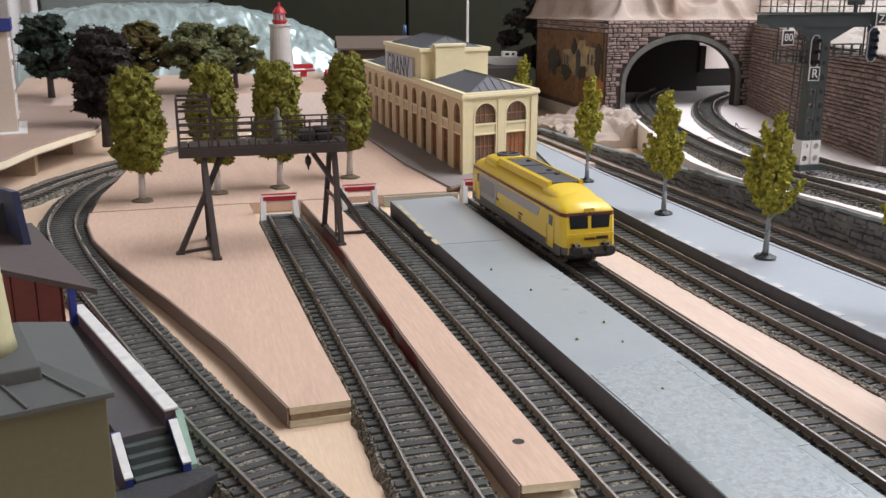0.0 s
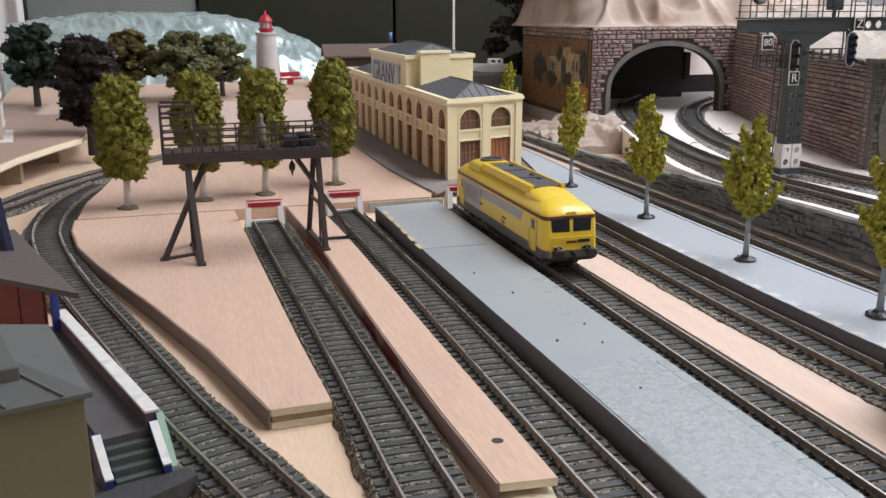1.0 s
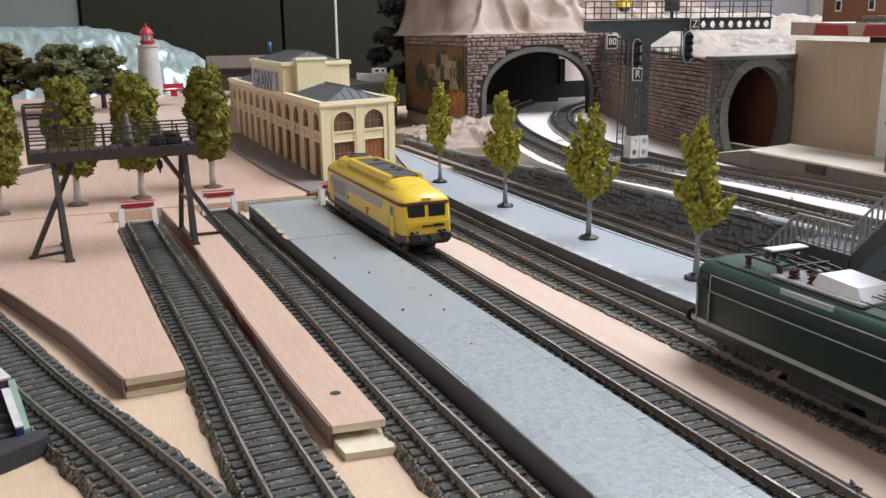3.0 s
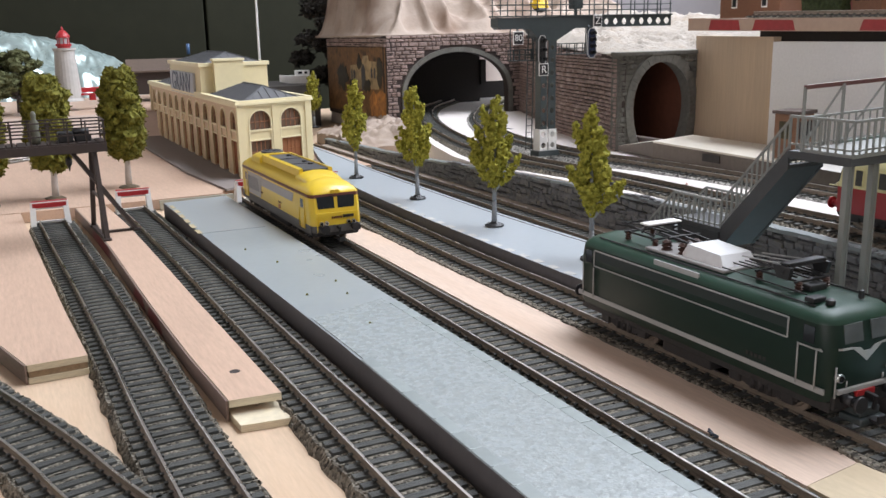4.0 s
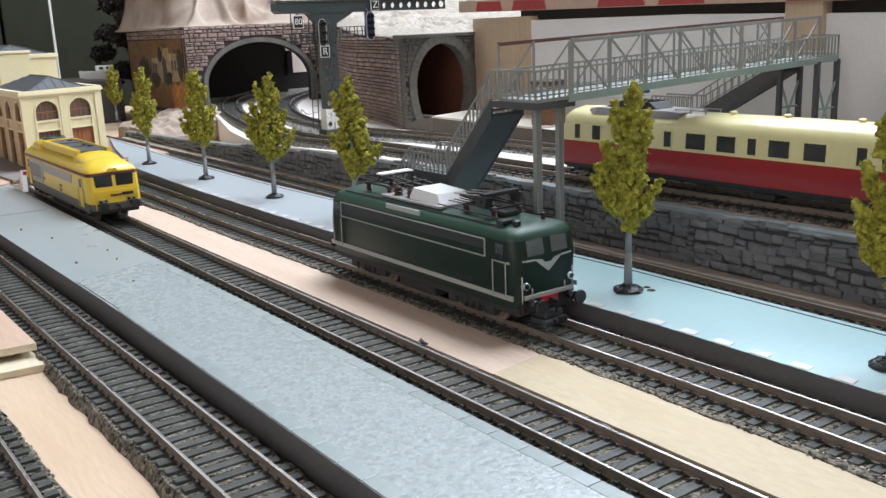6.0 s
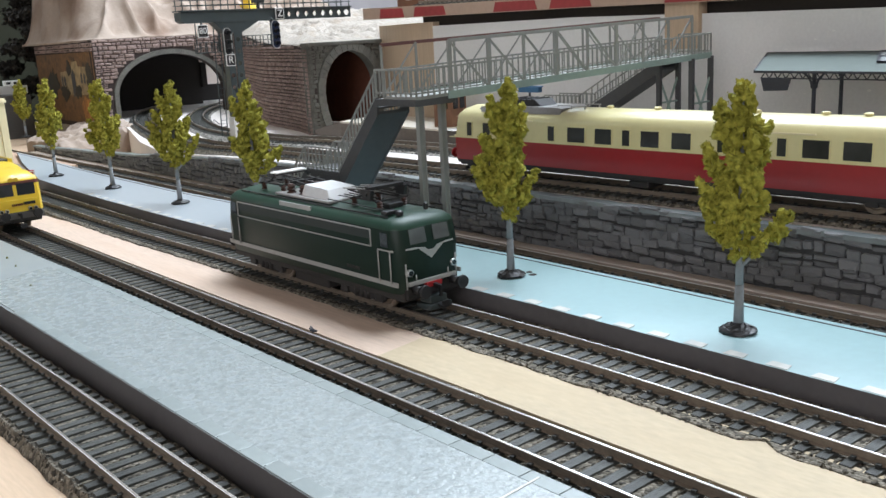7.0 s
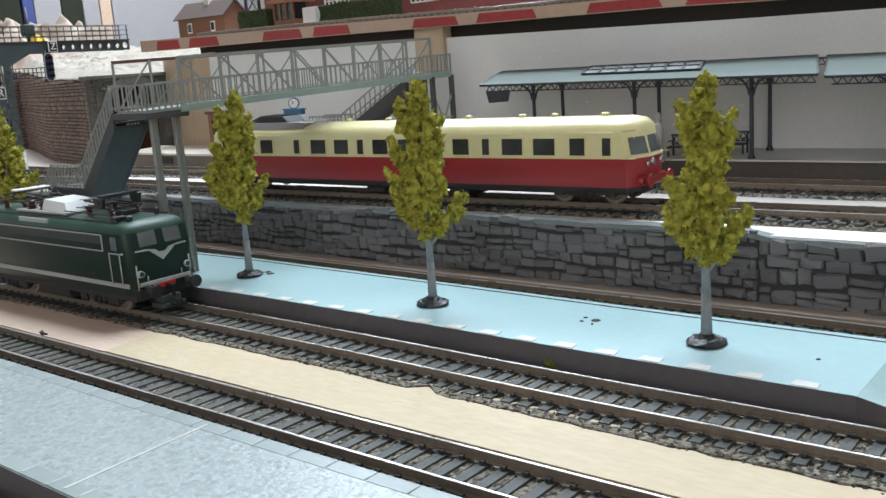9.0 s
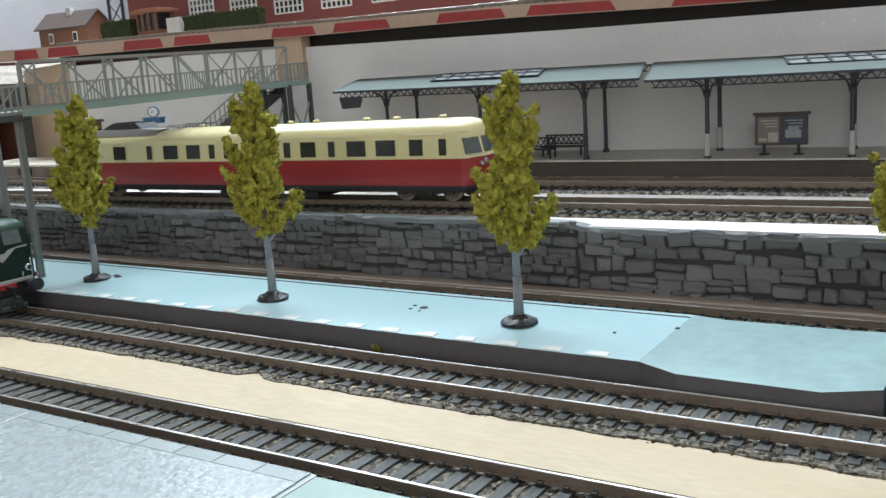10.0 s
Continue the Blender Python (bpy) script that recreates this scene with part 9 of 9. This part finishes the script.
lathe(bm, 0, 0, [(9.2, 83), (8.8, 85), (7.0, 88.5), (4.0, 91.5), (1.6, 93), (1.0, 97), (0.2, 98)], 16)
part("dome", bm, RED, light_tower, "red domed cap")

rb = thing("bench", -58, 1448, 55, "small red plastic bench on the back deck", "bench", 8)
for nm, b6 in (("seat", (-15, 15, -5, 5, 7, 9.5)), ("backrest", (-15, 15, 4, 6, 10.5, 17)), ("support", (-4, 4, -3, 3, 0, 7))):
    bm = fresh()
    box(bm, *b6, 0.5)
    part(nm, bm, RED, rb)
for xx, yy in ((-28, 1440), (-20, 1452)):
    bm = fresh()
    lathe(bm, 0, 0, [(3.2, 0), (3.4, 5), (2.4, 9), (1, 10)], 10)
    ob = tagged(new("bollard", put(bm, "bollard", [RED], True)), "small red plastic bollard on the back deck", "bollard", "bollards on the back deck")
    ob.matrix_basis = pose(xx * MM, yy * MM, 55 * MM)


def leafy_tree(x, y, z, height, width, seed, mat, label, n=34, clump=0.16, flecks=110, trunk=TRUNK_DARK, low=0.28):
    n, clump = int(n * 2.6), clump * 0.5
    t = thing("tree", x, y, z, label, "tree")
    r = random.Random(seed)
    bm = fresh()
    rod(bm, (0, 0, 0), (0, 0, height * 0.35), height * 0.045, height * 0.032, 9)
    rod(bm, (0, 0, height * 0.35), (width * 0.05, 0, height * 0.8), height * 0.032, height * 0.01, 8)
    cl = []
    for i in range(n):
        f = r.uniform(0, 1)
        a = r.uniform(0, 6.28)
        w = width * 0.5 * math.sin(math.pi * (0.16 + 0.78 * f)) ** 0.7 * math.sqrt(r.uniform(0.1, 1.0))
        h = height * (low + (0.95 - low) * f)
        end = Vector((w * math.cos(a), w * math.sin(a), h))
        rod(bm, (0, 0, h * 0.72), end, height * 0.014, height * 0.006, 5)
        s = height * clump * r.uniform(0.6, 1.15)
        cl.append((tuple(end), (s, s, s * 0.72)))
    part("trunk", bm, trunk, t)
    ob = new("crown", crown_mesh("crown", cl, mat, seed, 0.75, 0.16, ICO_SMALL, flecks * 2, height * 0.0145))
    ob.parent = t
    return t


LEAF_BLACK = foliage("copper_black_foliage", (0.008, 0.006, 0.005), (0.040, 0.032, 0.026), (0.016, 0.013, 0.011))
LEAF_FIR = foliage("dark_green_foliage", (0.010, 0.016, 0.012), (0.032, 0.048, 0.032), (0.018, 0.028, 0.02))
leafy_tree(-296, 1187, 8.5, 124, 60, 3, LEAF_BLACK, "dark copper-leaved tree behind the curved track", 44, 0.15, 170)
leafy_tree(-372, 1400, 40, 100, 62, 4, LEAF_FIR, "dark green tree at the back of the layout", 34, 0.16, 150)
leafy_tree(-195, 1400, 40, 88, 84, 5, LEAF_GREEN, "wide grey-green tree at the back of the layout", 46, 0.17, 150)
leafy_tree(-262, 1430, 45, 84, 70, 6, LEAF_AUTUMN, "yellow-brown tree at the back of the layout", 34, 0.17, 150)
leafy_tree(-150, 1420, 45, 80, 70, 16, LEAF_GREEN, "grey-green tree beside the lighthouse", 34, 0.17, 150)

# raised board on the far left with its cream house
bm = fresh()
prism(bm, [(-430, 930), (-372, 955), (-360, 990), (-347, 1050), (-325, 1115), (-305, 1165), (-300, 1240), (-315, 1390), (-430, 1390)], 22, 31, 0, 1)
bmesh.ops.bevel(bm, geom=[e for e in bm.edges if abs(e.verts[0].co.z - e.verts[1].co.z) < 0.1], offset=1.6, segments=2, affect='EDGES')
# top is darker plywood, the shade over the board put into its colour
solid("raised_board", bm, [material("shaded_plywood", (0.34, 0.235, 0.18), 0.6, vary=0.14, grain=260, patch=11, bump=0.1), PLY_PALE], "raised pinkish plywood board with a rounded edge", "ground")
bm = fresh()
for bx, by in ((-400, 980), (-370, 1080), (-350, 1200), (-390, 1330)):
    box(bm, bx, bx + 18, by, by + 18, 0.2, 22)
solid("board_support", bm, PLY_DARK, "wooden blocks under the raised board", "support")
ch = thing("house", -398, 1165, 31, "tall cream toy house with blue balcony and shutters", "house", 8)
bm = fresh()
box(bm, -40, 22, -20, 60, 0, 100, 0.5)
part("wall", bm, material("pinkish_cream_wall", (0.45, 0.37, 0.30), 0.6, vary=0.07, bump=0.1), ch)
for zz in (14, 42, 70):
    for yy in (-8, 14, 38):
        bm = fresh()
        box(bm, 22, 22.6, yy, yy + 10, zz, zz + 17)
        wd = part("window", bm, GLASS_DARK, ch)
        bm = fresh()
        box(bm, 22, 23.2, yy - 1.2, yy, zz - 1, zz + 18)
        box(bm, 22, 23.2, yy + 10, yy + 11.2, zz - 1, zz + 18)
        box(bm, 22, 23.2, yy, yy + 10, zz + 17, zz + 18)
        box(bm, 22, 23.8, yy, yy + 10, zz - 1.4, zz)
        part("frame", bm, WHITE, wd)
bm = fresh()
box(bm, -42, 26, -24, 62, 96, 99, 0.4)
box(bm, -42, 26, -24, -23, 99, 108)
box(bm, 25, 26, -23, 62, 99, 108)
part("balcony", bm, NAVY, ch, "navy blue balcony")
bm = fresh()
box(bm, -50, 30, -34, 64, -0.1, 1.4, 0.4)
part("plinth", bm, CONCRETE, ch)

# things behind the station
hut = thing("hut", 66, 1520, 56, "long brown hut behind the station", "hut", -4)
bm = fresh()
box(bm, -62, 62, -20, 20, 0, 34, 0.3)
part("wall", bm, RUST_BROWN, hut)
bm = fresh()
loft(bm, [[(x, -26, 31), (x, 0, 47), (x, 26, 31), (x, 26, 33.5), (x, 0, 49.5), (x, -26, 33.5)] for x in (-67, 67)])
part("roof", bm, material("brown_hut_roof", (0.12, 0.085, 0.065), 0.6, vary=0.15, grain=250, patch=25, bump=0.2), hut)
pole = thing("flagpole", 190, 1500, 62, "slender white flagpole behind the station", "flagpole")
bm = fresh()
lathe(bm, 0, 0, [(4, 0), (4, 3), (2.1, 4), (1.6, 150), (2.4, 151), (0.3, 154)], 10)
part("pole", bm, WHITE, pole)
bm = fresh()
box(bm, 150, 262, 1440, 1600, 0.4, 62)
solid("quay", bm, material("dark_quay", (0.06, 0.055, 0.05), 0.7, vary=0.2), "dark block behind the station carrying a boat", "quay")
boat = thing("boat", 250, 1500, 62, "small white toy boat behind the station", "boat", 80)
bm = fresh()
rings = []
for y, w, zz in ((-26, 8, 0), (-20, 9.5, 0), (0, 10, 0), (18, 7, 0.5), (30, 1.0, 3)):
    rings.append([(-w * 0.6, y, zz), (w * 0.6, y, zz), (w, y, 12 + zz * 0.5), (-w, y, 12 + zz * 0.5)])
loft(bm, rings)
part("hull", bm, WHITE, boat)
bm = fresh()
box(bm, -6, 6, -16, 6, 12.5, 20, 0.8)
part("cabin", bm, WHITE, boat)
bm = fresh()
box(bm, -6.2, 6.2, -12, -8, 14.5, 18)
box(bm, -6.2, 6.2, -4, 2, 14.5, 18)
part("window", bm, GLASS_DARK, boat)

# far wall of the room: dark panels, a pale curtain and a dark cupboard
for xa, xb in ((-150, 250), (255, 620), (625, 980)):
    bm = fresh()
    box(bm, xa, xb, 2140, 2190, -900, 900, 3)
    solid("wall_panel", bm, DARK_PANEL, "tall dark olive panel against the room wall", "panel")
bm = fresh()
xs = np.arange(-640, -470, 4.0)
rings = [[(x, 2120 + 9 * math.sin(x * 0.16), -200), (x, 2120 + 9 * math.sin(x * 0.16 + 0.6), 900), (x, 2123 + 9 * math.sin(x * 0.16 + 0.6), 900), (x, 2123 + 9 * math.sin(x * 0.16), -200)] for x in xs]
loft(bm, rings)
solid("curtain", bm, WHITE, "pale curtain hanging at the far wall", "curtain", "", True)
bm = fresh()
box(bm, -470, -154, 2150, 2192, -900, 900, 2)
solid("wall_panel", bm, material("grey_green_panel", (0.16, 0.18, 0.165), 0.6, vary=0.1, grain=30, patch=3, bump=0.1), "grey-green panel against the room wall", "panel")

FAR_GREY = material("far_grey_sheet", (0.295, 0.275, 0.28), 0.7, vary=0.06, grain=40, patch=4, bump=0.1)
for name, xa, xb, mat, lab in (("wall_board", 985, 1012, NAVY, "blue board leaning on the far room wall"), ("wall_board", 1014, 1082, FAR_GREY, "pale grey board against the far room wall"), ("wall_board", 1084, 1140, DARK_PANEL, "narrow dark board against the far room wall"), ("wall_board", 1142, 1186, FAR_GREY, "pale grey board against the far room wall"), ("wall_board", 1189, 1221, PLY, "raw pinkish plank against the far room wall"), ("wall_board", 1224, 1690, FAR_GREY, "pale sheet against the far room wall")):
    bm = fresh()
    box(bm, xa, xb, 2140, 2190, -900, 700, 2)
    solid(name, bm, mat, lab, "board", "")

# ---- small things on the upper level ----
digger = thing("toy_digger", 520, 1240, 160, "small yellow toy digger on the plaster hill", "toy digger", 30)
for nm, b6, mt in (("body", (-11, 11, -7, 7, 4, 13), YELLOW), ("cab", (-4, 5, -6, 6, 13, 22), YELLOW), ("track", (-13, 13, -9, -5, 0, 5), BLACK), ("track", (-13, 13, 5, 9, 0, 5), BLACK)):
    bm = fresh()
    box(bm, *b6, 1.0)
    part(nm, bm, mt, digger)
bm = fresh()
bar(bm, (9, 0, 11), (20, 0, 19), 3, 3)
bar(bm, (22, 0, 20), (30, 0, 6), 2.6, 2.6)
part("boom", bm, YELLOW, digger)

kiosk = thing("kiosk", 317, 578, 45.7, "small brown wooden kiosk beside the upper track", "kiosk", 12)
bm = fresh()
box(bm, -10, 10, -9, 9, 0, 31, 0.4)
part("wall", bm, material("orange_brown_wood", (0.20, 0.095, 0.05), 0.6, vary=0.2, grain=200, patch=40, bump=0.15), kiosk)
bm = fresh()
box(bm, -11.5, 11.5, -10.5, 10.5, 31, 33.5, 0.4)
part("roof", bm, TILE_BROWN, kiosk)
bm = fresh()
box(bm, -10.4, -9.9, -5, 5, 14, 26)
part("window", bm, GLASS_DARK, kiosk)
for wx in (-5, 4):
    bm = fresh()
    box(bm, wx - 3, wx + 3, -9.4, -8.9, 14, 26)
    part("window", bm, GLASS_DARK, kiosk)


def loose_wire(label, pts, mat, rad=0.45):
    bm = fresh()
    line = curve_points(pts, 2.0)
    for a, b in zip(line, line[1:]):
        rod(bm, a, b, rad, rad, 6, 0, False)
    solid("loose_wire", bm, mat, label, "wire", "", True)


PINK_WIRE = material("pinkish_wire", (0.45, 0.25, 0.20), 0.5, vary=0.15)
loose_wire("curled pinkish wire end lying between the upper tracks", [(222, 578, 29), (228, 584, 34), (234, 592, 31), (230, 597, 29), (225, 590, 30), (232, 583, 29.5), (240, 588, 29)], PINK_WIRE, 0.8)
loose_wire("curled dark wire end near the wide tunnel", [(330, 1010, 27), (334, 1018, 33), (341, 1022, 28), (337, 1012, 28), (346, 1008, 27)], IRON)
loose_wire("thin reddish wire beside the upper track", [(262, 955, 26), (270, 962, 28), (280, 964, 26), (288, 970, 26)], PINK_WIRE, 0.6)
bm = fresh()
r_ = random.Random(4)
for k in range(8):
    rod(bm, (77.2, 116.5 + k * 0.45, 5 + r_.uniform(0, 1)), (76.2 - r_.uniform(0, 0.8), 116.2 + k * 0.5, 7.4 + r_.uniform(-1.0, 1.4)), 0.4, 0.12, 5)
solid("moss_tuft", bm, LEAF_OLIVE, "tuft of yellow-green moss on the platform's side", "moss", "")
bm = fresh()
for k in range(5):
    rod(bm, (9.5 + r_.uniform(-2, 2), 318 + r_.uniform(-3, 3), 8.4), (9.5 + r_.uniform(-3, 3), 318 + r_.uniform(-4, 4), 9.0), 0.5, 0.4, 5)
solid("rail_joiner", bm, IRON, "dark rail joiner and wire on the track", "rail joiner", "")
